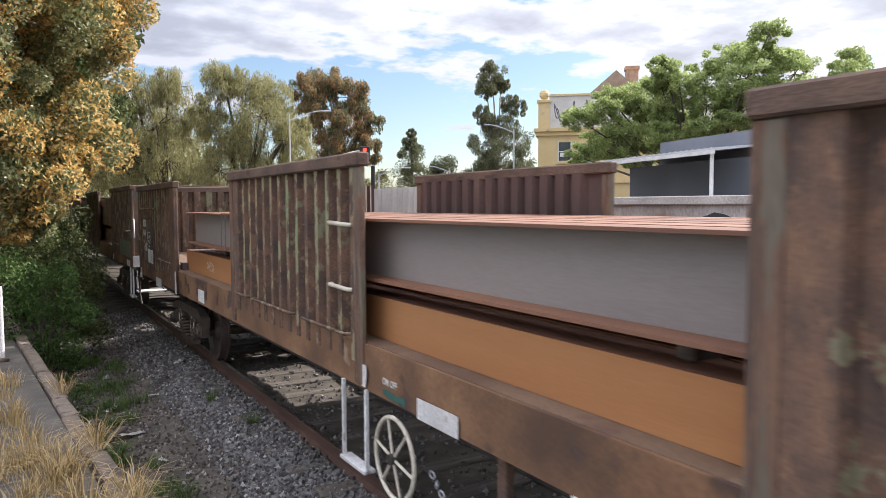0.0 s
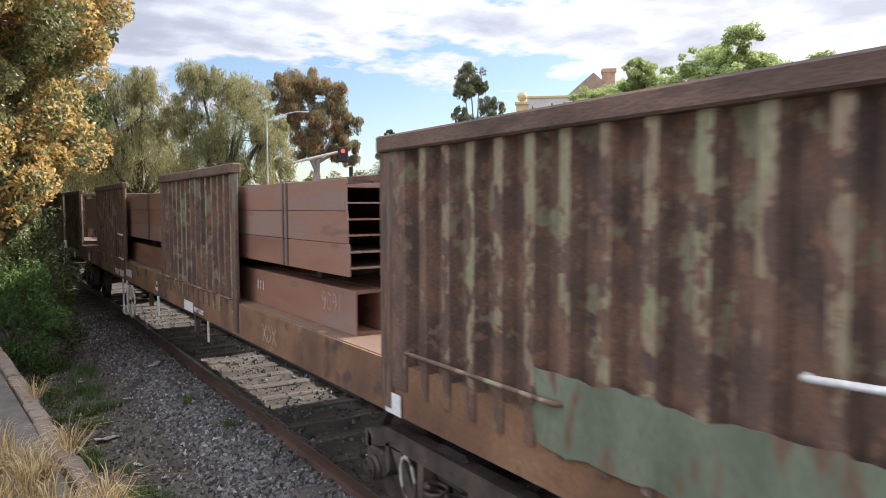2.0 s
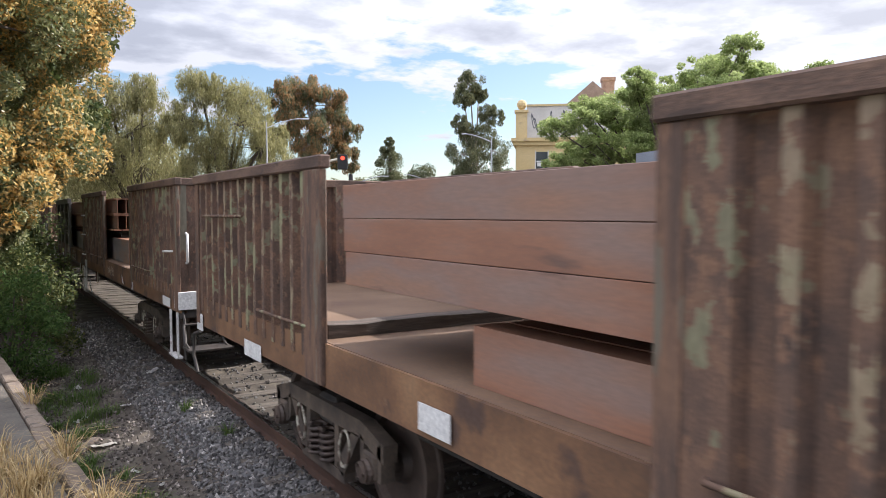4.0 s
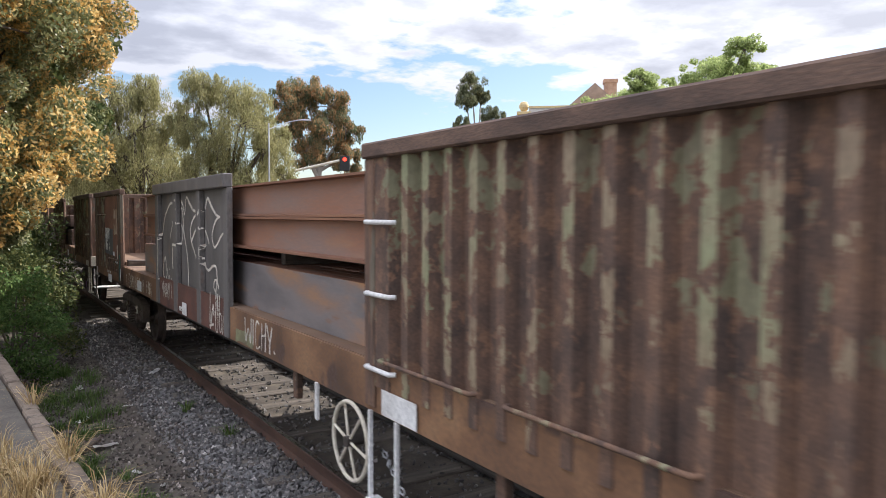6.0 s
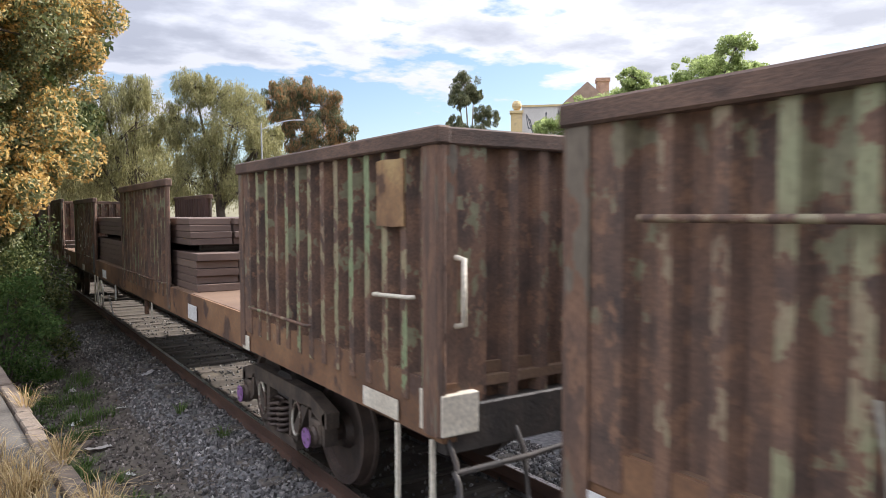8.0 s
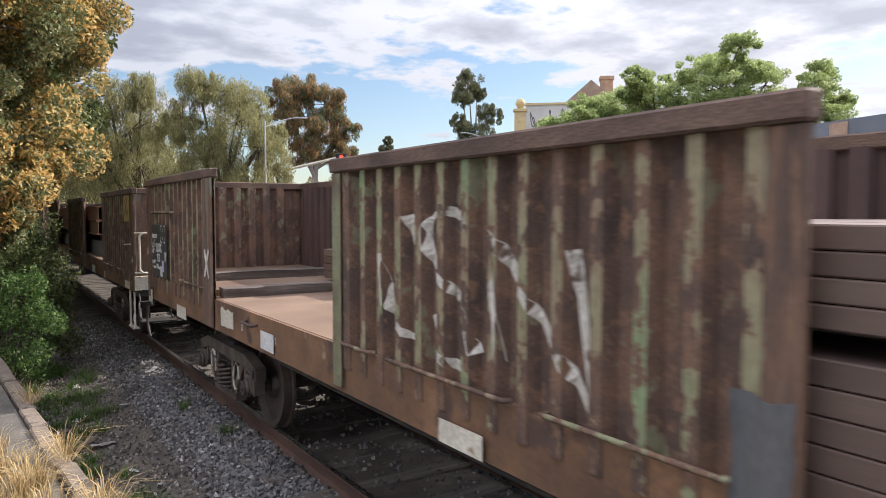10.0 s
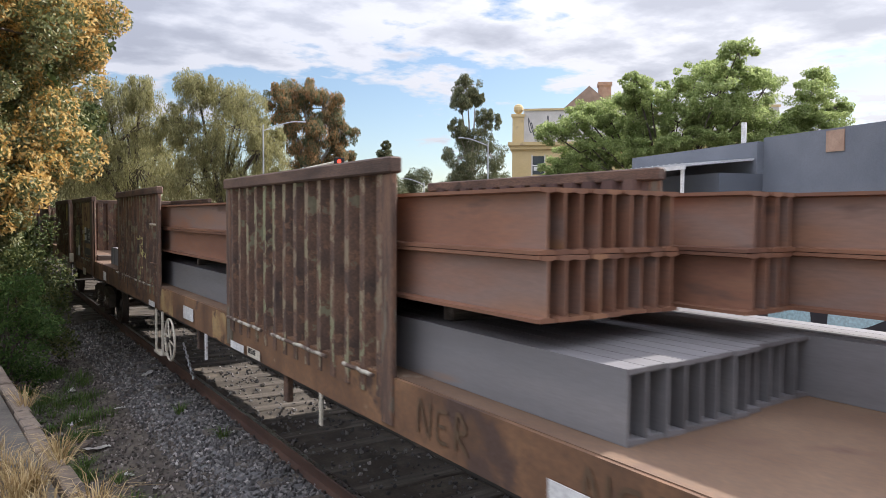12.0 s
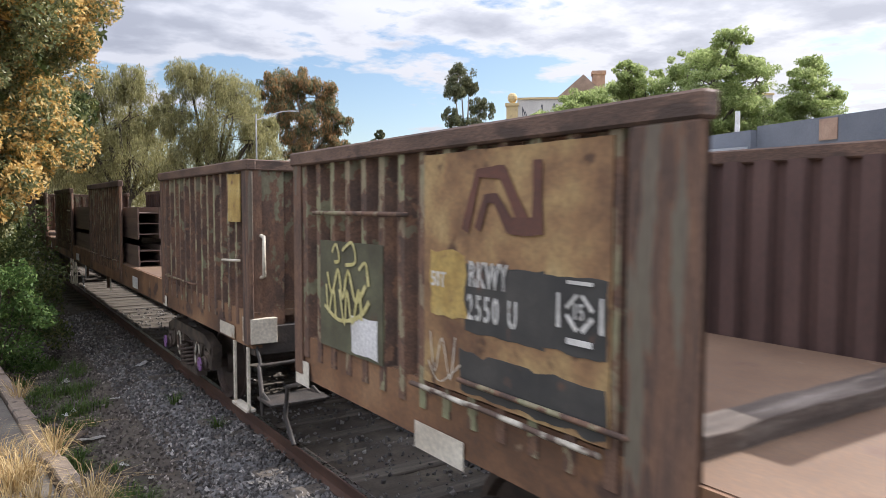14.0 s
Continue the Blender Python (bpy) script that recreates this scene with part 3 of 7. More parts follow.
def platform():
    top = 0.45
    bm = bmesh.new()
    box(bm, -6.0, 0.575, -10, 34, -0.45, top - 0.03)
    plat = tagged(part("platform", bm, PLATFORM), "old platform surfaced with gritty worn asphalt", "platform", kind="structure")
    bm = box(bmesh.new(), 0.575, 0.70, -10, 34, -0.45, top - 0.14)
    part("platform_wall", bm, COPING, plat, "dark stained platform face wall")
    rng = random.Random(11)
    y = -9.0
    while y < 33:
        n = rng.uniform(0.45, 0.95)
        bm = box(bmesh.new(), 0.015, 0.16, 0.008, n - 0.008, -0.13, 0.012, 0.014)
        for v in bm.verts:
            v.co += Vector((noise.noise(v.co * 5 + Vector((y, 0, 0))), 0, noise.noise(v.co * 4 + Vector((0, y, 0))))) * 0.014
        part("coping_stone", bm, COPING_STONE, plat, "", pose(0.57 + rng.uniform(-0.015, 0.02), y, top + rng.uniform(-0.012, 0.012), rng.uniform(-0.4, 0.4), rng.uniform(-1, 2), rng.uniform(-0.6, 0.6)))
        y += n
    plat.matrix_basis = pose(0.652, 5.2, 0, 0, 0, 4.26) @ pose(-0.74, -5.2, 0)
    return plat


def edge_x(y):
    """Where the platform's edge runs."""
    return 0.652 - 0.0745 * (y - 5.2)


platform()


# ---- the wagons ----
LOCAL = dict(a=(0.0, 3.65), b=(6.78, 10.44), c=(13.65, 17.32), d=(20.52, 24.36))
LENGTH = 24.36
EDGES = {(0, "d"): 20.60, (2, "c"): 13.71, (2, "d"): 20.68, (3, "c"): 13.85, (4, "b"): 6.90, (3, "d"): 20.70, (1, "b"): 6.83, (4, "c"): 13.75}   # wagons whose panels begin a little later
ENDS = {(2, "c"): 17.50, (3, "c"): 17.44, (4, "c"): 17.24}
LOWER = {(2, "c"): 0.04, (3, "c"): 0.11, (4, "b"): 0.04}   # panels that stand a little lower
SILL_LO, SILL_HI, DECK_Z = 1.055, 1.40, 1.38
PITCH = 0.245


def rib_depth(v, length):
    """How far the sheet lies behind its ribs, v along a panel of that length."""
    v -= 0.15
    n = int((length - 0.30) / PITCH)
    if v < 0 or v > n * PITCH:
        return 0.0
    k = v % PITCH
    return 0.0 if k < 0.07 else 0.072 * min(1.0, (k - 0.07) / 0.03, (PITCH - k) / 0.03)


def sheet_mesh(length, z0, z1, mats, name):
    bm = bmesh.new()
    n = int((length - 0.30) / PITCH)
    us = [0.0, 0.15]
    for k in range(n):
        us += [0.15 + k * PITCH + d for d in (0.07, 0.10, 0.215, 0.245)]
    us.append(length)
    zs = [z0 + (z1 - z0) * i / 5 for i in range(6)]
    for back in (0.0, 0.014):
        grid = [[bm.verts.new((rib_depth(u, length) + back + 0.002 * noise.noise((u * 3, z * 3, length)), u, z)) for z in zs] for u in us]
        for i in range(len(us) - 1):
            crest = rib_depth((us[i] + us[i + 1]) / 2, length) < 0.002
            for j in range(5):
                q = (grid[i][j], grid[i][j + 1], grid[i + 1][j + 1], grid[i + 1][j])
                f = bm.faces.new(q if not back else q[::-1])
                f.material_index = 1 if crest and not back and 0 < i < len(us) - 2 else 0
    bmesh.ops.recalc_face_normals(bm, faces=[])
    return finish(name, bm, mats)


CACHE = {}


def cached(key, make):
    if key not in CACHE:
        CACHE[key] = make()
    return CACHE[key]


def side_panel(wagon, length, top, crest, m, bars=(), wide=0.0):
    key = (round(length, 2), round(top, 2), crest.name)
    me = cached(("sheet", key), lambda: sheet_mesh(length, 1.24, top - 0.09, [RUST_DARK if crest is not INNER else INNER, crest], "side_panel"))
    pan = place("side_panel", me, wagon, m, "ribbed rusty steel side panel with peeling paint")
    rail = cached(("rail", key), lambda: finish("top_rail", box(bmesh.new(), -0.035, 0.06, -0.01, length + 0.01, top - 0.105, top, 0.012), RAIL_TOP))
    place("top_rail", rail, pan)
    post = cached(("post", round(top, 2)), lambda: finish("post", box(bmesh.new(), -0.012, 0.03, 0.0, 0.135, 1.09, top - 0.105, 0.008), POST_PAINT))
    place("post", post, pan)
    place("post", post, pan, pose(0, length - 0.135, 0))
    if wide:
        bm = box(bmesh.new(), -0.03, 0.032, 0.0, wide, 1.07, top - 0.105, 0.01)
        part("corner_post", bm, POST_PAINT, pan, "wide corner post with flaking paint")
    for u0, u1, z, r, mat in bars:
        ends = [(0.01, u0, z), (-0.035, u0 + 0.02, z), (-0.035, u1 - 0.02, z), (0.01, u1, z)]
        tube("tie_bar" if mat is not WHITE else "hand_rail", ends, r, mat, pan)
    return pan


def flat_posts(length):
    """Start and width of each post of the flat panel."""
    return ((0.0, 0.16), (1.16, 0.18), (2.39, 0.22), (length - 0.2, 0.2))


def flat_panel(wagon, length, top, m):
    bm = box(bmesh.new(), 0.055, 0.07, 0.1, length - 0.1, 1.09, top - 0.1)
    pan = part("side_panel", bm, FLAT_GREY, wagon, "flat dark grey steel side panel sprayed with white graffiti", m)
    part("top_rail", box(bmesh.new(), -0.05, 0.054, 0, length, top - 0.15, top, 0.01), FLAT_GREY, pan)
    for u, wide in flat_posts(length):
        part("post", box(bmesh.new(), -0.012, 0.054, u, u + wide, 1.06, top - 0.15, 0.008), FLAT_GREY, pan)
    part("base_plate", box(bmesh.new(), -0.002, 0.010, 0.16, length - 0.24, 1.06, 1.47), RED_RUST, pan, "red-rusted lower strip")
    return pan


def wheelset_mesh():
    def make():
        bm = bmesh.new()
        cyl(bm, (0, 0, 0), "x", 0.075, 1.9, 14)
        for s in (-1, 1):
            prof = [(0.66, 0.12), (0.66, 0.35), (0.685, 0.40), (0.685, 0.488), (0.712, 0.486), (0.72, 0.462), (0.815, 0.455), (0.815, 0.40), (0.76, 0.375), (0.755, 0.16), (0.82, 0.13), (0.82, 0.09)]
            lathe(bm, [(s * a, r) for a, r in prof], "x", 36)
        for f in bm.faces:
            f.smooth = len(f.verts) == 4 and False
        return finish("wheelset", bm, WHEEL_STEEL)
    return cached("wheelset", make)


def side_frame_mesh():
    def make():
        bm = bmesh.new()
        a, b = -0.06, 0.06
        prism(bm, [(-1.12, 0.56), (-1.12, 0.70), (-0.75, 0.80), (0.75, 0.80), (1.12, 0.70), (1.12, 0.56), (0.75, 0.66), (-0.75, 0.66)], "x", a, b)
        for s in (-1, 1):
            prism(bm, [(s * 0.72, 0.67), (s * 0.58, 0.67), (s * 0.30, 0.32), (s * 0.42, 0.25)], "x", a, b)
            prism(bm, [(s * 0.34, 0.66), (s * 0.26, 0.66), (s * 0.26, 0.30), (s * 0.34, 0.30)], "x", a, b)
            prism(bm, [(s * 0.74, 0.70), (s * 0.74, 0.48), (s * 0.80, 0.42), (s * 0.80, 0.66)], "x", a, b)
            prism(bm, [(s * 1.08, 0.70), (s * 1.08, 0.40), (s * 1.02, 0.40), (s * 1.02, 0.66)], "x", a, b)
            box(bm, -0.085, 0.085, s * 0.91 - 0.11, s * 0.91 + 0.11, 0.40, 0.60, 0.02)
        prism(bm, [(-0.44, 0.20), (0.44, 0.20), (0.44, 0.29), (-0.44, 0.29)], "x", a, b)
        return finish("side_frame", bm, BOGIE_CAST)
    return cached("side_frame", make)


def bogie(wagon, u, sets):
    bog = place("bogie", cached("bolster", lambda: finish("bolster", box(bmesh.new(), -1.0, 1.0, -0.17, 0.17, 0.58, 0.84, 0.03), IRON)), wagon, pose(0, u, 0), "dark greasy three-piece bogie")
    for s in (-1, 1):
        place("side_frame", side_frame_mesh(), bog, pose(s * 0.98, 0, 0))
        for d in (-0.12, 0.12):
            def coil():
                lines = [[(0.075 * math.cos(k * 0.7), 0.075 * math.sin(k * 0.7), 0.29 + 0.29 * k / 50) for k in range(51)]]
                return tube_mesh("spring", lines, 0.018, WHEEL_STEEL, 1)
            place("spring", cached("coil", coil), bog, pose(s * 1.02, d, 0))
        for d in (-0.91, 0.91):
            def cap():
                bm = lathe(bmesh.new(), [(0, 0.10), (0.05, 0.10), (0.07, 0.085), (0.09, 0.085), (0.10, 0.05)], "x", 16)
                for k in range(3):
                    cyl(bm, (0.10, 0.055 * math.cos(2.1 * k), 0.055 * math.sin(2.1 * k)), "x", 0.014, 0.03, 6)
                return finish("axle_cap", bm, WHEEL_STEEL)
            place("axle_cap", cached("cap", cap), bog, pose(s * 1.03, d, 0.46, 0, 0, 0 if s > 0 else 180))
    def outline():
        ring = [(0, 0.095 * math.cos(k * 0.524), 0.16 * math.sin(k * 0.524)) for k in range(12)]
        return tube_mesh("painted_rim", [ring + [ring[0]]], 0.014, TIE, 1)
    for d in (-0.46, 0.46):
        place("painted_rim", cached("rim", outline), bog, pose(-1.045, d, 0.50, 14 if d < 0 else -14), "pale painted rim of the frame opening")
    for d in (-0.91, 0.91):
        w = place("wheelset", wheelset_mesh(), bog, pose(0, d, 0.46))
        sets.append((w, d))
    return bog


def handwheel(wagon, u, z, r=0.285):
    seg = 40
    ring = [(0, r * math.cos(2 * math.pi * k / seg), r * math.sin(2 * math.pi * k / seg)) for k in range(seg)]
    me = tube_mesh("handbrake_wheel", [ring + [ring[0]]], 0.016, CREAM)
    wheel = place("handbrake_wheel", me, wagon, pose(-HALF + 0.01, u, z), "cream painted spoked handbrake wheel")
    for k in range(6):
        a = 2 * math.pi * k / 6 + 0.2
        tube("spoke", [(-0.01, 0.03 * math.cos(a), 0.03 * math.sin(a)), (0.0, r * math.cos(a), r * math.sin(a))], 0.011, CREAM, wheel)
    part("hub", cyl(bmesh.new(), (0.03, 0, 0), "x", 0.04, 0.14, 12), IRON, wheel)
    links = []
    for k in range(9):
        y, zz = -0.35 - 0.06 * k, -0.02 - 0.045 * k
        ring = [(0.1 + (0.02 * math.cos(j * 1.05) if k % 2 else 0), y + 0.035 * math.cos(j * 1.05) * (0.5 if k % 2 else 1), zz + 0.024 * math.sin(j * 1.05)) for j in range(6)]
        links.append(ring + [ring[0]])
    place("brake_chain", tube_mesh("brake_chain", links, 0.007, POLE), wheel, None, "steel brake chain")
    return wheel


def plate(wagon, u0, u1, z0, z1, mat, label="", x=-HALF - 0.004, name="label_plate", thick=0.004, bevel=0.0):
    if name not in ("paint_patch", "pasted_sheet", "paper_scrap", "sticker", "stencil_patch", "sheet_plate", "sign_plate", "number_board"):
        return part(name, box(bmesh.new(), x - thick, x, u0, u1, z0, z1, bevel), mat, wagon, label)
    # torn or flaking outline
    k = {"paint_patch": 0.035, "stencil_patch": 0.02, "sign_plate": 0.012, "sheet_plate": 0.006, "number_board": 0.008}.get(name, 0.018)
    pts = []
    for (p, q), (r, s) in zip(((u0, z0), (u1, z0), (u1, z1), (u0, z1)), ((u1, z0), (u1, z1), (u0, z1), (u0, z0))):
        n = max(3, int(math.dist((p, q), (r, s)) / 0.06))
        pts += [(p + (r - p) * i / n, q + (s - q) * i / n) for i in range(n)]
    pts = [(p + k * noise.noise((p * 9, q * 9, u0)), q + k * noise.noise((p * 9, q * 9, u0 + 5))) for p, q in pts]
    return part(name, prism(bmesh.new(), pts, "x", x - thick, x), mat, wagon, label)


def stirrup(wagon, u0, u1, z0, mat, z1=1.06, r=0.03):
    bm = bmesh.new()
    x0, x1 = -HALF - 0.01, -HALF + 0.02
    w = r
    box(bm, x0, x1, u0, u0 + w, z0, z1, 0.004)
    box(bm, x0, x1, u1 - w, u1, z0, z1, 0.004)
    box(bm, x0 - 0.02, x1 + 0.05, u0, u1, z0, z0 + w, 0.004)
    return part("step_stirrup", bm, mat, wagon, "white painted step stirrup" if mat is WHITE else "cream painted step stirrup")


def wagon_body(i, top, crest, flat_c=False):
    w = new("flat_wagon")
    # sills, centre sill and cross bearers
    def sill():
        bm = prism(bmesh.new(), [(0, SILL_LO), (0.10, SILL_LO), (0.10, SILL_LO + 0.03), (0.025, SILL_LO + 0.03), (0.025, SILL_HI - 0.03), (0.10, SILL_HI - 0.03), (0.10, SILL_HI), (0, SILL_HI)], "y", 0.02, LENGTH - 0.02)
        return finish("side_sill", bm, SILL)
    me = cached("sill", sill)
    place("side_sill", me, w, pose(-HALF + 0.012, 0, 0), "rusted orange-brown channel sill")
    place("side_sill", me, w, pose(HALF - 0.012, LENGTH, 0, 0, 0, 180), "rusted orange-brown channel sill")
    place("centre_sill", cached("csill", lambda: finish("centre_sill", box(bmesh.new(), -0.22, 0.22, 0.1, LENGTH - 0.1, 0.92, 1.34), IRON)), w)
    for k in range(9):
        place("cross_bearer", cached("bearer", lambda: finish("cross_bearer", box(bmesh.new(), -HALF + 0.04, HALF - 0.04, -0.05, 0.05, 1.08, 1.33), IRON)), w, pose(0, 1.2 + 2.74 * k, 0))
    place("deck", cached("deck", lambda: finish("deck", box(bmesh.new(), -HALF + 0.038, HALF - 0.038, 0.05, LENGTH - 0.05, 1.345, DECK_Z + 0.025), DECK)), w, None, "flat tan rusted steel deck plates")
    # raised end floors with rough timber edges
    for u0, u1 in ((0.1, 3.3), (20.9, LENGTH - 0.1)):
        place("end_floor", cached(("floor", round(u1 - u0, 2)), lambda: finish("end_floor", box(bmesh.new(), -HALF + 0.1, HALF - 0.1, 0, u1 - u0, DECK_Z + 0.026, DECK_Z + 0.10), DECK)), w, pose(0, u0, 0))
    def bearer_timber():
        bm = bmesh.new()
        n = 14
        secs = []
        for k in range(n + 1):
            x = -HALF + 0.1 + (2 * HALF - 0.2) * k / n
            secs.append([bm.verts.new((x, y + 0.02 * noise.noise((x * 3, y * 9, z)), z + 0.02 * noise.noise((x * 4, y, z * 20)))) for y, z in ((-0.09, 0), (-0.09, 0.105), (0.09, 0.11), (0.09, 0))])
        for a, b in zip(secs, secs[1:]):
            for j in range(4):
                bm.faces.new((a[j], a[(j + 1) % 4], b[(j + 1) % 4], b[j]))
        bm.faces.new(secs[0][::-1])
        bm.faces.new(secs[-1])
        bmesh.ops.recalc_face_normals(bm, faces=bm.faces)
        return finish("timber_bearer", bm, TIMBER)
    for u in (3.42, 20.75, 22.1) if i == 3 else (3.42, 20.75):
        place("timber_bearer", cached("tb", bearer_timber), w, pose(0, u, DECK_Z + (0.024 if u < 22 else 0.098)), "splintered weathered timber bearer")
    # side panels: four on each side
    for key, (u0, u1) in LOCAL.items():
        u0, u1 = EDGES.get((i, key), u0), ENDS.get((i, key), u1)
        n = u1 - u0
        crown = top - LOWER.get((i, key), 0.0)
        bars = ()
        if key in "bc":
            spans = ((0.18, 0.63), (0.93, 2.08), (2.36, 3.42)) if key == "b" else ((0.25, 1.23), (1.5, 2.74), (2.97, 3.42))
            bars = [(a, b, 1.435, 0.014, CREST_BROWN) for a, b in spans] if i != 4 else ()
        if key == "d":
            bars = ((n - 1.75, n - 0.45, 2.38, 0.017, CREST_BROWN), (0.3, 1.5, 1.5, 0.014, CREST_BROWN))
        if key == "a":
            bars = ((1.9, 3.3, 1.5, 0.014, CREST_BROWN),) if i != 4 else ()
        if key == "c" and flat_c:
            flat_panel(w, n, crown, pose(-HALF, u0, 0))
        else:
            side_panel(w, n, crown, crest, pose(-HALF, u0, 0), bars, 0.34 if key == "d" else 0.0)
        if (i, key) != (4, "c"):
            v0 = 20.42 if key == "d" else u0
            side_panel(w, u1 - v0, top, INNER, pose(HALF, u1, 0, 0, 0, 180))
    # end walls with ladder rungs
    ew = 2 * HALF - 0.16
    endm = cached(("end", round(top, 2)), lambda: sheet_mesh(ew, 1.2, top - 0.09, [RUST_DARK, RUST_DARK], "end_wall"))
    for u, r, x in ((0.05, 90, HALF - 0.08), (LENGTH - 0.05, -90, -HALF + 0.08)):
        e = place("end_wall", endm, w, pose(x, u, 0, 0, 0, r), "ribbed rusty steel end wall")
        place("top_rail", cached(("endrail", round(top, 2)), lambda: finish("top_rail", box(bmesh.new(), -0.03, 0.07, -0.04, ew + 0.04, top - 0.105, top - 0.002, 0.01), RAIL_TOP)), e)
        place("headstock", cached("headstock", lambda: finish("headstock", box(bmesh.new(), -0.03, 0.10, -0.05, ew + 0.05, 0.98, 1.26, 0.01), IRON)), e)
    # corner angles between the sides and the ends
    for u, v in ((0.0, 0), (LENGTH, 180)):
        for sx in (-1, 1):
            def angle():
                bm = prism(bmesh.new(), [(0, 0), (0.14, 0), (0.14, 0.014), (0.018, 0.014), (0.014, 0.018), (0.014, 0.16), (0, 0.16)], "z", 1.09, top - 0.10)
                return finish("corner_angle", bm, POST_PAINT)
            me = cached(("corner", round(top, 2)), angle)
            m = {(-1, 0): pose(-HALF - 0.016, u + 0.028, 0, 0, 0, 0), (1, 0): pose(HALF + 0.016, u + 0.028, 0, 0, 0, 90), (1, 180): pose(HALF + 0.016, u - 0.028, 0, 0, 0, 180), (-1, 180): pose(-HALF - 0.016, u - 0.028, 0, 0, 0, 270)}[(sx, v)]
            place("corner_angle", me, w, m)
    # couplers
    for u, s in ((0.0, -1), (LENGTH, 1)):
        bm = bmesh.new()
        box(bm, -0.07, 0.07, -0.1, 0.42, 0.80, 0.94, 0.01)
        prism(bm, [(-0.14, 0.36), (0.12, 0.36), (0.17, 0.46), (0.10, 0.56), (0.02, 0.55), (0.02, 0.47), (-0.08, 0.47), (-0.14, 0.53)], "z", 0.74, 1.0)
        part("coupler", bm, IRON, w, "greasy knuckle coupler", pose(0, u, 0, 0, 0, 0 if s > 0 else 180))
        tube("air_hose", [(0.35 * s, u, 0.85), (0.36 * s, u + 0.15 * s, 0.8), (0.3 * s, u + 0.35 * s, 0.55), (0.16 * s, u + 0.5 * s, 0.47), (0.02, u + 0.53 * s, 0.5)], 0.022, RUBBER, w, "black rubber air hose")
    # shunter's bars and step at the trailing end
    tube("shunter_rail", [(-HALF + 0.05, 24.42, 0.95), (-HALF + 0.02, 24.6, 0.9), (-HALF + 0.02, 24.66, 0.62), (-HALF + 0.03, 24.5, 0.42)], 0.02, IRON, w)
    tube("uncoupling_rod", [(-HALF + 0.04, -0.06, 0.90), (-0.7, -0.1, 0.92), (-0.2, -0.12, 0.96)], 0.018, IRON, w)
    tube("uncoupling_rod", [(-HALF + 0.05, -0.05, 0.90), (-HALF + 0.03, -0.12, 0.86), (-HALF + 0.05, -0.14, 0.45)], 0.018, IRON, w)
    pale = i in (1, 3)
    part("step_board", box(bmesh.new(), -HALF + 0.02, -HALF + 0.60, -0.44, -0.07, 0.59, 0.62, 0.006), WHITE if pale else IRON, w, "white painted step board" if pale else "dark iron step board")
    for x in (-HALF + 0.06, -HALF + 0.56):
        tube("step_hanger", [(x, 0.04, 1.08), (x, -0.05, 0.95), (x, -0.10, 0.66), (x, -0.40, 0.58)], 0.016, IRON, w)
    # brake gear under the floor
    bm = cyl(bmesh.new(), (-0.55, 10.2, 0.80), "y", 0.19, 1.1, 18)
    part("air_reservoir", bm, IRON, w)
    part("brake_cylinder", cyl(bmesh.new(), (-0.55, 14.4, 0.82), "y", 0.17, 0.5, 18), IRON, w)
    for x, z in ((-0.95, 0.86), (-0.72, 0.74)):
        tube("brake_rod", [(x, 4.6, z), (x, 19.6, z)], 0.018, IRON, w)
    for u in (9.0, 12.0):
        part("hanger_bracket", box(bmesh.new(), -HALF + 0.10, -HALF + 0.16, u, u + 0.09, 0.76, 1.07, 0.008), RUST_DARK, w)
    lever = {1: 10.83}.get(i, 11.3)
    part("release_lever", box(bmesh.new(), -HALF - 0.005, -HALF + 0.02, lever, lever + 0.045, 0.76, 1.06, 0.003), WHITE, w)
    part("tap_handle", box(bmesh.new(), -HALF + 0.01, -HALF + 0.03, 8.05, 8.09, 0.80, 1.06, 0.003), CREAM, w)
    return w


# ---- each wagon and its markings ----
TEAL = material("teal green paint", [(0.3, (0.03, 0.10, 0.085)), (0.7, (0.05, 0.15, 0.12))], 4.0, 0.65, second=[((0.12, 0.075, 0.05), 0.60, 7.0)])
PURPLE = material("purple spray paint", [(0.3, (0.20, 0.09, 0.24)), (0.7, (0.34, 0.18, 0.38))], 9.0, 0.7, bump=0.05, second=[((0.08, 0.06, 0.055), 0.60, 9.0)])


def tag_letters(w, u0, u1, z0, h, width, mat, depth, seed, label):
    """A run of sprayed letter-like marks from u0 down to u1; no word."""
    g = random.Random(seed)
    shapes = ([(0, 0), (0, 1), (0.9, 0), (0.9, 1)], [(0.8, 1), (0, 1), (0, 0), (0.8, 0)], [(0, 0), (0, 1), (0.8, 0.8), (0, 0.5), (0.9, 0)], [(0, 0), (0.45, 1), (0.9, 0)], [(0, 0), (0, 1), (0.8, 0.7), (0.8, 0.2), (0, 0)], [(0.9, 0.9), (0.2, 0.9), (0.7, 0.5), (0.8, 0.1), (0, 0.05)], [(0, 0), (0.1, 1), (0.45, 0.4), (0.8, 1), (0.9, 0)], [(0.4, 0), (0.45, 1)])
    u = u0
    while u > u1:
        step = g.uniform(0.14, 0.2)
        if g.random() > 0.12:
            lean, lift = g.uniform(-0.02, 0.03), g.uniform(-0.02, 0.02)
            pts = [(u - a * (step - 0.035) - lean * b, z0 + lift + b * h * g.uniform(0.9, 1.05)) for a, b in g.choice(shapes)]
            strokes("paint_stroke", w, [smooth_line(pts, 4)], width, mat, depth, label)
        u -= step


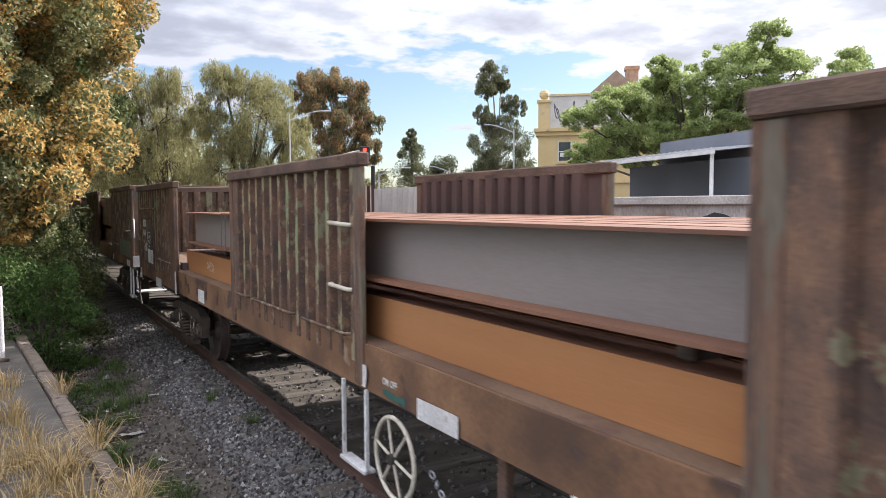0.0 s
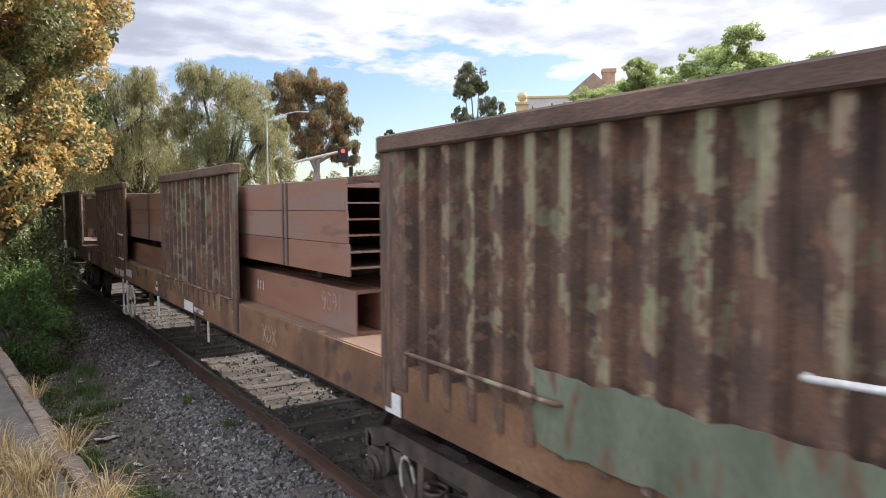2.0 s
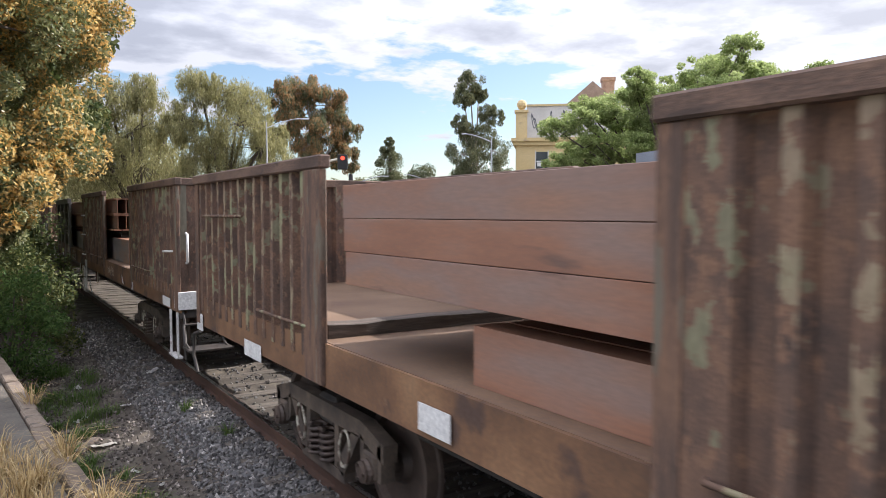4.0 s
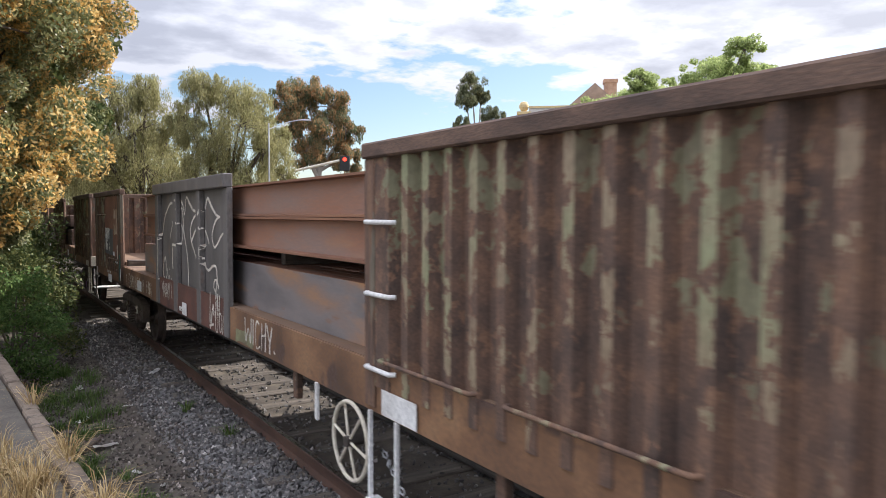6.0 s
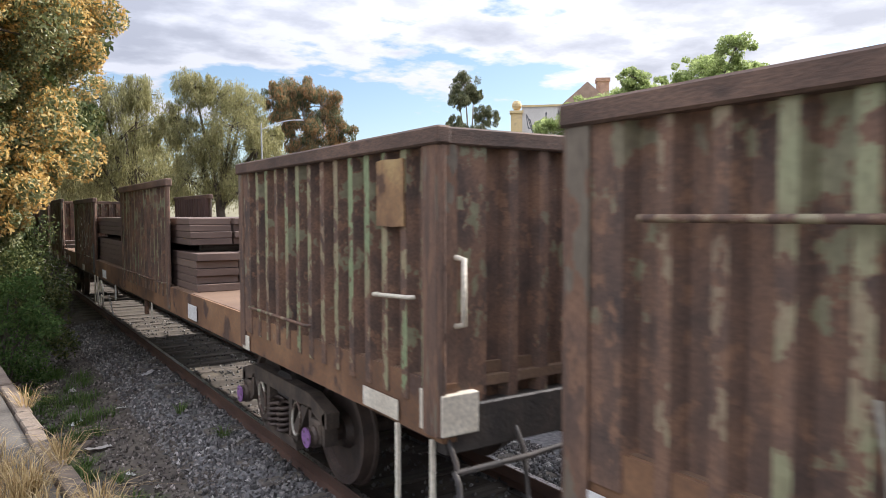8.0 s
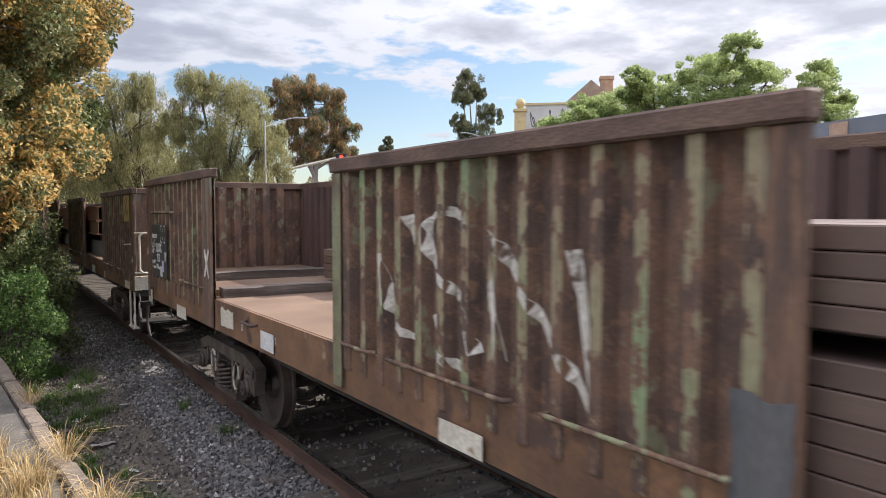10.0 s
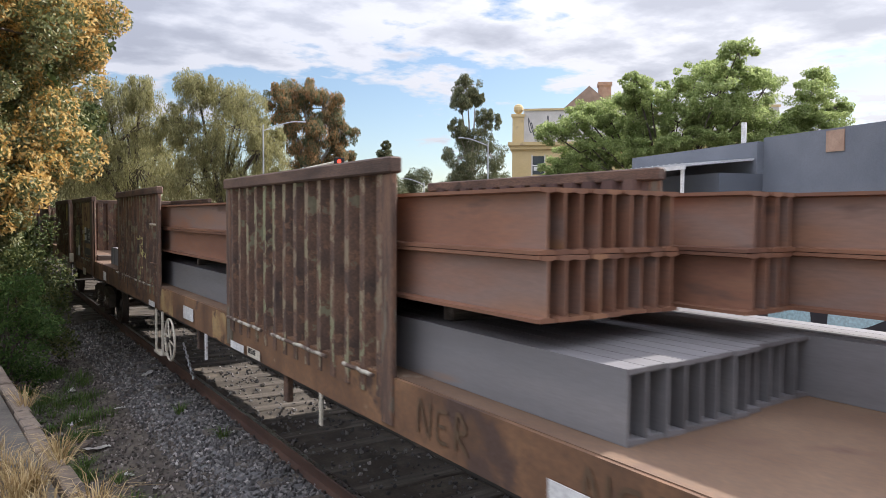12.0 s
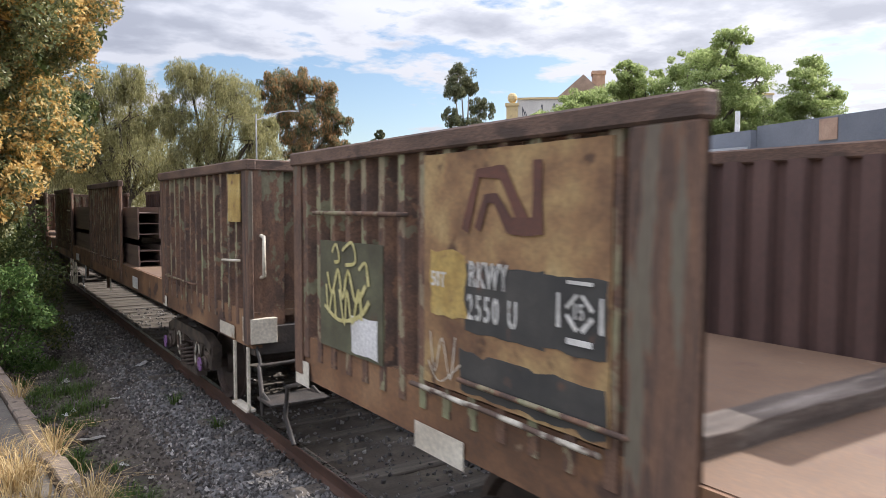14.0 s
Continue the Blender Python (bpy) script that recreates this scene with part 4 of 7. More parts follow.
WHEELS = []     # (wheelset, its place on the bogie)
MOVERS = []     # (thing, x, s, z) carried along by the train
NOTES = ("rusty flat wagon with ribbed green-streaked side panels, carrying beams",
         "rusty flat wagon with ribbed side panels carrying stacked red-brown beams",
         "rusty flat wagon with one flat grey graffiti panel, carrying beams",
         "rusty flat wagon with white-sprayed ribbed panels, part loaded",
         "dark rusty flat wagon with ribbed panels carrying beams on grey beams",
         "dark rusty flat wagon with ribbed panels behind the coupling",
         "dark rusty flat wagon in the shade of trees",
         "dark rusty flat wagon far down the train")
TOPS = (2.82, 2.86, 2.88, 2.88, 2.85, 2.85, 2.86, 2.86)
DROP = (-0.02, 0.0, 0.01, 0.03, -0.02, 0.0, 0.0, 0.0)
wagons = []
for i, s0 in enumerate(STARTS):
    w = wagon_body(i, TOPS[i], CREST if i in (0, 3) else CREST_BROWN, flat_c=i in (2,))
    tagged(w, NOTES[i], "rail wagon", "wagons of the train")
    sets = []
    for u in (3.25, LENGTH - 3.25):
        bog = bogie(w, u, sets)
        if i in (3, 5) and u < 5:
            for d in (-0.91, 0.91):
                part("sprayed_cap", cyl(bmesh.new(), (-1.137, d, 0.46), "x", 0.088, 0.012, 16), PURPLE, bog, "axle cap sprayed purple")
    WHEELS += sets
    MOVERS.append((w, TRACK_X, s0, DROP[i]))
    wagons.append(w)
    # what every wagon carries
    paint = CREAM if i in (3, 4, 5) else WHITE
    stirrup(w, 0.10, 0.54, 0.42, paint, r=0.045 if i == 1 else 0.03)
    place("corner_plate", finish("corner_plate", box(bmesh.new(), -HALF - 0.008, -HALF + 0.25, -0.012, 0.24, 1.10, 1.34, 0.004), paint), w, None, "white painted corner plate")
    plate(w, 0.50, 0.98, 1.08, 1.21, paint, "white marking plate")
    plate(w, 22.0, 22.5, 0.99, 1.15, paint, "white marking plate", -HALF - 0.001)
    plate(w, 24.08, 24.34, 1.0, 1.2, paint, "white end plate", -HALF - 0.006)
    if i == 2:
        handwheel(w, 10.72, 0.75)
        stirrup(w, 10.0, 10.4, 0.42, WHITE)
        plate(w, 9.75, 10.2, 1.07, 1.24, WHITE, "white marking plate")
    else:
        handwheel(w, 13.18, 0.72 if i else 0.67)
        stirrup(w, 13.6, 14.05, 0.42, paint)
    if i != 2:
        a, b, z0, z1 = {0: (12.33, 12.82, 1.05, 1.185), 1: (13.05, 13.57, 1.16, 1.285), 4: (11.85, 12.33, 1.13, 1.29)}.get(i, (12.33, 12.82, 1.10, 1.26))
        plate(w, a, b, z0, z1, WHITE, "white ribbed marking plate")
    if i not in (1, 2):
        plate(w, *((4.92, 5.42, 1.06, 1.22) if i == 4 else (5.35, 5.75, 1.10, 1.28)), WHITE, "white ribbed marking plate")
    plate(w, 18.75, 19.1, 1.10, 1.27, WHITE, "white marking plate")
    plate(w, 3.4, 3.6, 1.06, 1.20, paint, "white marking plate", -HALF - 0.002)
    tube("hand_rail", [(-HALF, 0.30, 1.88), (-HALF - 0.04, 0.31, 1.88), (-HALF - 0.04, 0.75, 1.86), (-HALF, 0.76, 1.86)], 0.014, paint, w, "white hand rail")
    if i == 4:
        for z, coat in ((2.30, CREAM), (1.72, CREST_BROWN)):
            tube("hand_rail", [(-HALF, 13.92, z), (-HALF - 0.03, 13.94, z), (-HALF - 0.03, 14.22, z), (-HALF, 14.24, z)], 0.015, coat, w, "flaking hand rail")
    if i in (0, 1, 5, 6, 7):
        for z in (1.89, 1.435) if i == 1 else (2.28, 1.785):
            tube("hand_rail", [(-HALF, 13.84, z), (-HALF - 0.03, 13.86, z), (-HALF - 0.03, 14.21, z + 0.01), (-HALF, 14.23, z + 0.01)], 0.017, CREAM if i == 0 else paint, w, "white hand rail")
    if i == 2:
        for z in (2.35, 1.87, 1.37):
            tube("hand_rail", [(-HALF, 10.02, z), (-HALF - 0.04, 10.04, z), (-HALF - 0.04, 10.36, z), (-HALF, 10.38, z)], 0.017, WHITE, w, "white hand rail")
    if i != 4:
        edge = -HALF + (0.02 if i == 1 else 0.11)
        tube("hand_rail", [(edge, 0.02, 2.13), (edge, -0.06, 2.12), (edge, -0.06, 1.75), (edge, 0.02, 1.73)], 0.017, paint, w, "white vertical hand rail")
        for z, x0, x1 in () if i in (3, 5) else ((2.19, -0.98, -0.35), (1.93, -0.99, -0.79), (1.66, -0.98, -0.35)):
            tube("ladder_rung", [(x0, 0.03, z), (x0, -0.05, z), (x1, -0.05, z), (x1, 0.03, z)], 0.014, paint if z != 1.93 else IRON, w)
    else:
        tube("hand_rail", [(-0.70, 0.03, 2.08), (-0.72, -0.07, 2.08), (-HALF + 0.12, -0.07, 2.08), (-HALF + 0.07, -0.07, 2.03), (-HALF + 0.07, -0.07, 1.45), (-HALF + 0.12, -0.07, 1.40), (-0.72, -0.07, 1.40), (-0.70, 0.03, 1.40)], 0.02, CREAM, w, "cream square hand rail")
        for z in (2.08, 1.40):
            tube("rail_bracket", [(-HALF + 0.10, -0.07, z), (-HALF + 0.01, -0.02, z), (-HALF + 0.01, 0.03, z)], 0.016, CREAM, w)
        tube("ladder_rung", [(-0.95, 0.03, 1.80), (-0.95, -0.06, 1.77), (-0.7, -0.06, 1.77), (-0.7, 0.03, 1.80)], 0.014, CREAM, w)


def diamond_mark(w, u, z, s, mat):
    """A square of dashes round a diamond, stencilled."""
    ls = []
    for k in range(4):
        a = [(-1, 1), (1, 1), (1, -1), (-1, -1)][k]
        b = [(-1, 1), (1, 1), (1, -1), (-1, -1)][(k + 1) % 4]
        ls.append([(u + s * (a[0] * 0.8 + b[0] * 0.2), z + s * (a[1] * 0.8 + b[1] * 0.2)), (u + s * (a[0] * 0.2 + b[0] * 0.8), z + s * (a[1] * 0.2 + b[1] * 0.8))])
        c, d = [(0, 0.72), (0.72, 0), (0, -0.72), (-0.72, 0)][k], [(0, 0.72), (0.72, 0), (0, -0.72), (-0.72, 0)][(k + 1) % 4]
        ls.append([(u + s * (c[0] * 0.85 + d[0] * 0.15), z + s * (c[1] * 0.85 + d[1] * 0.15)), (u + s * (c[0] * 0.15 + d[0] * 0.85), z + s * (c[1] * 0.15 + d[1] * 0.85))])
    strokes("stencil_mark", w, ls, s * 0.2, mat, lambda v: -HALF - 0.018)


def bar(w, u0, u1, z, h, mat, x=-HALF - 0.014):
    plate(w, u0, u1, z, z + h, mat, "", x, "marking_bar", 0.002)


# first wagon: number boards on its trailing panel (u from the leading end)
w = wagons[0]
plate(w, 22.82, 23.76, 1.38, 2.17, POST_PAINT, "dark brown number board with white stencilled lettering", -HALF - 0.003, "number_board", 0.008)
plate(w, 22.84, 23.22, 1.62, 2.0, BLACKP, "black square with a stencilled diamond", -HALF - 0.012, "stencil_patch", 0.003)
lettering(w, "RKOX", 23.74, 2.0, 0.19, STENCIL, -HALF - 0.016, 0.62)
lettering(w, "4164", 23.74, 1.82, 0.175, STENCIL, -HALF - 0.016, 0.62, 1.5)
lettering(w, "U", 23.30, 1.77, 0.18, STENCIL, -HALF - 0.016, 0.6)
WORN = material("worn grey lettering", [(0.35, (0.16, 0.12, 0.09)), (0.6, (0.38, 0.35, 0.29))], 12.0, 0.8, bump=0)
lettering(w, "TARE", 23.75, 1.70, 0.085, WORN, -HALF - 0.016, 0.62)
lettering(w, "27", 23.44, 1.69, 0.085, WORN, -HALF - 0.016, 0.62)
lettering(w, "CAPACITY", 23.75, 1.585, 0.085, WORN, -HALF - 0.016, 0.55)
plate(w, 24.05, 24.13, 1.41, 2.72, CREST, "strip of old green paint down the post", -HALF - 0.0145, "paint_stripe", 0.003)
lettering(w, "50T", 23.54, 1.54, 0.20, STENCIL, -HALF - 0.016, 0.72)
diamond_mark(w, 23.03, 1.81, 0.13, STENCIL)
plate(w, 22.70, 23.24, 1.37, 1.62, WHITE, "torn white sheet pasted on the side", -HALF - 0.013, "pasted_sheet", 0.003)
strokes("paint_stroke", w, [smooth_line([(23.0, 1.5), (22.86, 1.42), (22.82, 1.55), (22.95, 1.58)]), [(22.9, 1.4), (22.78, 1.56)]], 0.014, BLACKP, lambda v: -HALF - 0.018)
lettering(w, "B", 24.31, 1.72, 0.13, STENCIL, -HALF - 0.018, 0.6)

plate(w, 13.59, 13.66, 1.09, 1.25, WHITE, "white paint at the foot of the post", -HALF - 0.006, "paint_patch", 0.002)
plate(w, 13.02, 13.34, 1.075, 1.13, TEAL, "green paint strip under the lettering", -HALF + 0.008, "paint_patch", 0.002)
lettering(w, "ON OFF", 13.34, 1.15, 0.07, STENCIL, -HALF + 0.004, 0.8)
plate(w, 20.50, 20.60, 1.06, 1.40, WHITE, "white painted strip by the post", -HALF - 0.034, "paint_patch", 0.003)
for u in (20.38, 19.82, 19.25, 18.7, 18.1):
    plate(w, u - 0.05, u + 0.05, 1.16, 1.27, RED_RUST, "", -HALF + 0.008, "bolt_patch", 0.004)
chalk = [smooth_line([(19.34, 1.63), (19.36, 1.56), (19.30, 1.53), (19.27, 1.58), (19.31, 1.61), (19.37, 1.57)]), smooth_line([(19.22, 1.63), (19.15, 1.62), (19.16, 1.58), (19.22, 1.57), (19.20, 1.51), (19.14, 1.52)]), smooth_line([(19.09, 1.62), (19.02, 1.60), (19.07, 1.57), (19.03, 1.52), (19.10, 1.51)]), [(18.97, 1.61), (18.96, 1.50)]]
strokes("chalk_mark", w, chalk, 0.014, CREAM, lambda u: -1.083, label="chalked figures on the beam web")

# second wagon: green patch at the leading end
w = wagons[1]
plate(w, 0.18, 2.1, 1.27, 1.63, GREEN_PAINT, "dull green painted lower patch", -HALF - 0.002, "paint_patch", 0.004)
lettering(w, "A", 0.135, 1.72, 0.15, STENCIL, -HALF - 0.02, 0.55)
strokes("paint_stroke", w, [[(0.02, 1.62), (-0.02, 1.40)]], 0.02, CREAM, lambda v: -HALF - 0.02)
lettering(w, "EMPTY-LOAD", 8.64, 1.085, 0.085, STENCIL, -HALF - 0.005, 0.8)
plate(w, 8.70, 9.16, 1.07, 1.20, WHITE, "white ribbed marking plate", -HALF - 0.001)
lettering(w, "AIR", 10.98, 1.215, 0.075, STENCIL, -HALF + 0.006, 0.7)
plate(w, 13.90, 14.32, 1.10, 1.22, WHITE, "white marking plate")
plate(w, 14.42, 14.86, 1.10, 1.21, CREAM, "cream marking plate")
lettering(w, "RELEASE", 11.04, 1.125, 0.075, STENCIL, -HALF + 0.006, 0.6)
CU, CZ = 5.06, 1.55
FAINT = material("faint pale chalk", [(0.35, (0.38, 0.27, 0.20)), (0.6, (0.56, 0.47, 0.39))], 14.0, 0.85, bump=0)
def numeral(pts, k):
    return smooth_line([(CU - 0.105 * k - a * 0.075, CZ + b * 0.15) for a, b in pts])
ring = [(0.5, 1), (0.1, 0.75), (0.1, 0.25), (0.5, 0), (0.9, 0.25), (0.9, 0.75), (0.5, 1)]
nine = [(0.9, 0.75), (0.5, 0.5), (0.1, 0.72), (0.5, 1), (0.9, 0.75), (0.85, 0.3), (0.4, 0)]
strokes("chalk_mark", w, [numeral(nine, 0), numeral(ring, 1), numeral(nine, 2), numeral([(0.5, 1), (0.45, 0)], 3)], 0.013, FAINT, lambda u: -1.083, label="faint chalked figures on the beam web")
strokes("chalk_mark", w, [[(6.06, 1.30), (5.95, 1.14)], [(5.95, 1.30), (6.06, 1.14)], smooth_line([(5.90, 1.3), (5.83, 1.22), (5.90, 1.14), (5.93, 1.22)]), [(5.80, 1.30), (5.70, 1.14)], [(5.70, 1.30), (5.80, 1.14)]], 0.02, FAINT, lambda u: -HALF + 0.006)


# third wagon: white graffiti on the flat grey panel, lettered sheet panel at the trailing end
w = wagons[2]
SPRAY = material("white spray paint", [(0.3, (0.56, 0.51, 0.43)), (0.7, (0.76, 0.71, 0.62))], 8.0, 0.7, bump=0, second=[((0.30, 0.24, 0.19), 0.61, 9.0)])
def bay(u):
    """Depth of the flat panel's face at u; strokes jump over the posts."""
    n = ENDS[(2, "c")] - EDGES[(2, "c")]
    v = u - EDGES[(2, "c")]
    return -HALF - 0.013 if any(p - 0.01 <= v <= p + wide + 0.01 for p, wide in flat_posts(n)) else -HALF + 0.054


def split_at_posts(line):
    """Cuts a sprayed line where it steps from a bay onto a post."""
    runs = [[line[0]]]
    for p, q in zip(line, line[1:]):
        if bay(p[0]) != bay(q[0]):
            runs.append([])
        runs[-1].append(q)
    return [r for r in runs if len(r) > 1]


tag_far = [[(16.40, 2.49), (16.62, 2.56), (16.81, 2.52), (16.98, 2.43), (17.08, 2.37), (17.18, 2.24), (17.28, 2.08), (17.33, 1.92), (17.34, 1.72), (17.33, 1.56), (17.30, 1.42)],
           [(16.74, 2.05), (16.72, 2.12), (16.64, 2.21), (16.54, 2.28), (16.43, 2.31), (16.36, 2.31), (16.28, 2.28)],
           [(16.13, 2.29), (16.03, 2.23), (15.98, 2.17), (16.00, 2.08), (16.09, 1.99), (16.18, 1.98), (16.36, 1.97), (16.52, 1.88), (16.56, 1.79)],
           [(16.64, 1.95), (16.62, 1.83), (16.63, 1.69), (16.62, 1.62)],
           [(16.62, 1.62), (16.56, 1.70), (16.46, 1.74), (16.39, 1.74), (16.34, 1.66)]]
tag_mid = [[(16.12, 2.46), (16.05, 2.48), (16.00, 2.46), (15.95, 2.30), (15.94, 2.19), (15.86, 2.06), (15.76, 1.87), (15.72, 1.74), (15.70, 1.57), (15.69, 1.40)],
           [(16.18, 2.60), (15.98, 2.54), (15.87, 2.40), (15.77, 2.62), (15.59, 2.54), (15.39, 2.45), (15.18, 2.43), (15.41, 2.34), (15.56, 2.21), (15.52, 2.05), (15.30, 1.86), (15.09, 1.57)],
           [(15.07, 2.30), (15.19, 2.26), (15.33, 2.18), (15.52, 2.05)]]
tag_name = [[(17.16, 1.46), (17.23, 1.47), (17.25, 1.58), (17.19, 1.71), (17.11, 1.76), (17.06, 1.70), (17.04, 1.57)],
           [(17.07, 1.41), (17.00, 1.53), (16.95, 1.61)],
           [(16.87, 1.63), (16.86, 1.59)],
           [(16.97, 1.40), (16.90, 1.52)],
           [(16.91, 1.40), (16.84, 1.51), (16.80, 1.40)],
           [(16.75, 1.41), (16.72, 1.48)],
           [(16.67, 1.41), (16.64, 1.46)],
           [(16.62, 1.43), (16.58, 1.39)]]
tag_near = [[(14.94, 2.39), (14.81, 2.49), (14.7, 2.59), (14.52, 2.48), (14.33, 2.39), (14.19, 2.37), (14.3, 2.35), (14.42, 2.29), (14.53, 2.15), (14.45, 2.02), (14.33, 2.05), (14.16, 2.15), (14.02, 2.2)],
            [(14.91, 2.25), (14.77, 2.16), (14.66, 2.05)],
            [(14.8, 2.04), (14.88, 1.97), (14.84, 1.78), (14.7, 1.73), (14.52, 1.79), (14.38, 1.79), (14.34, 1.7), (14.33, 1.6)],
            [(14.33, 1.63), (14.44, 1.63), (14.48, 1.54), (14.39, 1.51), (14.35, 1.62), (14.27, 1.55)],
            [(14.02, 2.07), (13.97, 1.94), (13.92, 1.77)]]
for group in (tag_far, tag_mid, tag_near, tag_name):
    for k in group:
        strokes("paint_stroke", w, split_at_posts(smooth_line(k)), 0.042, SPRAY, bay, "sprayed cream-white outline letters")
low = [[(14.42, 1.07), (14.30, 1.36), (14.27, 1.24)], [(14.46, 1.10), (14.28, 1.14)], [(14.17, 1.52), (14.19, 1.22)], [(14.10, 1.50), (14.12, 1.26)], [(14.03, 1.50), (14.06, 1.24)], [(14.20, 1.30), (14.20, 1.10), (14.12, 1.08), (14.10, 1.28)], [(14.04, 1.30), (14.03, 1.10), (13.96, 1.12), (13.96, 1.26), (14.02, 1.30)], [(13.92, 1.07), (13.87, 1.40)], [(14.42, 1.50), (14.44, 1.14)],
       [(17.08, 1.42), (17.02, 1.30)], [(16.97, 1.20), (16.95, 1.42), (16.86, 1.20), (16.83, 1.40)], [(16.80, 1.20), (16.75, 1.40), (16.68, 1.20)], [(16.78, 1.27), (16.70, 1.27)], [(16.65, 1.42), (16.60, 1.30), (16.53, 1.44)], [(16.60, 1.30), (16.62, 1.18)], [(16.47, 1.44), (16.44, 1.22)]]
strokes("paint_stroke", w, [smooth_line(k) for k in low], 0.03, SPRAY, lambda u: min(bay(u), -HALF - 0.006), "sprayed white scrawl on the rusted strip")
lettering(w, "EMPTY LOAD", 16.02, 1.09, 0.085, STENCIL, -HALF - 0.005, 0.75)
plate(w, 15.55, 15.78, 1.08, 1.24, WHITE, "white marking plate", -HALF - 0.016)
# sill scrawl
scrawl = lambda u0, pts: smooth_line([(u0 - a, 1.10 + b) for a, b in pts])
wide_mark = [smooth_line([(13.16, 1.36), (13.14, 1.12), (13.06, 1.26), (12.99, 1.12), (12.96, 1.37)]), [(12.90, 1.37), (12.91, 1.11)], smooth_line([(12.72, 1.34), (12.80, 1.36), (12.84, 1.22), (12.80, 1.10), (12.70, 1.13)]), [(12.64, 1.36), (12.66, 1.10)], [(12.65, 1.24), (12.54, 1.26)], [(12.53, 1.38), (12.55, 1.10)], smooth_line([(12.50, 1.36), (12.42, 1.22), (12.36, 1.36)]), [(12.42, 1.22), (12.43, 1.10)], [(12.30, 1.15), (12.29, 1.12)]]
strokes("paint_stroke", w, wide_mark, 0.028, SPRAY, lambda u: -HALF + 0.008, "large sprayed cream letters on the sill")
part("paint_patch", prism(bmesh.new(), [(4.65, 1.245), (4.63, 1.10), (4.44, 1.075)], "x", -HALF + 0.005, -HALF + 0.009), WHITE, w, "torn white triangle on the sill")
plate(w, 12.92, 13.5, 1.07, 1.2, OLIVE, "", -HALF + 0.010, "paint_patch", 0.002)
tag_letters(w, 20.45, 18.0, 1.10, 0.22, 0.026, CREAM, lambda u: -HALF + 0.008, 31, "sprayed cream scrawl on the sill")
for u0 in (6.35,):
    strokes("paint_stroke", w, [scrawl(u0, [(0, 0.22), (0.03, 0.05), (0.10, 0.2)]), scrawl(u0, [(0.16, 0.03), (0.18, 0.2), (0.24, 0.08), (0.28, 0.22)]), scrawl(u0, [(0.42, 0.2), (0.34, 0.12), (0.40, 0.03)]), scrawl(u0, [(0.48, 0.03), (0.50, 0.22)]), scrawl(u0, [(0.60, 0.03), (0.62, 0.2), (0.70, 0.05), (0.72, 0.22)])], 0.022, CREAM, lambda u: -HALF + 0.008, label="sprayed cream scrawl on the sill")
plate(w, 21.05, 22.78, 1.56, 2.76, BROWN_PLATE, "red-brown sheet plate riveted over the ribs", -HALF - 0.003, "sheet_plate", 0.01)
plate(w, 21.12, 21.55, 2.0, 2.5, material("old cream paint worn through", [(0.35, (0.28, 0.17, 0.11)), (0.5, (0.46, 0.36, 0.26)), (0.7, (0.56, 0.47, 0.36))], 4.0, 0.75, detail=9, second=[((0.24, 0.12, 0.075), 0.58, 6.0)]), "flaking cream square of old paint", -HALF - 0.015, "paint_patch", 0.002)
plate(w, 21.70, 22.78, 1.57, 2.10, GREY_PANEL, "dark grey patch behind the stencilled lettering", -HALF - 0.014, "stencil_patch", 0.002)
lettering(w, "RKWY", 22.72, 1.82, 0.33, STENCIL, -HALF - 0.018, 0.62, 1.0)
lettering(w, "4015", 22.72, 1.59, 0.31, STENCIL, -HALF - 0.018, 0.5, 1.0)
lettering(w, "K", 22.24, 1.60, 0.24, STENCIL, -HALF - 0.018, 0.7)
plate(w, 21.0, 21.16, 1.52, 1.80, CREAM, "cream reflector plate", -HALF - 0.016, "reflector", 0.008, 0.004)
plate(w, 21.5, 21.68, 1.56, 1.64, WHITE, "white paper scrap", -HALF - 0.018, "paper_scrap", 0.002)
plate(w, 20.70, 20.86, 1.12, 1.62, TEAL, "teal paint patch low on the post", -HALF - 0.031, "paint_patch", 0.003)
plate(w, 20.67, 20.73, 1.13, 1.34, WHITE, "white paint patch", -HALF - 0.035, "paint_patch", 0.002)
for u, z, a in ((21.42, 1.445, 0.06), (21.25, 1.45, 0.03), (21.15, 1.44, 0.05), (21.36, 1.30, 0.025)):
    plate(w, u - a, u + a, z - 0.018, z + 0.018, WHITE, "", -HALF - 0.004, "paper_scrap", 0.002)
for u in (22.62, 22.52, 22.41, 22.30, 22.20):
    bar(w, u - 0.03, u, 1.17, 0.05, STENCIL, -HALF - 0.002)
GREYMARK = material("grey chalky scrawl", [(0.3, (0.22, 0.20, 0.16)), (0.7, (0.36, 0.34, 0.28))], 9.0, 0.8, bump=0)
strokes("paint_stroke", w, [smooth_line(k) for k in ([(23.05, 1.35), (22.98, 1.55), (23.02, 1.85)], [(22.98, 1.5), (22.92, 1.7), (22.95, 1.88)], [(22.96, 1.48), (22.86, 1.66), (22.87, 1.84)], [(22.94, 1.4), (22.84, 1.5), (22.86, 1.3)])], 0.022, GREYMARK, lambda u: -HALF - 0.004, label="grey chalky scrawl over the ribs")
strokes("paint_stroke", w, [smooth_line(k) for k in ([(22.10, 1.72), (22.02, 1.66), (22.08, 1.62), (22.12, 1.69)], [(22.0, 1.75), (21.96, 1.62), (21.90, 1.72)], [(21.88, 1.66), (21.72, 1.64)], [(21.86, 1.72), (21.80, 1.70)])], 0.012, GREYMARK, lambda u: -HALF - 0.019, label="thin grey marker scrawl")

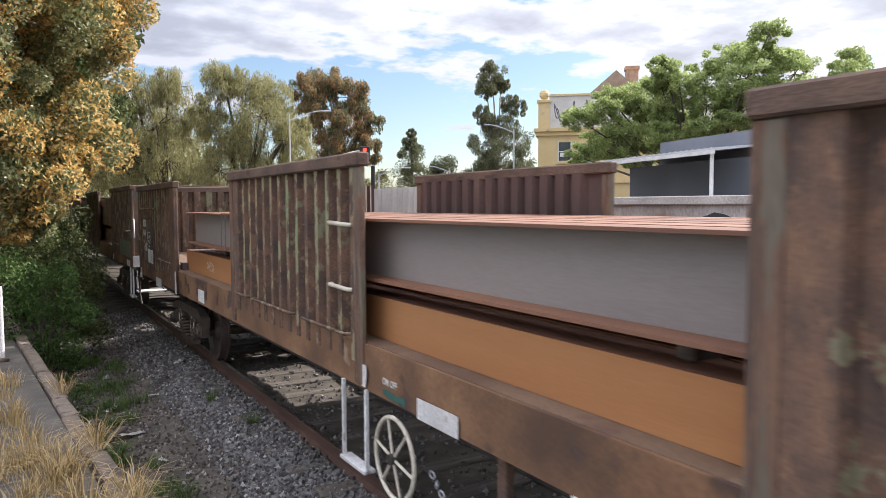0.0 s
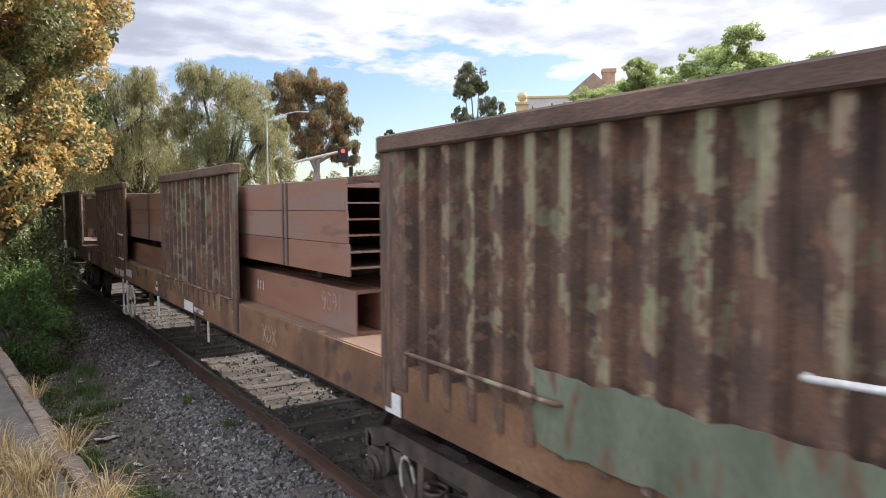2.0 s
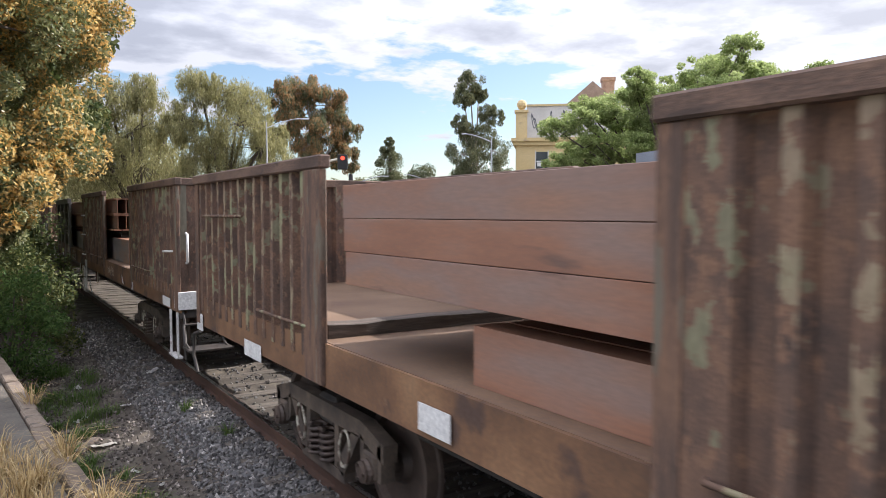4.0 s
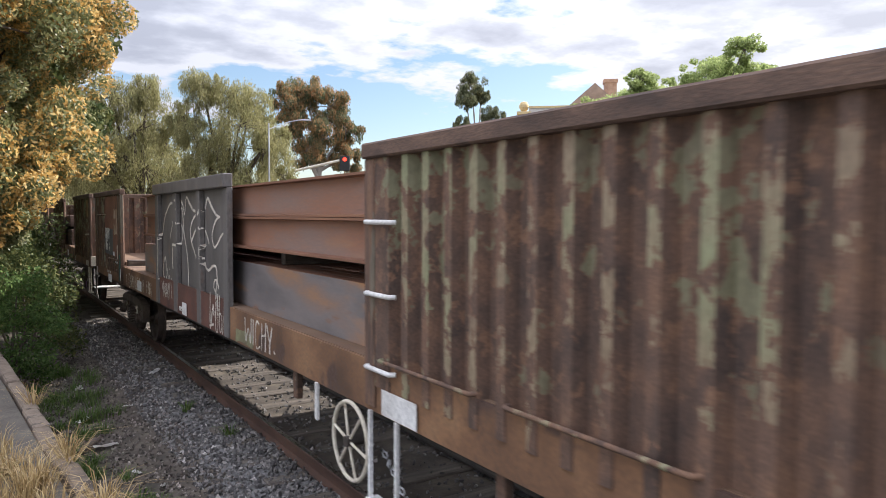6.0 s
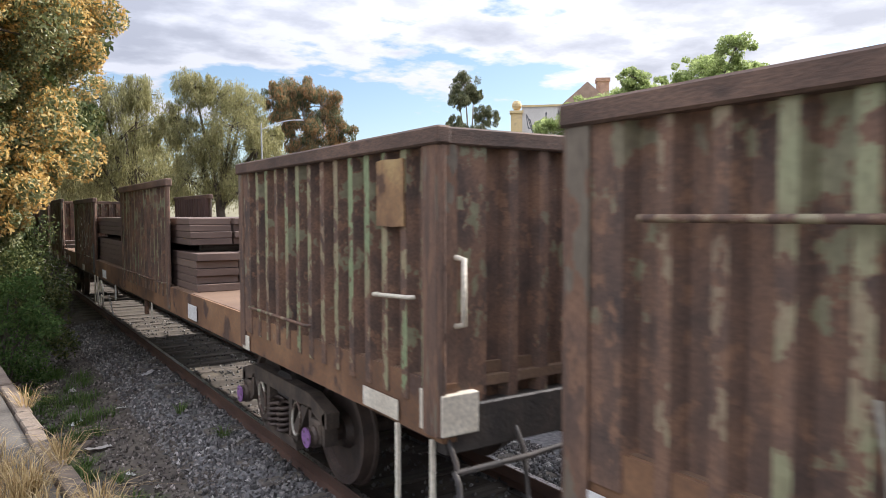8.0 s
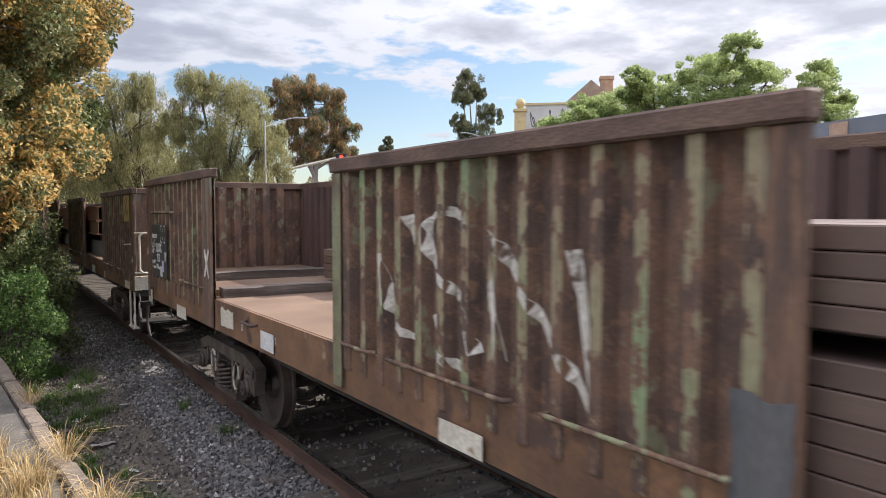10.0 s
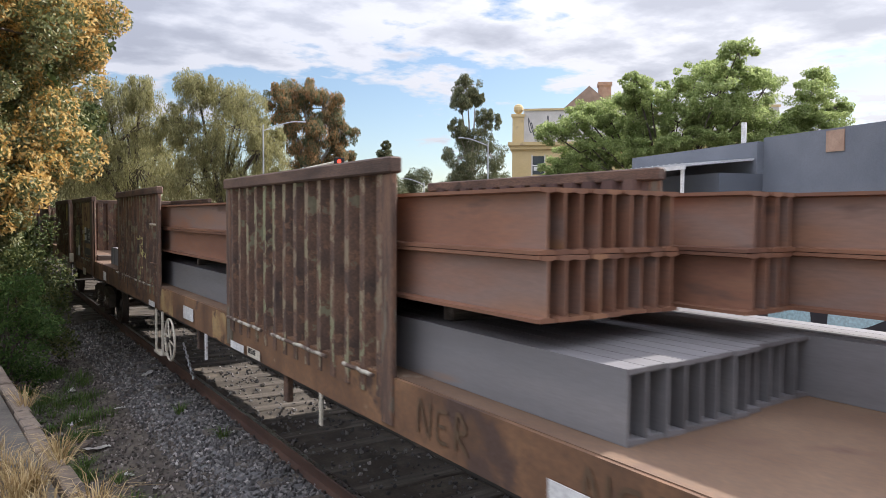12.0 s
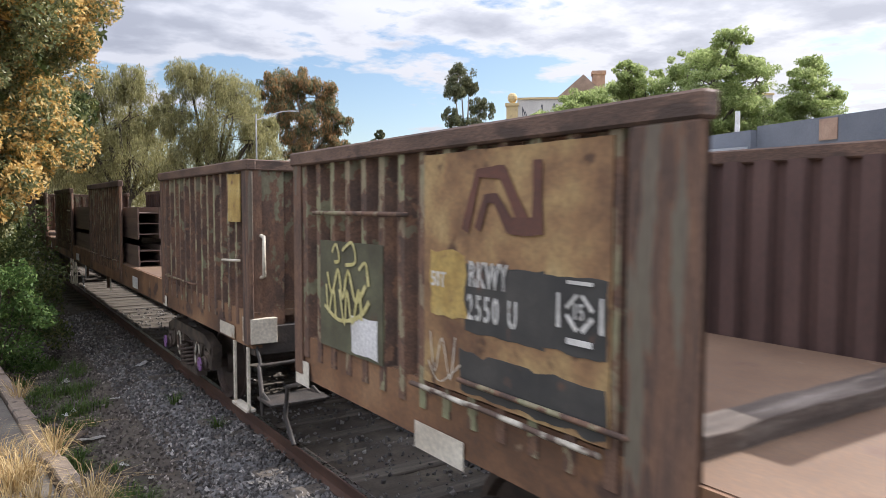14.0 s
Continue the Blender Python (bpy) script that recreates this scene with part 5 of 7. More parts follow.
LILAC = material("pale violet paper", [(0.3, (0.48, 0.42, 0.60)), (0.7, (0.62, 0.56, 0.72))], 8.0, 0.7, bump=0, second=[((0.10, 0.08, 0.10), 0.66, 14.0)])

# fourth wagon: white sprayed letters over the ribs, a cross and a stencilled board
w = wagons[3]
c_lead = EDGES[(3, "c")]
n_c = ENDS[(3, "c")] - c_lead
ribs_c = lambda u: -HALF + rib_depth(u - c_lead, n_c)
big_letters = [smooth_line(k) for k in (
    [(16.73, 2.11), (16.69, 1.91), (16.66, 1.76), (16.52, 1.68), (16.39, 1.6), (16.32, 1.74), (16.31, 2.07), (16.37, 2.21), (16.42, 2.36)],
    [(15.79, 2.36), (15.75, 2.29), (15.89, 2.36), (16.01, 2.4), (16.16, 2.35), (16.19, 2.22), (16.13, 2.07), (15.98, 1.98), (15.88, 1.89)],
    [(15.88, 1.89), (15.77, 1.85), (15.73, 1.71), (15.69, 1.61)],
    [(16.15, 1.77), (16.04, 1.56), (15.86, 1.5)],
    [(15.47, 1.61), (15.48, 1.8), (15.51, 1.99), (15.55, 2.2), (15.56, 2.27), (15.47, 2.2), (15.37, 2.05), (15.26, 1.97), (15.17, 1.85), (15.1, 1.74)],
    [(15.04, 1.79), (14.97, 1.66), (14.85, 1.48)],
    [(14.95, 2.21), (14.93, 2.08), (14.91, 1.94), (14.88, 1.75), (14.84, 1.5)])]
FLAKY = material("flaking white spray paint", [(0.3, (0.50, 0.45, 0.37)), (0.7, (0.68, 0.64, 0.56))], 8.0, 0.7, bump=0, second=[((0.12, 0.08, 0.055), 0.55, 6.0)])
plate(w, 15.56, 15.98, 1.065, 1.20, CREAM, "cream marking plate", -HALF - 0.016, "label_plate")
plate(w, 13.87, 14.10, 1.12, 1.76, GREY_PANEL, "grey-blue paint low on the post", -HALF - 0.016, "paint_patch", 0.003)
strokes("paint_stroke", w, big_letters, 0.072, FLAKY, ribs_c, label="large flaking white sprayed letters")
strokes("paint_stroke", w, [[(20.93, 1.95), (20.76, 1.63)]], 0.07, SPRAY, lambda u: -HALF - 0.033, label="white sprayed cross")
strokes("paint_stroke", w, [[(20.75, 1.96), (20.92, 1.64)]], 0.07, SPRAY, lambda u: -HALF - 0.036, label="white sprayed cross")
plate(w, 23.02, 24.0, 1.44, 2.2, BLACKP, "black stencil board with worn white lettering", -HALF - 0.003, "number_board", 0.008)
lettering(w, "ROKX", 23.68, 1.765, 0.19, STENCIL, -HALF - 0.016, 0.62)
lettering(w, "2533", 23.66, 1.63, 0.165, STENCIL, -HALF - 0.016, 0.62)
lettering(w, "W", 23.15, 1.64, 0.2, STENCIL, -HALF - 0.016, 0.6)
for a, b, z, h in ((23.76, 23.84, 1.64, 0.04), (23.84, 23.97, 1.62, 0.045), (23.56, 23.70, 1.585, 0.04), (23.72, 23.9, 1.55, 0.035), (23.44, 23.64, 1.555, 0.035)):
    bar(w, a, b, z, h, STENCIL)
strokes("paint_stroke", w, [smooth_line([(23.98, 1.98), (23.93, 1.86), (23.89, 1.94), (23.85, 1.84), (23.79, 1.99)]), smooth_line([(23.76, 1.98), (23.76, 1.80)]), smooth_line([(23.70, 1.92), (23.76, 1.86), (23.69, 1.78)])], 0.02, STENCIL, lambda u: -HALF - 0.017)
for sx in (-1, 1):
    for sz in (-1, 1):
        strokes("stencil_mark", w, [[(23.21 + sx * 0.05, 2.07 + sz * 0.115), (23.21 + sx * 0.145, 2.07 + sz * 0.115)], [(23.21 + sx * 0.138, 2.07 + sz * 0.13), (23.21 + sx * 0.138, 2.07 + sz * 0.045)]], 0.026, STENCIL, lambda v: -HALF - 0.018)
for sz in (-1, 1):
    strokes("stencil_mark", w, [[(23.25, 2.07 + sz * 0.02), (23.21, 2.07 + sz * 0.085), (23.17, 2.07 + sz * 0.02)]], 0.022, STENCIL, lambda v: -HALF - 0.018)
lettering(w, "CAPACITY 50", 23.98, 1.985, 0.085, STENCIL, -HALF - 0.016, 0.6)
lettering(w, "TARE", 23.97, 1.76, 0.085, STENCIL, -HALF - 0.016, 0.55)
plate(w, 23.31, 23.46, 1.455, 1.60, WHITE, "torn white sticker", -HALF - 0.013, "sticker", 0.002)
plate(w, 23.21, 23.33, 1.53, 1.69, LILAC, "pale violet sticker", -HALF - 0.014, "sticker", 0.002)
lettering(w, "A", 24.33, 1.72, 0.13, STENCIL, -HALF - 0.018, 0.6)
plate(w, 17.29, 17.43, 1.1, 2.66, OLIVE, "olive green painted edge", -HALF - 0.015, "paint_stripe", 0.004)
plate(w, 20.0, 20.45, 1.14, 1.33, CREAM, "white paint patch on the sill", -HALF + 0.008, "paint_patch", 0.003)
tube("grab_handle", [(-HALF + 0.01, 19.55, 1.30), (-HALF - 0.05, 19.53, 1.29), (-HALF - 0.05, 19.25, 1.29), (-HALF + 0.01, 19.23, 1.30)], 0.016, RUST_DARK, w, "rusty grab handle")
for u in (19.72, 18.75):
    lettering(w, "2" if u > 19 else "1", u, 1.16, 0.11, STENCIL, -HALF + 0.006, 0.7)
lettering(w, "RELEASE", 14.25, 1.10, 0.06, STENCIL, -HALF - 0.004, 0.75)

# fifth wagon: yellow plate with a cross, scribbles, lettered tan plate at the trailing end
w = wagons[4]
plate(w, 0.385, 0.90, 2.27, 2.73, YELLOW_PLATE, "yellow weathered plate with a faded cross", -HALF - 0.006, "sign_plate", 0.01)
CROSS = material("faded brown cross paint", [(0.3, (0.17, 0.115, 0.05)), (0.7, (0.28, 0.19, 0.08))], 6.0, 0.8, bump=0, second=[((0.44, 0.31, 0.10), 0.58, 9.0)])
for a, b, dep in ((0.385 + 0.10, 0.90 - 0.12, 0.018), (0.90 - 0.12, 0.385 + 0.10, 0.021)):
    strokes("paint_stroke", w, [[(a, 2.73 - 0.07), (b, 2.27 + 0.12)]], 0.085, CROSS, lambda u: -HALF - dep)
lettering(w, "A", 0.135, 1.55, 0.14, STENCIL, -HALF - 0.02, 0.55)
c_lead = EDGES[(4, "c")]
n_c = ENDS[(4, "c")] - c_lead
YELLOW = material("yellow spray paint", [(0.3, (0.50, 0.44, 0.16)), (0.7, (0.64, 0.58, 0.28))], 8.0, 0.7, bump=0)
squiggle = [smooth_line([(15.62, 2.25), (15.68, 2.05), (15.78, 2.08)]), smooth_line([(15.56, 2.1), (15.46, 2.05), (15.5, 1.92), (15.6, 2.02), (15.56, 2.1)]), smooth_line([(15.65, 1.9), (15.7, 1.72), (15.55, 1.75), (15.5, 1.92), (15.45, 1.72)]), smooth_line([(15.32, 1.72), (15.36, 1.9), (15.25, 1.85), (15.2, 1.7)]), smooth_line([(15.7, 1.6), (15.58, 1.4), (15.5, 1.6), (15.4, 1.52), (15.6, 1.5)])]
strokes("paint_stroke", w, [[(u - 0.36, z) for u, z in line] for line in squiggle], 0.035, YELLOW, ribs_c, label="yellow sprayed squiggle")
plate(w, 20.95, 22.38, 1.42, 2.72, TAN_PLATE, "tan peeling plate with a faded brown emblem", -HALF - 0.003, "sheet_plate", 0.01)
plate(w, 20.97, 22.02, 1.44, 1.66, BLACKP, "dark painted strip", -HALF - 0.014, "paint_patch", 0.002)
plate(w, 20.96, 21.62, 1.78, 2.12, BLACKP, "dark patch behind the stencilled lettering", -HALF - 0.014, "stencil_patch", 0.002)
plate(w, 21.35, 21.98, 1.77, 2.13, BLACKP, "dark smear behind the lettering", -HALF - 0.013, "stencil_patch", 0.002)
emblem = [[(21.97, 2.30), (21.86, 2.60), (21.66, 2.60), (21.50, 2.36)], [(21.40, 2.645), (21.40, 2.30)], [(21.86, 2.31), (21.79, 2.47), (21.71, 2.47), (21.60, 2.335), (21.41, 2.335)]]
strokes("emblem", w, emblem, 0.10, RED_RUST, lambda u: -HALF - 0.016, label="faded brown angular emblem")
lettering(w, "RKWY", 21.94, 1.975, 0.19, STENCIL, -HALF - 0.018, 0.56)
lettering(w, "2550 U", 21.95, 1.80, 0.19, STENCIL, -HALF - 0.018, 0.54, 1.4)
plate(w, 21.97, 22.31, 1.82, 2.18, YELLOW_PLATE, "patch of brighter yellow paint", -HALF - 0.0145, "paint_patch", 0.002)
lettering(w, "50T", 22.30, 1.96, 0.12, STENCIL, -HALF - 0.018, 0.7)
diamond_mark(w, 21.12, 1.97, 0.13, STENCIL)
lettering(w, "15", 21.17, 1.92, 0.10, STENCIL, -HALF - 0.018, 0.7)
strokes("paint_stroke", w, [smooth_line([(22.3, 1.72), (22.25, 1.5), (22.18, 1.7), (22.1, 1.48), (22.05, 1.72)]), smooth_line([(22.32, 1.55), (22.2, 1.45), (22.0, 1.58)])], 0.012, CREAM, lambda u: -HALF - 0.02)
plate(w, 22.88, 23.84, 1.40, 2.18, material("dark olive board paint", [(0.3, (0.075, 0.068, 0.042)), (0.5, (0.11, 0.105, 0.062)), (0.7, (0.15, 0.15, 0.085))], 3.0, 0.75, detail=10, second=[((0.10, 0.06, 0.04), 0.62, 5.0)]), "dark olive board with a yellow sprayed tag", -HALF - 0.003, "board", 0.008)
strokes("paint_stroke", w, [smooth_line([(23.45, 2.12), (23.3, 2.18), (23.25, 2.05), (23.4, 2.02)]), smooth_line([(23.7, 1.95), (23.62, 1.8), (23.52, 1.98), (23.45, 1.78), (23.36, 1.98), (23.25, 1.78), (23.1, 1.9)]), smooth_line([(23.75, 1.7), (23.5, 1.62), (23.2, 1.68), (23.05, 1.8)]), smooth_line([(23.62, 2.1), (23.55, 2.16), (23.50, 2.05), (23.58, 2.03)]), smooth_line([(23.72, 1.86), (23.68, 1.66), (23.60, 1.84), (23.56, 1.64)]), smooth_line([(23.5, 1.84), (23.42, 1.6), (23.38, 1.84), (23.3, 1.62), (23.2, 1.86), (23.16, 1.66)]), smooth_line([(23.2, 2.0), (23.1, 2.05), (23.06, 1.9)])], 0.036, YELLOW, lambda u: -HALF - 0.014, label="yellow sprayed tag")
plate(w, 22.95, 23.32, 1.42, 1.68, WHITE, "torn white sheet", -HALF - 0.013, "pasted_sheet", 0.003)
DARKPEN = material("dark marker paint", [(0.3, (0.10, 0.06, 0.03)), (0.7, (0.13, 0.08, 0.045))], 6.0, 0.8, bump=0)
tag_letters(w, 20.40, 17.5, 1.10, 0.23, 0.026, DARKPEN, lambda u: -HALF + 0.008, 47, "dark sprayed letters on the sill")
for u0 in (6.6, 5.2):
    strokes("paint_stroke", w, [scrawl(u0, [(0, 0.03), (0.02, 0.24), (0.12, 0.03), (0.14, 0.24)]), scrawl(u0, [(0.32, 0.22), (0.22, 0.2), (0.22, 0.05), (0.32, 0.04)]), scrawl(u0, [(0.23, 0.13), (0.30, 0.13)]), scrawl(u0, [(0.40, 0.03), (0.42, 0.24), (0.50, 0.16), (0.42, 0.12), (0.52, 0.03)])], 0.03, DARKPEN, lambda u: -HALF + 0.008, label="dark scrawled letters on the sill")
plate(w, 12.97, 13.72, 1.07, 1.38, TAN_PLATE, "bare tan patch on the sill", -HALF + 0.008, "paint_patch", 0.003)
plate(w, 10.5, 11.05, 1.07, 1.38, TAN_PLATE, "bare tan patch on the sill", -HALF + 0.008, "paint_patch", 0.003)
lettering(w, "RELEASE", 9.75, 1.09, 0.07, BLACKP, -HALF - 0.008, 0.75)
plate(w, 9.86, 10.28, 1.075, 1.15, WHITE, "white marking plate", -HALF - 0.016)
plate(w, 14.03, 14.44, 1.075, 1.155, WHITE, "white marking plate", -HALF - 0.016)
plate(w, 9.42, 9.79, 1.07, 1.16, CREAM, "cream release label", -HALF - 0.002)
for (u0, u1) in ((7.08, 7.53), (7.83, 8.98), (9.26, 10.3), (14.04, 15.04), (15.31, 16.54), (16.83, 17.2), (0.85, 1.52), (1.88, 3.35), (20.97, 22.48)):
    tube("tie_bar", [(-HALF - 0.045, u0 + (u1 - u0) * k / 9, 1.39 + 0.012 * noise.noise((u0 + k * 0.7, 3, 1))) for k in range(10)], 0.015, TIE, w, "flaking pale tie bar")

# sixth wagon
w = wagons[5]
plate(w, 0.25, 0.62, 2.25, 2.72, YELLOW_PLATE, "yellow weathered plate", -HALF - 0.006, "sign_plate", 0.01)
w = wagons[3]
plate(w, 0.4, 0.75, 2.3, 2.72, TAN_PLATE, "tan weathered plate", -HALF - 0.006, "sign_plate", 0.01)


# ---- the loads ----
def beam_mesh(length, h, b, mat, lying=False, channel=False):
    def make():
        tf, tw = min(0.02, h * 0.06 + 0.004), 0.013
        p = [(-b / 2, 0), (b / 2, 0), (b / 2, tf), (tw / 2, tf + 0.008), (tw / 2, h - tf - 0.008), (b / 2, h - tf), (b / 2, h), (-b / 2, h), (-b / 2, h - tf), (-tw / 2, h - tf - 0.008), (-tw / 2, tf + 0.008), (-b / 2, tf)]
        if lying:
            p = [(z, -x + b / 2) for x, z in p]
        if channel:
            p = [(0, 0), (b, 0), (b, tf), (tw, tf + 0.008), (tw, h - tf - 0.008), (b, h - tf), (b, h), (0, h)]
        if lying == 2:   # two webs between the flanges
            bm = bmesh.new()
            for x in (0.0, h - tf):
                box(bm, x, x + tf, 0, length, 0, b, 0.003)
            for z in (b * 0.25, b * 0.75):
                box(bm, tf, h - tf, 0.012, length - 0.012, z - tw / 2, z + tw / 2)
        else:
            bm = prism(bmesh.new(), p, "y", 0, length)
        bm.normal_update()
        for f in bm.faces:
            f.material_index = 0 if abs(f.normal.x) > 0.9 and f.calc_area() > length * h * 0.5 or lying else 1
        return finish("steel_beam", bm, [mat, mat if mat is BEAM["pale"] else FLANGE])
    return cached(("beam", round(length, 3), h, b, mat.name, lying, channel), make)


def plank_mesh(length, h, b, mat):
    return cached(("tube", round(length, 3), h, b, mat.name), lambda: finish("steel_section", box(bmesh.new(), 0, b, 0, length, 0, h, 0.006), mat))


rng = random.Random(5)


def stack(i, u0, u1, z, h, b, count, mat, layers=1, x0=-1.15, lying=False, label="", jitter=0.05, step=None, kind="beam", skew=(), gap_every=0, gap=0.0):
    """Layers of beams side by side on wagon i, from u0 to u1."""
    for k in range(layers):
        for j in range(count):
            du = rng.uniform(-jitter, jitter) + (skew[j] if j < len(skew) else 0.0)
            length = u1 - u0
            me = plank_mesh(length, h, b, BEAM[mat]) if kind == "plank" else beam_mesh(length, h, b, BEAM[mat], lying, kind == "channel")
            pitch = step or ((h if lying else b) + 0.008)
            tier = b if lying else h
            ob = new("steel_beam", me)
            tagged(ob, label, "steel beam", "beams on a wagon")
            off = 0.0 if lying or kind != "beam" else b / 2
            MOVERS.append((ob, TRACK_X + x0 + off + j * pitch + (gap * (j // gap_every) if gap_every else 0.0), STARTS[i] + u0 + du, DROP[i] + z + k * (tier + 0.004)))


def dunnage(i, us, z, h=0.09):
    for u in us:
        me = cached(("dunnage", h), lambda: finish("dunnage", box(bmesh.new(), -0.92, 0.92, -0.05, 0.05, 0, h, 0.008), TIMBER))
        ob = tagged(new("timber_dunnage", me), "rough timber dunnage between the beam layers", "timber", "dunnage under the beams")
        MOVERS.append((ob, TRACK_X, STARTS[i] + u, DROP[i] + z))


D0 = DECK_Z + 0.027
stack(0, 0.8, 20.75, D0, 0.32, 0.34, 6, "orange", x0=-1.08, kind="channel", label="long orange rusted steel beam lying on the wagon deck", step=0.37)
dunnage(0, (2, 6, 11, 15, 19), D0 + 0.32, 0.12)
stack(0, 0.9, 20.47, D0 + 0.443, 0.477, 0.30, 6, "grey", label="long deep grey steel beam in the upper layer", step=0.385)
stack(1, 4.43, 18.8, D0, 0.35, 0.22, 9, "red", x0=-1.08, kind="channel", label="red-brown steel beam lying on the wagon deck", jitter=0.03, step=0.25)
dunnage(1, (5.5, 9, 13, 17.5), D0 + 0.35, 0.11)
stack(1, 4.43, 20.4, D0 + 0.463, 0.70, 0.248, 3, "red", layers=3, lying=2, label="red-brown wide beam lying flat in a tall stack", jitter=0.03, step=0.75)
stack(2, 4.95, 19.44, D0, 0.475, 0.142, 14, "mixed", x0=-1.08, kind="channel", label="rusting grey steel beam lying on the wagon deck", jitter=0.012, step=0.15, gap_every=3, gap=0.012, skew=(0, 0, 0, -0.32, -0.32, -0.32, 0.12, 0.12, 0.12, 0.05, 0.05, 0.05, 0.2, 0.2))
dunnage(2, (6.8, 9, 13, 17.5), D0 + 0.48, 0.15)
stack(2, 6.23, 19.2, D0 + 0.633, 0.335, 0.155, 12, "red", layers=2, label="red-brown steel beam in an upper bundle", jitter=0.02, step=0.163, gap_every=3, gap=0.09, skew=(0, 0, 0, 0.14, 0.14, 0.14, 0.05, 0.05, 0.05, -0.75, -0.75, -0.75))
stack(3, 5.8, 14.9, D0, 0.094, 0.54, 4, "brown", layers=5, label="flat grey-brown steel section in a low stack", kind="plank", step=0.58)
dunnage(3, (6.5, 9, 12, 14.5), D0 + 0.49, 0.09)
stack(3, 6.1, 14.9, D0 + 0.583, 0.084, 0.54, 4, "brown", layers=4, label="flat grey-brown steel section in an upper stack", kind="plank", step=0.58)
def short_bearer(i, u, x, z, h):
    me = cached(("short bearer", h), lambda: finish("bearer", box(bmesh.new(), -0.02, 0.36, -0.05, 0.05, 0, h, 0.006), TIMBER))
    ob = tagged(new("timber_bearer_block", me), "short timber block under a stack of sections", "timber", "dunnage under the beams")
    MOVERS.append((ob, TRACK_X + x, STARTS[i] + u, DROP[i] + z))


stack(3, 19.80, 21.36, DECK_Z + 0.136, 0.092, 0.32, 1, "brown", layers=4, x0=0.36, label="brown rusted section in a short stack", kind="plank", jitter=0.01)
stack(3, 16.0, 19.72, D0 + 0.08, 0.088, 0.32, 1, "brown", layers=4, x0=0.36, label="brown rusted section in a short stack", kind="plank", jitter=0.01)
stack(3, 16.0, 19.95, D0 + 0.50, 0.108, 0.34, 1, "brown", layers=2, x0=0.82, label="brown rusted section in a raised stack", kind="plank", jitter=0.01)
for u in (16.6, 19.2):
    short_bearer(3, u, 0.36, D0, 0.08)
    short_bearer(3, u, 0.82, D0, 0.498)
stack(4, 5.13, 19.45, D0, 0.35, 0.128, 16, "pale", x0=-1.07, kind="channel", label="grey steel beam lying on the wagon deck", jitter=0.015, step=0.134, skew=(0, 0, 0, 0, 0.03, 0.03, 0.03, 0.03, 0.08, 0.08, 0.08, 0.08, -1.25, -1.25, -1.25, -1.25))
dunnage(4, (6.8, 9, 13, 17.5), D0 + 0.35, 0.14)
stack(4, 5.64, 18.25, D0 + 0.493, 0.338, 0.112, 17, "red", layers=2, label="orange-brown steel beam in an upper bundle", jitter=0.02, step=0.117, gap_every=9, gap=0.12, skew=(0,) * 9 + (-0.35,) * 4 + (-1.7,) * 4)
stack(5, 5.9, 19.0, D0, 0.36, 0.17, 6, "brown", layers=2, lying=True, label="brown steel beam lying flat in a stack", jitter=0.03, step=0.38)
dunnage(5, (6.8, 9, 13, 17.5), D0 + 0.348, 0.10)
stack(5, 5.9, 19.0, D0 + 0.451, 0.36, 0.17, 6, "brown", layers=3, lying=True, label="brown steel beam lying flat in an upper stack", jitter=0.03, step=0.38)
for i in (6, 7):
    stack(i, 5.9, 19.0, D0, 0.34, 0.19, 10, "grey", label="grey steel beam lying on the wagon deck", jitter=0.03, step=0.222)
    dunnage(i, (6.8, 9, 13, 17.5), D0 + 0.34, 0.12)
    stack(i, 6.0, 19.0, D0 + 0.463, 0.30, 0.19, 9, "brown", label="brown steel beam in an upper bundle", jitter=0.05, step=0.24)


def strap(i, u, z0, z1, x=-1.156):
    """A steel packing band round a bundle."""
    bm = bmesh.new()
    for x0, x1, a, b2 in ((x - 0.004, x, z0, z1), (-x, -x + 0.004, z0, z1), (x - 0.004, -x + 0.004, z1, z1 + 0.004)):
        box(bm, x0, x1, 0, 0.032, a, b2)
    ob = tagged(part("steel_strap", bm, FLAT_GREY), "dull grey steel packing strap round the beams", "strap", "packing straps")
    MOVERS.append((ob, TRACK_X, STARTS[i] + u, DROP[i]))


for u in (5.66, 5.76, 11.95, 12.04, 16.4):
    strap(1, u, D0 + 0.463, D0 + 1.225)
for u in (6.54, 6.62, 6.70):
    strokes("chalk_mark", wagons[1], [[(u, 1.655), (u + 0.015, 1.56)]], 0.032, WHITE, lambda v: -1.083)
for u in (18.0, 18.2, 20.35):
    strap(0, u, D0 + 0.443, D0 + 0.922)
for u in (19.3, 18.9):
    strap(4, u, D0, D0 + 0.352, -1.086)


# ---- trees ----
def limb(bm, a, b, r0, r1, seg=8):
    a, b = Vector(a), Vector(b)
    mid = (a + b) / 2 + Vector((noise.noise(a * 1.3), noise.noise(b * 1.1 + Vector((9, 0, 0))), 0)) * (b - a).length * 0.12
    prev = None
    for t in (0, 0.33, 0.66, 1.0):
        p = a * (1 - t) ** 2 + mid * 2 * t * (1 - t) + b * t * t
        q = (b - a).to_track_quat("Z", "Y")
        r = r0 + (r1 - r0) * t
        ring = [bm.verts.new(p + q @ Vector((r * math.cos(6.283 * k / seg), r * math.sin(6.283 * k / seg), 0))) for k in range(seg)]
        if prev:
            for k in range(seg):
                f = bm.faces.new((prev[k], prev[(k + 1) % seg], ring[(k + 1) % seg], ring[k]))
                f.smooth = True
        prev = ring
    bm.faces.new(prev)


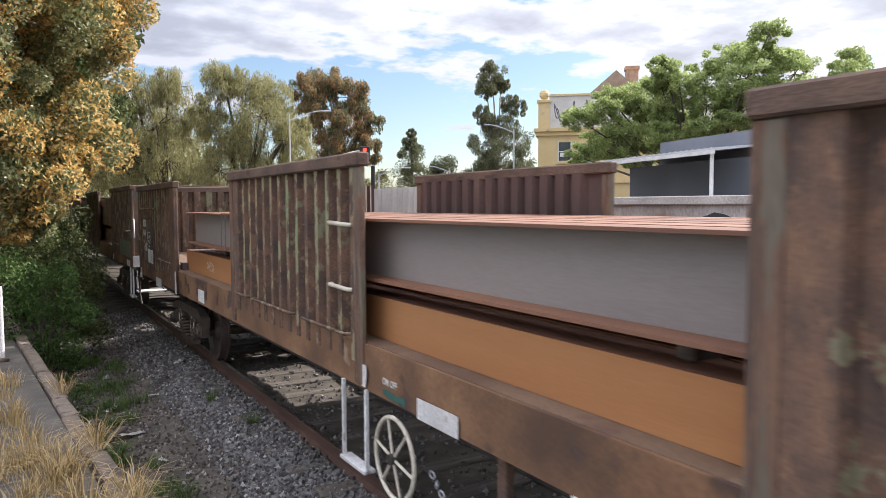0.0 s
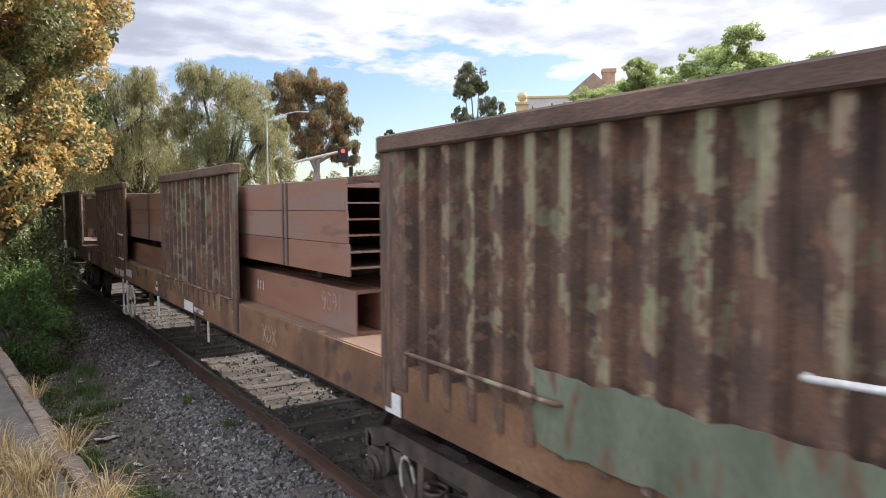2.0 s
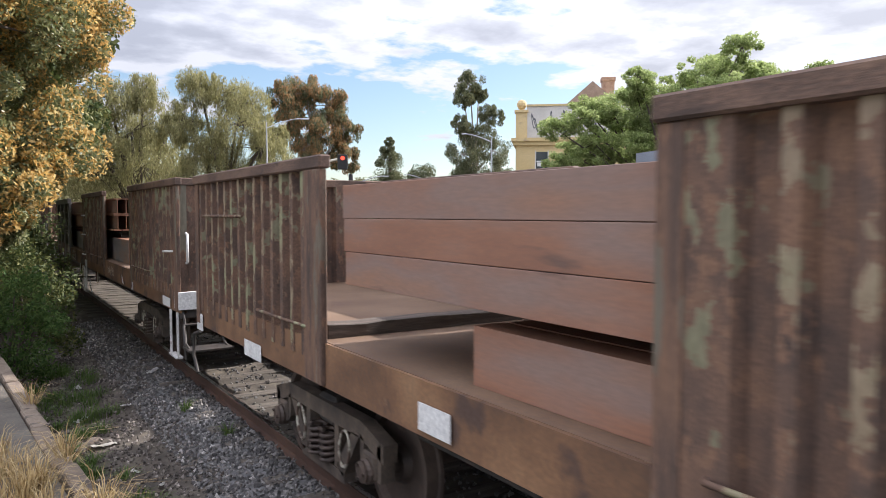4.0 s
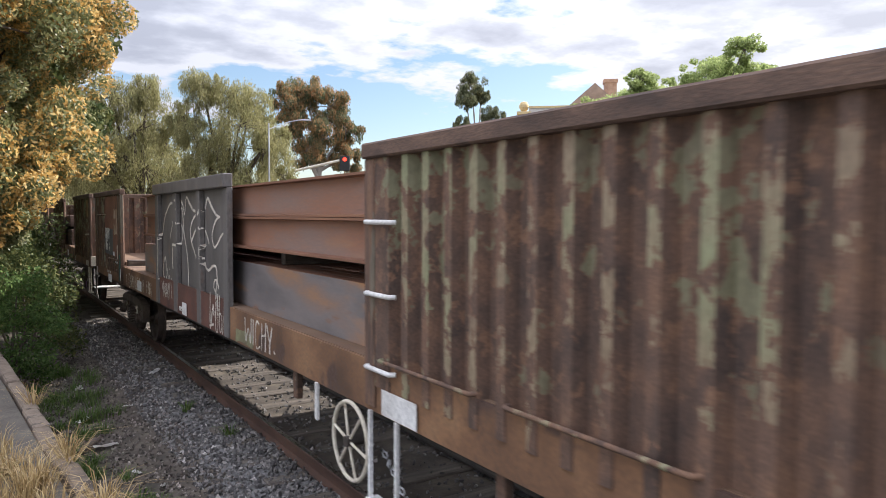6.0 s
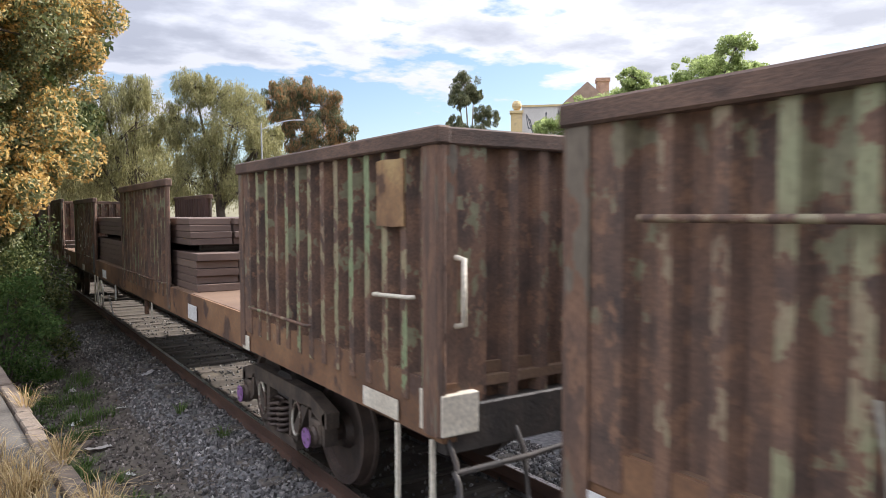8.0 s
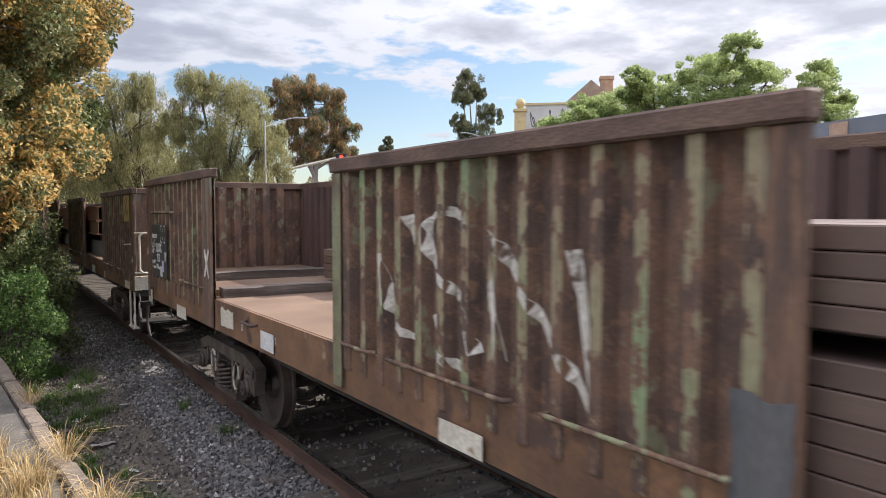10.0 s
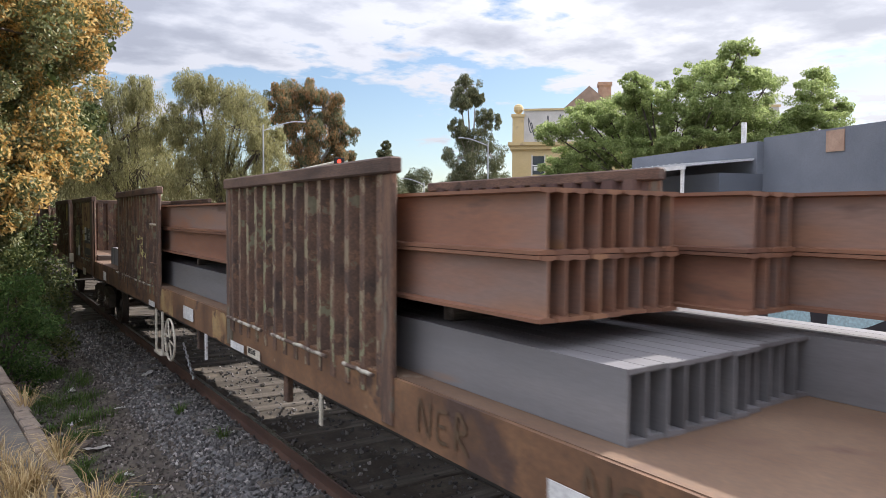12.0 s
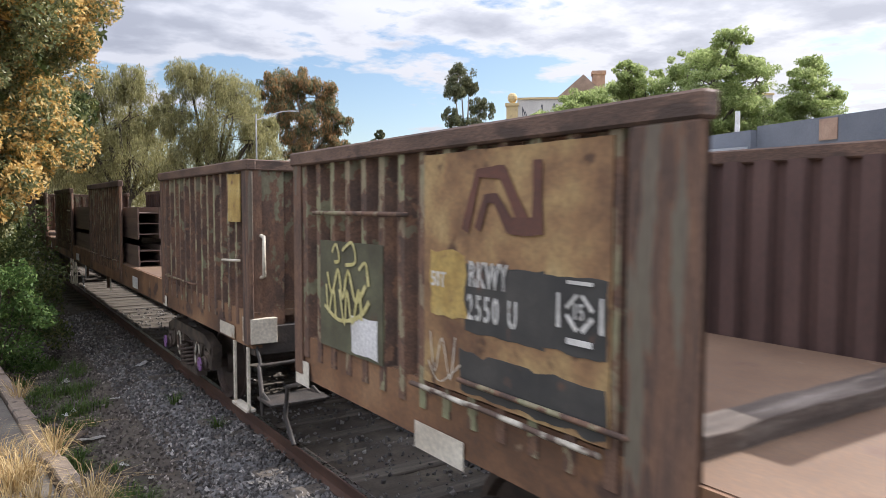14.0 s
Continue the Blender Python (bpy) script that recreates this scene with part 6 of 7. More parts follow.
def leaves_mesh(name, clumps, per, size, mat, seed, droop=0.0, slim=0.45, flat=1.0, shell=0.0):
    """Many small leaves round the clump centres; clumps: (x, y, z, radius)."""
    g = np.random.default_rng(seed)
    n = len(clumps) * per
    c = np.repeat(np.array([k[:3] for k in clumps]), per, axis=0)
    r = np.repeat(np.array([k[3] for k in clumps]), per)
    d = g.normal(0, 1, (n, 3))
    d /= np.linalg.norm(d, axis=1)[:, None]
    rad = g.random(n) ** (1 / 3) if not shell else 1 - shell * g.random(n) ** 2
    p = c + d * (rad * r)[:, None] * np.array((1, 1, flat))
    if droop:
        p[:, 2] -= droop * r * g.random(n) ** 2
    a = g.normal(0, 1, (n, 3)) + d * 0.6
    if droop:
        a = a * 0.35 + np.array((0, 0, -1.0))
    a /= np.linalg.norm(a, axis=1)[:, None]
    b = np.cross(a, g.normal(0, 1, (n, 3)))
    b /= np.linalg.norm(b, axis=1)[:, None]
    s = size * g.uniform(0.6, 1.3, n)[:, None]
    v = np.stack([p - a * s * 0.5, p + b * s * slim * 0.5, p + a * s * 0.5, p - b * s * slim * 0.5], axis=1).reshape(-1, 3)
    me = bpy.data.meshes.new(name)
    me.vertices.add(4 * n)
    me.vertices.foreach_set("co", v.ravel())
    me.loops.add(4 * n)
    me.loops.foreach_set("vertex_index", np.arange(4 * n, dtype=np.int32))
    me.polygons.add(n)
    me.polygons.foreach_set("loop_start", np.arange(0, 4 * n, 4, dtype=np.int32))
    me.update(calc_edges=True)
    me.materials.append(mat)
    return me


def tree(name, label, base, trunk_top, r0, blobs, per, size, mat, bark, seed, droop=0.0, slim=0.45, n_clump=12, clump_r=0.35, extra=None, flat=1.0):
    """blobs: (x, y, z, rx, rz) ellipsoids relative to the base that the clumps fill."""
    g = random.Random(seed)
    t = tagged(new(name), label, "tree")
    t.location = base
    bm = bmesh.new()
    limb(bm, (0, 0, -0.3), trunk_top, r0, r0 * 0.6, 10)
    clumps, young = [], []
    for (x, y, z, rx, rz) in blobs:
        limb(bm, Vector(trunk_top) * g.uniform(0.7, 1.0), (x, y, z), r0 * 0.45, r0 * 0.1)
        for k in range(n_clump):
            while True:
                d = Vector((g.uniform(-1, 1), g.uniform(-1, 1), g.uniform(-1, 1)))
                if 0.25 < d.length < 1:
                    break
            q = (x + d.x * rx, y + d.y * rx, z + d.z * rz)
            if k % 3 == 0:
                limb(bm, (x, y, z), q, r0 * 0.12, r0 * 0.03, 5)
            clumps.append((*q, clump_r * rx * g.uniform(0.7, 1.3)))
            if extra and g.random() < extra[1]:
                young.append((q[0], q[1], q[2], clump_r * rx * g.uniform(0.8, 1.3)))
    part("trunk", bm, bark, t, "branching trunk and limbs")
    place("crown", leaves_mesh("crown", clumps, per, size, mat, seed, droop, slim, flat), t, None, "crown of many small leaves")
    if young:
        place("young_leaves", leaves_mesh("young_leaves", young, int(per * 0.8), size, extra[0], seed + 1, droop, slim, flat, 0.35), t, None, "golden young leaves")
    return t


# lit copy of the evergreen leaves: sun and pale glints are in the colour
L_SUNNY = leaf_material("glossy leaves with sun glints in the colour", (0.11, 0.135, 0.055), (0.20, 0.22, 0.09), (0.42, 0.39, 0.19), 0.38, 0.42, 0.6)
# shaded copy: the dark under the trees is put into the leaf colour
L_SHADE = leaf_material("dark glossy leaves with shade in the colour", (0.045, 0.066, 0.022), (0.088, 0.112, 0.036), (0.19, 0.187, 0.064), 0.28)
L_GOLD = leaf_material("golden young leaves", (0.44, 0.27, 0.085), (0.68, 0.45, 0.15), (0.78, 0.62, 0.30), 0.45)
L_PEPPER = leaf_material("grey-green feathery leaves", (0.19, 0.18, 0.082), (0.31, 0.295, 0.135), (0.45, 0.41, 0.20), 0.45)
L_GUM = leaf_material("dull gum leaves", (0.085, 0.10, 0.05), (0.145, 0.16, 0.085), (0.25, 0.235, 0.13), 0.4)
L_BROWN = leaf_material("brown-tinged gum leaves", (0.30, 0.17, 0.075), (0.46, 0.26, 0.115), (0.34, 0.25, 0.13), 0.45)
L_GREEN = leaf_material("fresh green leaves", (0.20, 0.255, 0.09), (0.325, 0.39, 0.15), (0.48, 0.54, 0.24), 0.6)
# bush colour raised to look sunlit
L_BUSH = leaf_material("bush leaves", (0.05, 0.10, 0.026), (0.095, 0.16, 0.045), (0.18, 0.26, 0.075), 0.38)

blobs = [(g_x, g_y, g_z, rr, rz) for g_x, g_y, g_z, rr, rz in ((1.35, 0.3, 3.2, 1.0, 1.0), (0.9, -0.6, 4.6, 1.2, 1.2), (1.75, 0.6, 4.9, 0.95, 1.0), (1.2, 0.2, 6.2, 1.2, 1.2), (1.9, 0.8, 6.6, 0.9, 0.9), (0.2, 0.0, 3.0, 1.1, 0.9), (-0.4, -0.4, 4.8, 1.5, 1.4), (0.0, 0.2, 6.6, 1.6, 1.4), (1.0, 0.6, 7.6, 1.4, 1.0), (-1.0, 0.5, 3.4, 1.3, 1.2), (1.0, -0.3, 2.6, 0.75, 0.6), (0.75, 0.0, 1.95, 0.55, 0.4), (0.95, 0.5, 2.2, 0.6, 0.4), (0.3, -0.2, 2.1, 0.6, 0.4))]
tree("overhanging_tree", "broad evergreen tree with golden young leaves over the platform edge", (-0.75, 12.2, 0.4), (0.2, 0, 2.6), 0.22, blobs, 480, 0.078, L_SUNNY, BARK, 21, n_clump=26, clump_r=0.32, extra=(L_GOLD, 0.56))
tree("dark_tree", "dark leafy tree standing in deep shade", (-3.2, 24, -0.4), (0.3, 0, 3), 0.3, [(1.2, 0, 3.0, 2.2, 1.8), (2.4, 1.0, 4.6, 1.8, 1.6), (0, 0, 5.8, 2.6, 2.0), (-1.5, 0, 4, 2.4, 2.2), (2.2, -2, 2.2, 1.5, 1.5)], 150, 0.22, L_SHADE, BARK, 23, n_clump=22)
tree("dark_tree", "dark leafy tree standing in deep shade", (-2.6, 36, -0.4), (0.3, 0, 3), 0.3, [(1.5, 0, 3.0, 2.4, 2.0), (2.8, 1.0, 5.2, 2.4, 2.0), (0, 0, 6.8, 3.0, 2.4), (-1.5, 0, 4, 2.4, 2.2)], 140, 0.28, L_SHADE, BARK, 24, n_clump=22)
tree("dark_tree", "low dark tree leaning over the shaded track", (-1.6, 19.5, -0.4), (0.3, 0, 2.4), 0.25, [(1.4, 0, 1.2, 1.3, 1.1), (1.6, 0.6, 2.6, 1.3, 1.2), (0, 0, 3.6, 1.8, 1.5), (2.0, 1.2, 4.6, 1.6, 0.9)], 130, 0.18, L_SHADE, BARK, 61, n_clump=36, clump_r=0.3)
tree("dark_tree", "dark tree reaching over the track in shade", (-1.2, 29.0, -0.4), (0.3, 0, 3.6), 0.3, [(1.4, 0, 1.4, 1.5, 1.4), (1.4, 0.6, 3.4, 1.6, 1.4), (2.8, 0, 5.6, 1.8, 1.0), (3.8, 1.0, 6.4, 1.4, 0.9), (0, 0, 5.6, 2.2, 1.6)], 130, 0.26, L_SHADE, BARK, 62, n_clump=36, clump_r=0.3)
tree("dark_tree", "dark tree closing the view along the line", (1.0, 58.0, -0.4), (0.3, 0, 3.6), 0.3, [(-2, 0, 2.5, 2.5, 2.2), (1.5, 2, 3.0, 2.5, 2.4), (0, 0, 6.6, 3.2, 2.4), (4.5, 3, 5.6, 3.0, 2.4)], 120, 0.26, L_SHADE, BARK, 63, n_clump=36, clump_r=0.3)
tree("pepper_tree", "wide drooping pepper tree with grey-green feathery foliage", (6.6, 39.4, -0.4), (0.3, 0, 3.6), 0.35, [(-1.0, 0, 8.7, 1.2, 1.0), (0.6, 0, 9.0, 1.1, 1.0), (1.8, 0, 7.2, 1.0, 1.3), (-2.0, 0, 7.0, 1.2, 1.3), (0, 0, 7.0, 1.5, 1.2), (0.4, -0.5, 5.2, 2.0, 1.4), (-1.8, 0, 4.8, 1.6, 1.4), (2.2, 0, 4.8, 1.2, 1.4)], 210, 0.15, L_PEPPER, BARK, 25, droop=2.0, slim=0.24, n_clump=40, clump_r=0.24)
tree("pepper_tree", "broad rounded pepper tree with drooping sunlit foliage", (10.4, 35.0, -0.4), (-0.4, 0, 3.8), 0.30, [(-1.5, 0, 8.9, 1.0, 0.9), (-0.2, 0, 8.7, 1.2, 0.9), (1.0, 0, 8.3, 1.1, 1.0), (2.0, 0, 6.8, 0.9, 1.2), (-2.2, 0, 7.2, 0.9, 1.2), (0.1, -0.6, 7.1, 1.5, 1.0), (-1.1, -0.8, 6.0, 1.1, 0.9), (1.2, -0.8, 6.0, 1.1, 1.0), (-1.8, 0, 4.5, 1.3, 1.2), (2.3, 0, 4.9, 1.0, 1.4), (0.7, -0.8, 4.3, 1.4, 1.1), (-0.4, 0.8, 5.0, 1.6, 1.2)], 190, 0.135, L_PEPPER, BARK, 26, droop=2.0, slim=0.24, n_clump=40, clump_r=0.24)
tree("pepper_tree", "drooping pepper tree farther down the line", (7.4, 50, -0.4), (0.3, 0, 2.4), 0.35, [(-1.8, 0, 6.0, 2.0, 2.0), (1.5, 0, 7.0, 2.4, 2.0), (0, 0, 3.8, 2.8, 2.0)], 400, 0.24, L_PEPPER, BARK, 27, droop=1.2, slim=0.3, n_clump=20)
tree("gum_tree", "tall gum tree with a brown-tinged crown", (25.2, 60, -0.4), (0.4, 0, 8.0), 0.4, [(-2.4, 0, 13.2, 1.7, 1.3), (-0.6, 0, 13.9, 1.8, 1.2), (1.4, 0, 12.6, 1.9, 1.5), (3.0, 0, 10.6, 1.5, 1.8), (-2.2, 0, 11.2, 1.6, 1.4), (0.6, 0, 10.4, 2.2, 1.6), (2.9, 0, 8.0, 1.4, 1.4), (-0.8, 0, 8.4, 1.6, 1.2)], 190, 0.21, L_GUM, PALE_BARK, 28, droop=0.6, slim=0.35, n_clump=28, clump_r=0.26, extra=(L_BROWN, 0.8))
tree("gum_tree", "tall slender gum tree with open dark clumps", (46.5, 65, -0.4), (0.2, 0, 9.0), 0.35, [(-0.6, 0, 17.4, 1.5, 1.2), (-1.4, 0, 15.6, 1.3, 1.0), (0.6, 0, 16.2, 1.0, 0.8), (2.1, 0, 13.8, 1.5, 1.4), (-1.8, 0, 12.6, 1.2, 1.2), (0.6, 0, 11.4, 2.0, 1.3), (-1.6, 0, 9.4, 2.0, 1.5), (2.8, 0, 10.0, 2.0, 1.6), (0.4, 0, 7.2, 2.6, 1.7), (3.4, 0, 6.8, 2.0, 1.6), (-2.0, 0, 6.4, 1.8, 1.5)], 170, 0.21, L_GUM, PALE_BARK, 29, droop=0.6, slim=0.35, n_clump=34, clump_r=0.27)
tree("dark_tree", "rounded dark tree behind the street", (40, 66, -0.4), (0, 0, 2.6), 0.3, [(-2, 0, 5.4, 2.0, 1.6), (0.5, 0, 6.6, 2.2, 1.8), (2.4, 0, 5.2, 1.8, 1.6), (0, 0, 3.6, 2.6, 1.5)], 220, 0.26, L_GUM, BARK, 30, n_clump=14)
tree("street_tree", "small pale green tree behind the street", (29, 62, -0.4), (0, 0, 2.0), 0.2, [(-2.0, 0, 4.6, 1.8, 1.4), (0.8, 0, 4.8, 1.8, 1.4)], 180, 0.25, L_PEPPER, BARK, 31, n_clump=12)
tree("conifer", "small dark conifer with an upright crown", (33.8, 61.5, -0.4), (0, 0, 7.0), 0.2, [(0, 0, 9.7, 0.5, 0.9), (0, 0, 8.5, 1.0, 1.1), (0.1, 0, 7.2, 1.5, 1.2), (0.2, 0, 5.6, 1.9, 1.3), (-0.1, 0, 4.0, 2.1, 1.3)], 260, 0.22, L_GUM, BARK, 32, slim=0.3, n_clump=14, clump_r=0.34)


def fan_blobs(seed, d, mid, az_top, el_low, step, r, skip):
    """Blobs filling a crown seen at distance d round bearing mid; az_top: (bearing, top elevation) of its outline."""
    g = random.Random(seed)
    side_x, side_y = math.cos(radians(mid)), -math.sin(radians(mid))
    out = []
    az = az_top[0][0]
    while az <= az_top[-1][0]:
        for (a, ea), (b, eb) in zip(az_top, az_top[1:]):
            if a <= az <= b:
                top = ea + (eb - ea) * (az - a) / (b - a)
        el = el_low + g.uniform(0, 0.8)
        while el < top - 0.5:
            if g.random() > skip:
                s = d * math.tan(radians(az + g.uniform(-0.4, 0.4) - mid))
                back = g.uniform(-2.4, 2.4)
                k = r * g.uniform(0.8, 1.25)
                out.append((side_x * s - side_y * back, side_y * s + side_x * back, 2.8 + d * math.tan(radians(el)), k, k * 0.62))
            el += step * g.uniform(0.75, 1.2)
        az += step * 0.95
    return out


crown = fan_blobs(4, 39.4, 50.6, ((42.6, 7.0), (44.0, 8.9), (47.0, 10.3), (50.0, 11.9), (53.0, 13.0), (55.0, 12.9), (57.0, 11.0), (58.4, 8.2)), 3.4, 1.5, 1.05, 0.06)
tree("plane_tree", "broad fresh green tree in front of the ochre building", (30.5, 25.0, -0.4), (0.2, 0, 3.6), 0.24, crown, 150, 0.135, L_GREEN, BARK, 33, slim=0.5, n_clump=24, clump_r=0.30, flat=0.7)
crown = fan_blobs(6, 42.3, 60.4, ((59.0, 9.0), (60.4, 10.3), (61.6, 10.6), (62.6, 9.2)), 3.6, 1.5, 1.0, 0.06)
tree("plane_tree", "fresh green tree with a narrow crown", (36.8, 20.9, -0.4), (0, 0, 3.6), 0.17, crown, 150, 0.135, L_GREEN, BARK, 34, slim=0.5, n_clump=22, clump_r=0.30, flat=0.7)
# unseen trees behind the overhanging one, added to block sky light
tree("dark_tree", "tall dark tree added behind the golden one to block sky light", (-4.2, 20.0, -0.4), (0.3, 0, 4.6), 0.35, [(0.6, 0, 6.0, 2.4, 2.0), (1.8, 0, 8.2, 2.2, 1.8), (-0.6, 0.6, 10.0, 2.6, 1.8), (-1.4, 0, 6.6, 2.2, 2.0), (3.6, 0, 7.4, 2.0, 1.2), (5.4, 1, 7.8, 2.0, 1.0)], 110, 0.3, L_SHADE, BARK, 71, n_clump=26)
tree("dark_tree", "tall dark tree added behind the golden one to block sky light", (-4.6, 31.0, -0.4), (0.3, 0, 4.6), 0.35, [(1.6, 0, 6.0, 2.6, 2.0), (2.8, 0, 8.6, 2.4, 1.8), (0.6, 0.6, 10.6, 2.8, 1.8), (-1.4, 0, 6.6, 2.2, 2.0), (4.6, 0, 8.4, 2.0, 1.2), (5.8, -1, 8.8, 1.6, 1.0)], 110, 0.32, L_SHADE, BARK, 72, n_clump=26)


# mostly hidden crowns over the line, placed to keep sky light off the track
tree("dark_tree", "dark tree arching over the line", (-2.2, 27.0, -0.4), (0.5, 0, 4.0), 0.3, [(3.0, 0, 6.4, 1.7, 1.0), (3.9, 2.0, 7.2, 1.4, 1.0), (3.4, -2.4, 6.8, 1.3, 0.9), (1.4, 0, 6.2, 1.9, 1.4)], 120, 0.27, L_SHADE, BARK, 73, n_clump=34, clump_r=0.3)
tree("dark_tree", "dark tree arching over the line", (-2.0, 39.0, -0.4), (0.5, 0, 4.0), 0.3, [(3.4, 0, 6.4, 2.0, 1.2), (4.4, 1.0, 7.2, 1.8, 1.2), (1.6, 0, 6.4, 2.2, 1.6), (3.8, -3, 6.6, 1.7, 1.0)], 120, 0.3, L_SHADE, BARK, 74, n_clump=34, clump_r=0.3)


# hidden crown added to cut the sky light on the ballast below
tree("dark_tree", "dark tree added over the platform edge to block sky light", (-2.6, 15.5, -0.4), (0.5, 0, 4.2), 0.3, [(2.6, 0, 7.0, 1.3, 0.9), (3.0, 2.0, 8.0, 1.3, 0.9), (2.0, -1.0, 7.0, 1.4, 1.0), (3.0, 4.2, 7.2, 1.3, 0.9), (1.6, 2.5, 5.8, 1.6, 1.0)], 90, 0.14, L_SHADE, BARK, 75, n_clump=34, clump_r=0.3)


# row added out of view to block light from the left
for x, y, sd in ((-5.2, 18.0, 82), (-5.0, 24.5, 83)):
    tree("dark_tree", "dense dark tree added out of view to block light from the left", (x, y, -0.4), (0.2, 0, 3.0), 0.28, [(0.4, 0, 2.4, 1.8, 1.6), (-0.4, 1.5, 4.2, 2.0, 1.8), (0.5, -1.4, 5.0, 2.0, 1.8), (0.2, 0.4, 7.2, 2.2, 1.8), (0.8, -0.6, 9.4, 2.0, 1.6)], 90, 0.3, L_SHADE, BARK, sd, n_clump=26)
# hidden canopy added to darken the track beneath it
tree("dark_tree", "dense dark tree added high over the track to block sky light", (-2.4, 21.5, -0.4), (0.6, 0, 5.0), 0.3, [(2.4, -2.5, 7.6, 1.6, 0.9), (3.2, -0.5, 7.8, 1.7, 1.0), (3.9, 2.0, 8.4, 1.7, 1.0), (2.2, 1.0, 9.2, 1.9, 1.0), (4.4, 4.5, 8.6, 1.7, 1.0), (1.0, -1.0, 7.4, 1.8, 1.2)], 110, 0.28, L_SHADE, BARK, 84, n_clump=28)


def bush(name, label, base, blobs, per, size, mat, seed):
    t = tagged(new(name), label, "bush")
    t.location = base
    bm = bmesh.new()
    g = random.Random(seed)
    clumps = []
    for x, y, z, r in blobs:
        limb(bm, (0, 0, -0.1), (x, y, z), 0.03, 0.008, 5)
        clumps += [(x + g.uniform(-r, r), y + g.uniform(-r, r), z + g.uniform(-r, r), r * 0.5) for _ in range(9)]
    part("stems", bm, BARK, t, "thin woody stems")
    place("foliage", leaves_mesh("foliage", clumps, per, size, mat, seed), t, None, "dense small leaves")
    return t


bush("bush", "leafy green bush beside the platform", (0.25, 12.6, -0.35), [(0.15, 0, 1.5, 0.4), (0.3, 0, 1.2, 0.4), (-0.3, 0, 1.6, 0.5), (0.35, 0.2, 0.8, 0.4), (-0.3, -0.3, 1.0, 0.5), (-0.9, 0, 1.4, 0.5), (0.4, 0.3, 0.3, 0.35)], 150, 0.065, L_BUSH, 41)
bush("bush", "leafy dark green bush beside the platform", (0.5, 14.4, -0.35), [(0.1, 0, 1.9, 0.5), (0.45, 0, 1.4, 0.5), (-0.3, 0, 2.1, 0.6), (0.35, 0.2, 0.8, 0.5), (-0.5, 0, 1.4, 0.6)], 150, 0.08, L_SHADE, 44)
bush("bush", "dark bush in the shade by the track", (0.6, 17.0, -0.35), [(0.2, 0, 0.8, 0.5), (0.5, 0, 1.4, 0.5), (-0.3, 0, 1.6, 0.6), (0.2, 0, 2.1, 0.5)], 110, 0.08, L_SHADE, 42)
bush("bush", "dark bush in the shade by the track", (0.5, 21.0, -0.35), [(0.2, 0, 0.8, 0.6), (0.5, 0, 1.5, 0.6), (-0.3, 0, 2.0, 0.7)], 110, 0.1, L_SHADE, 43)


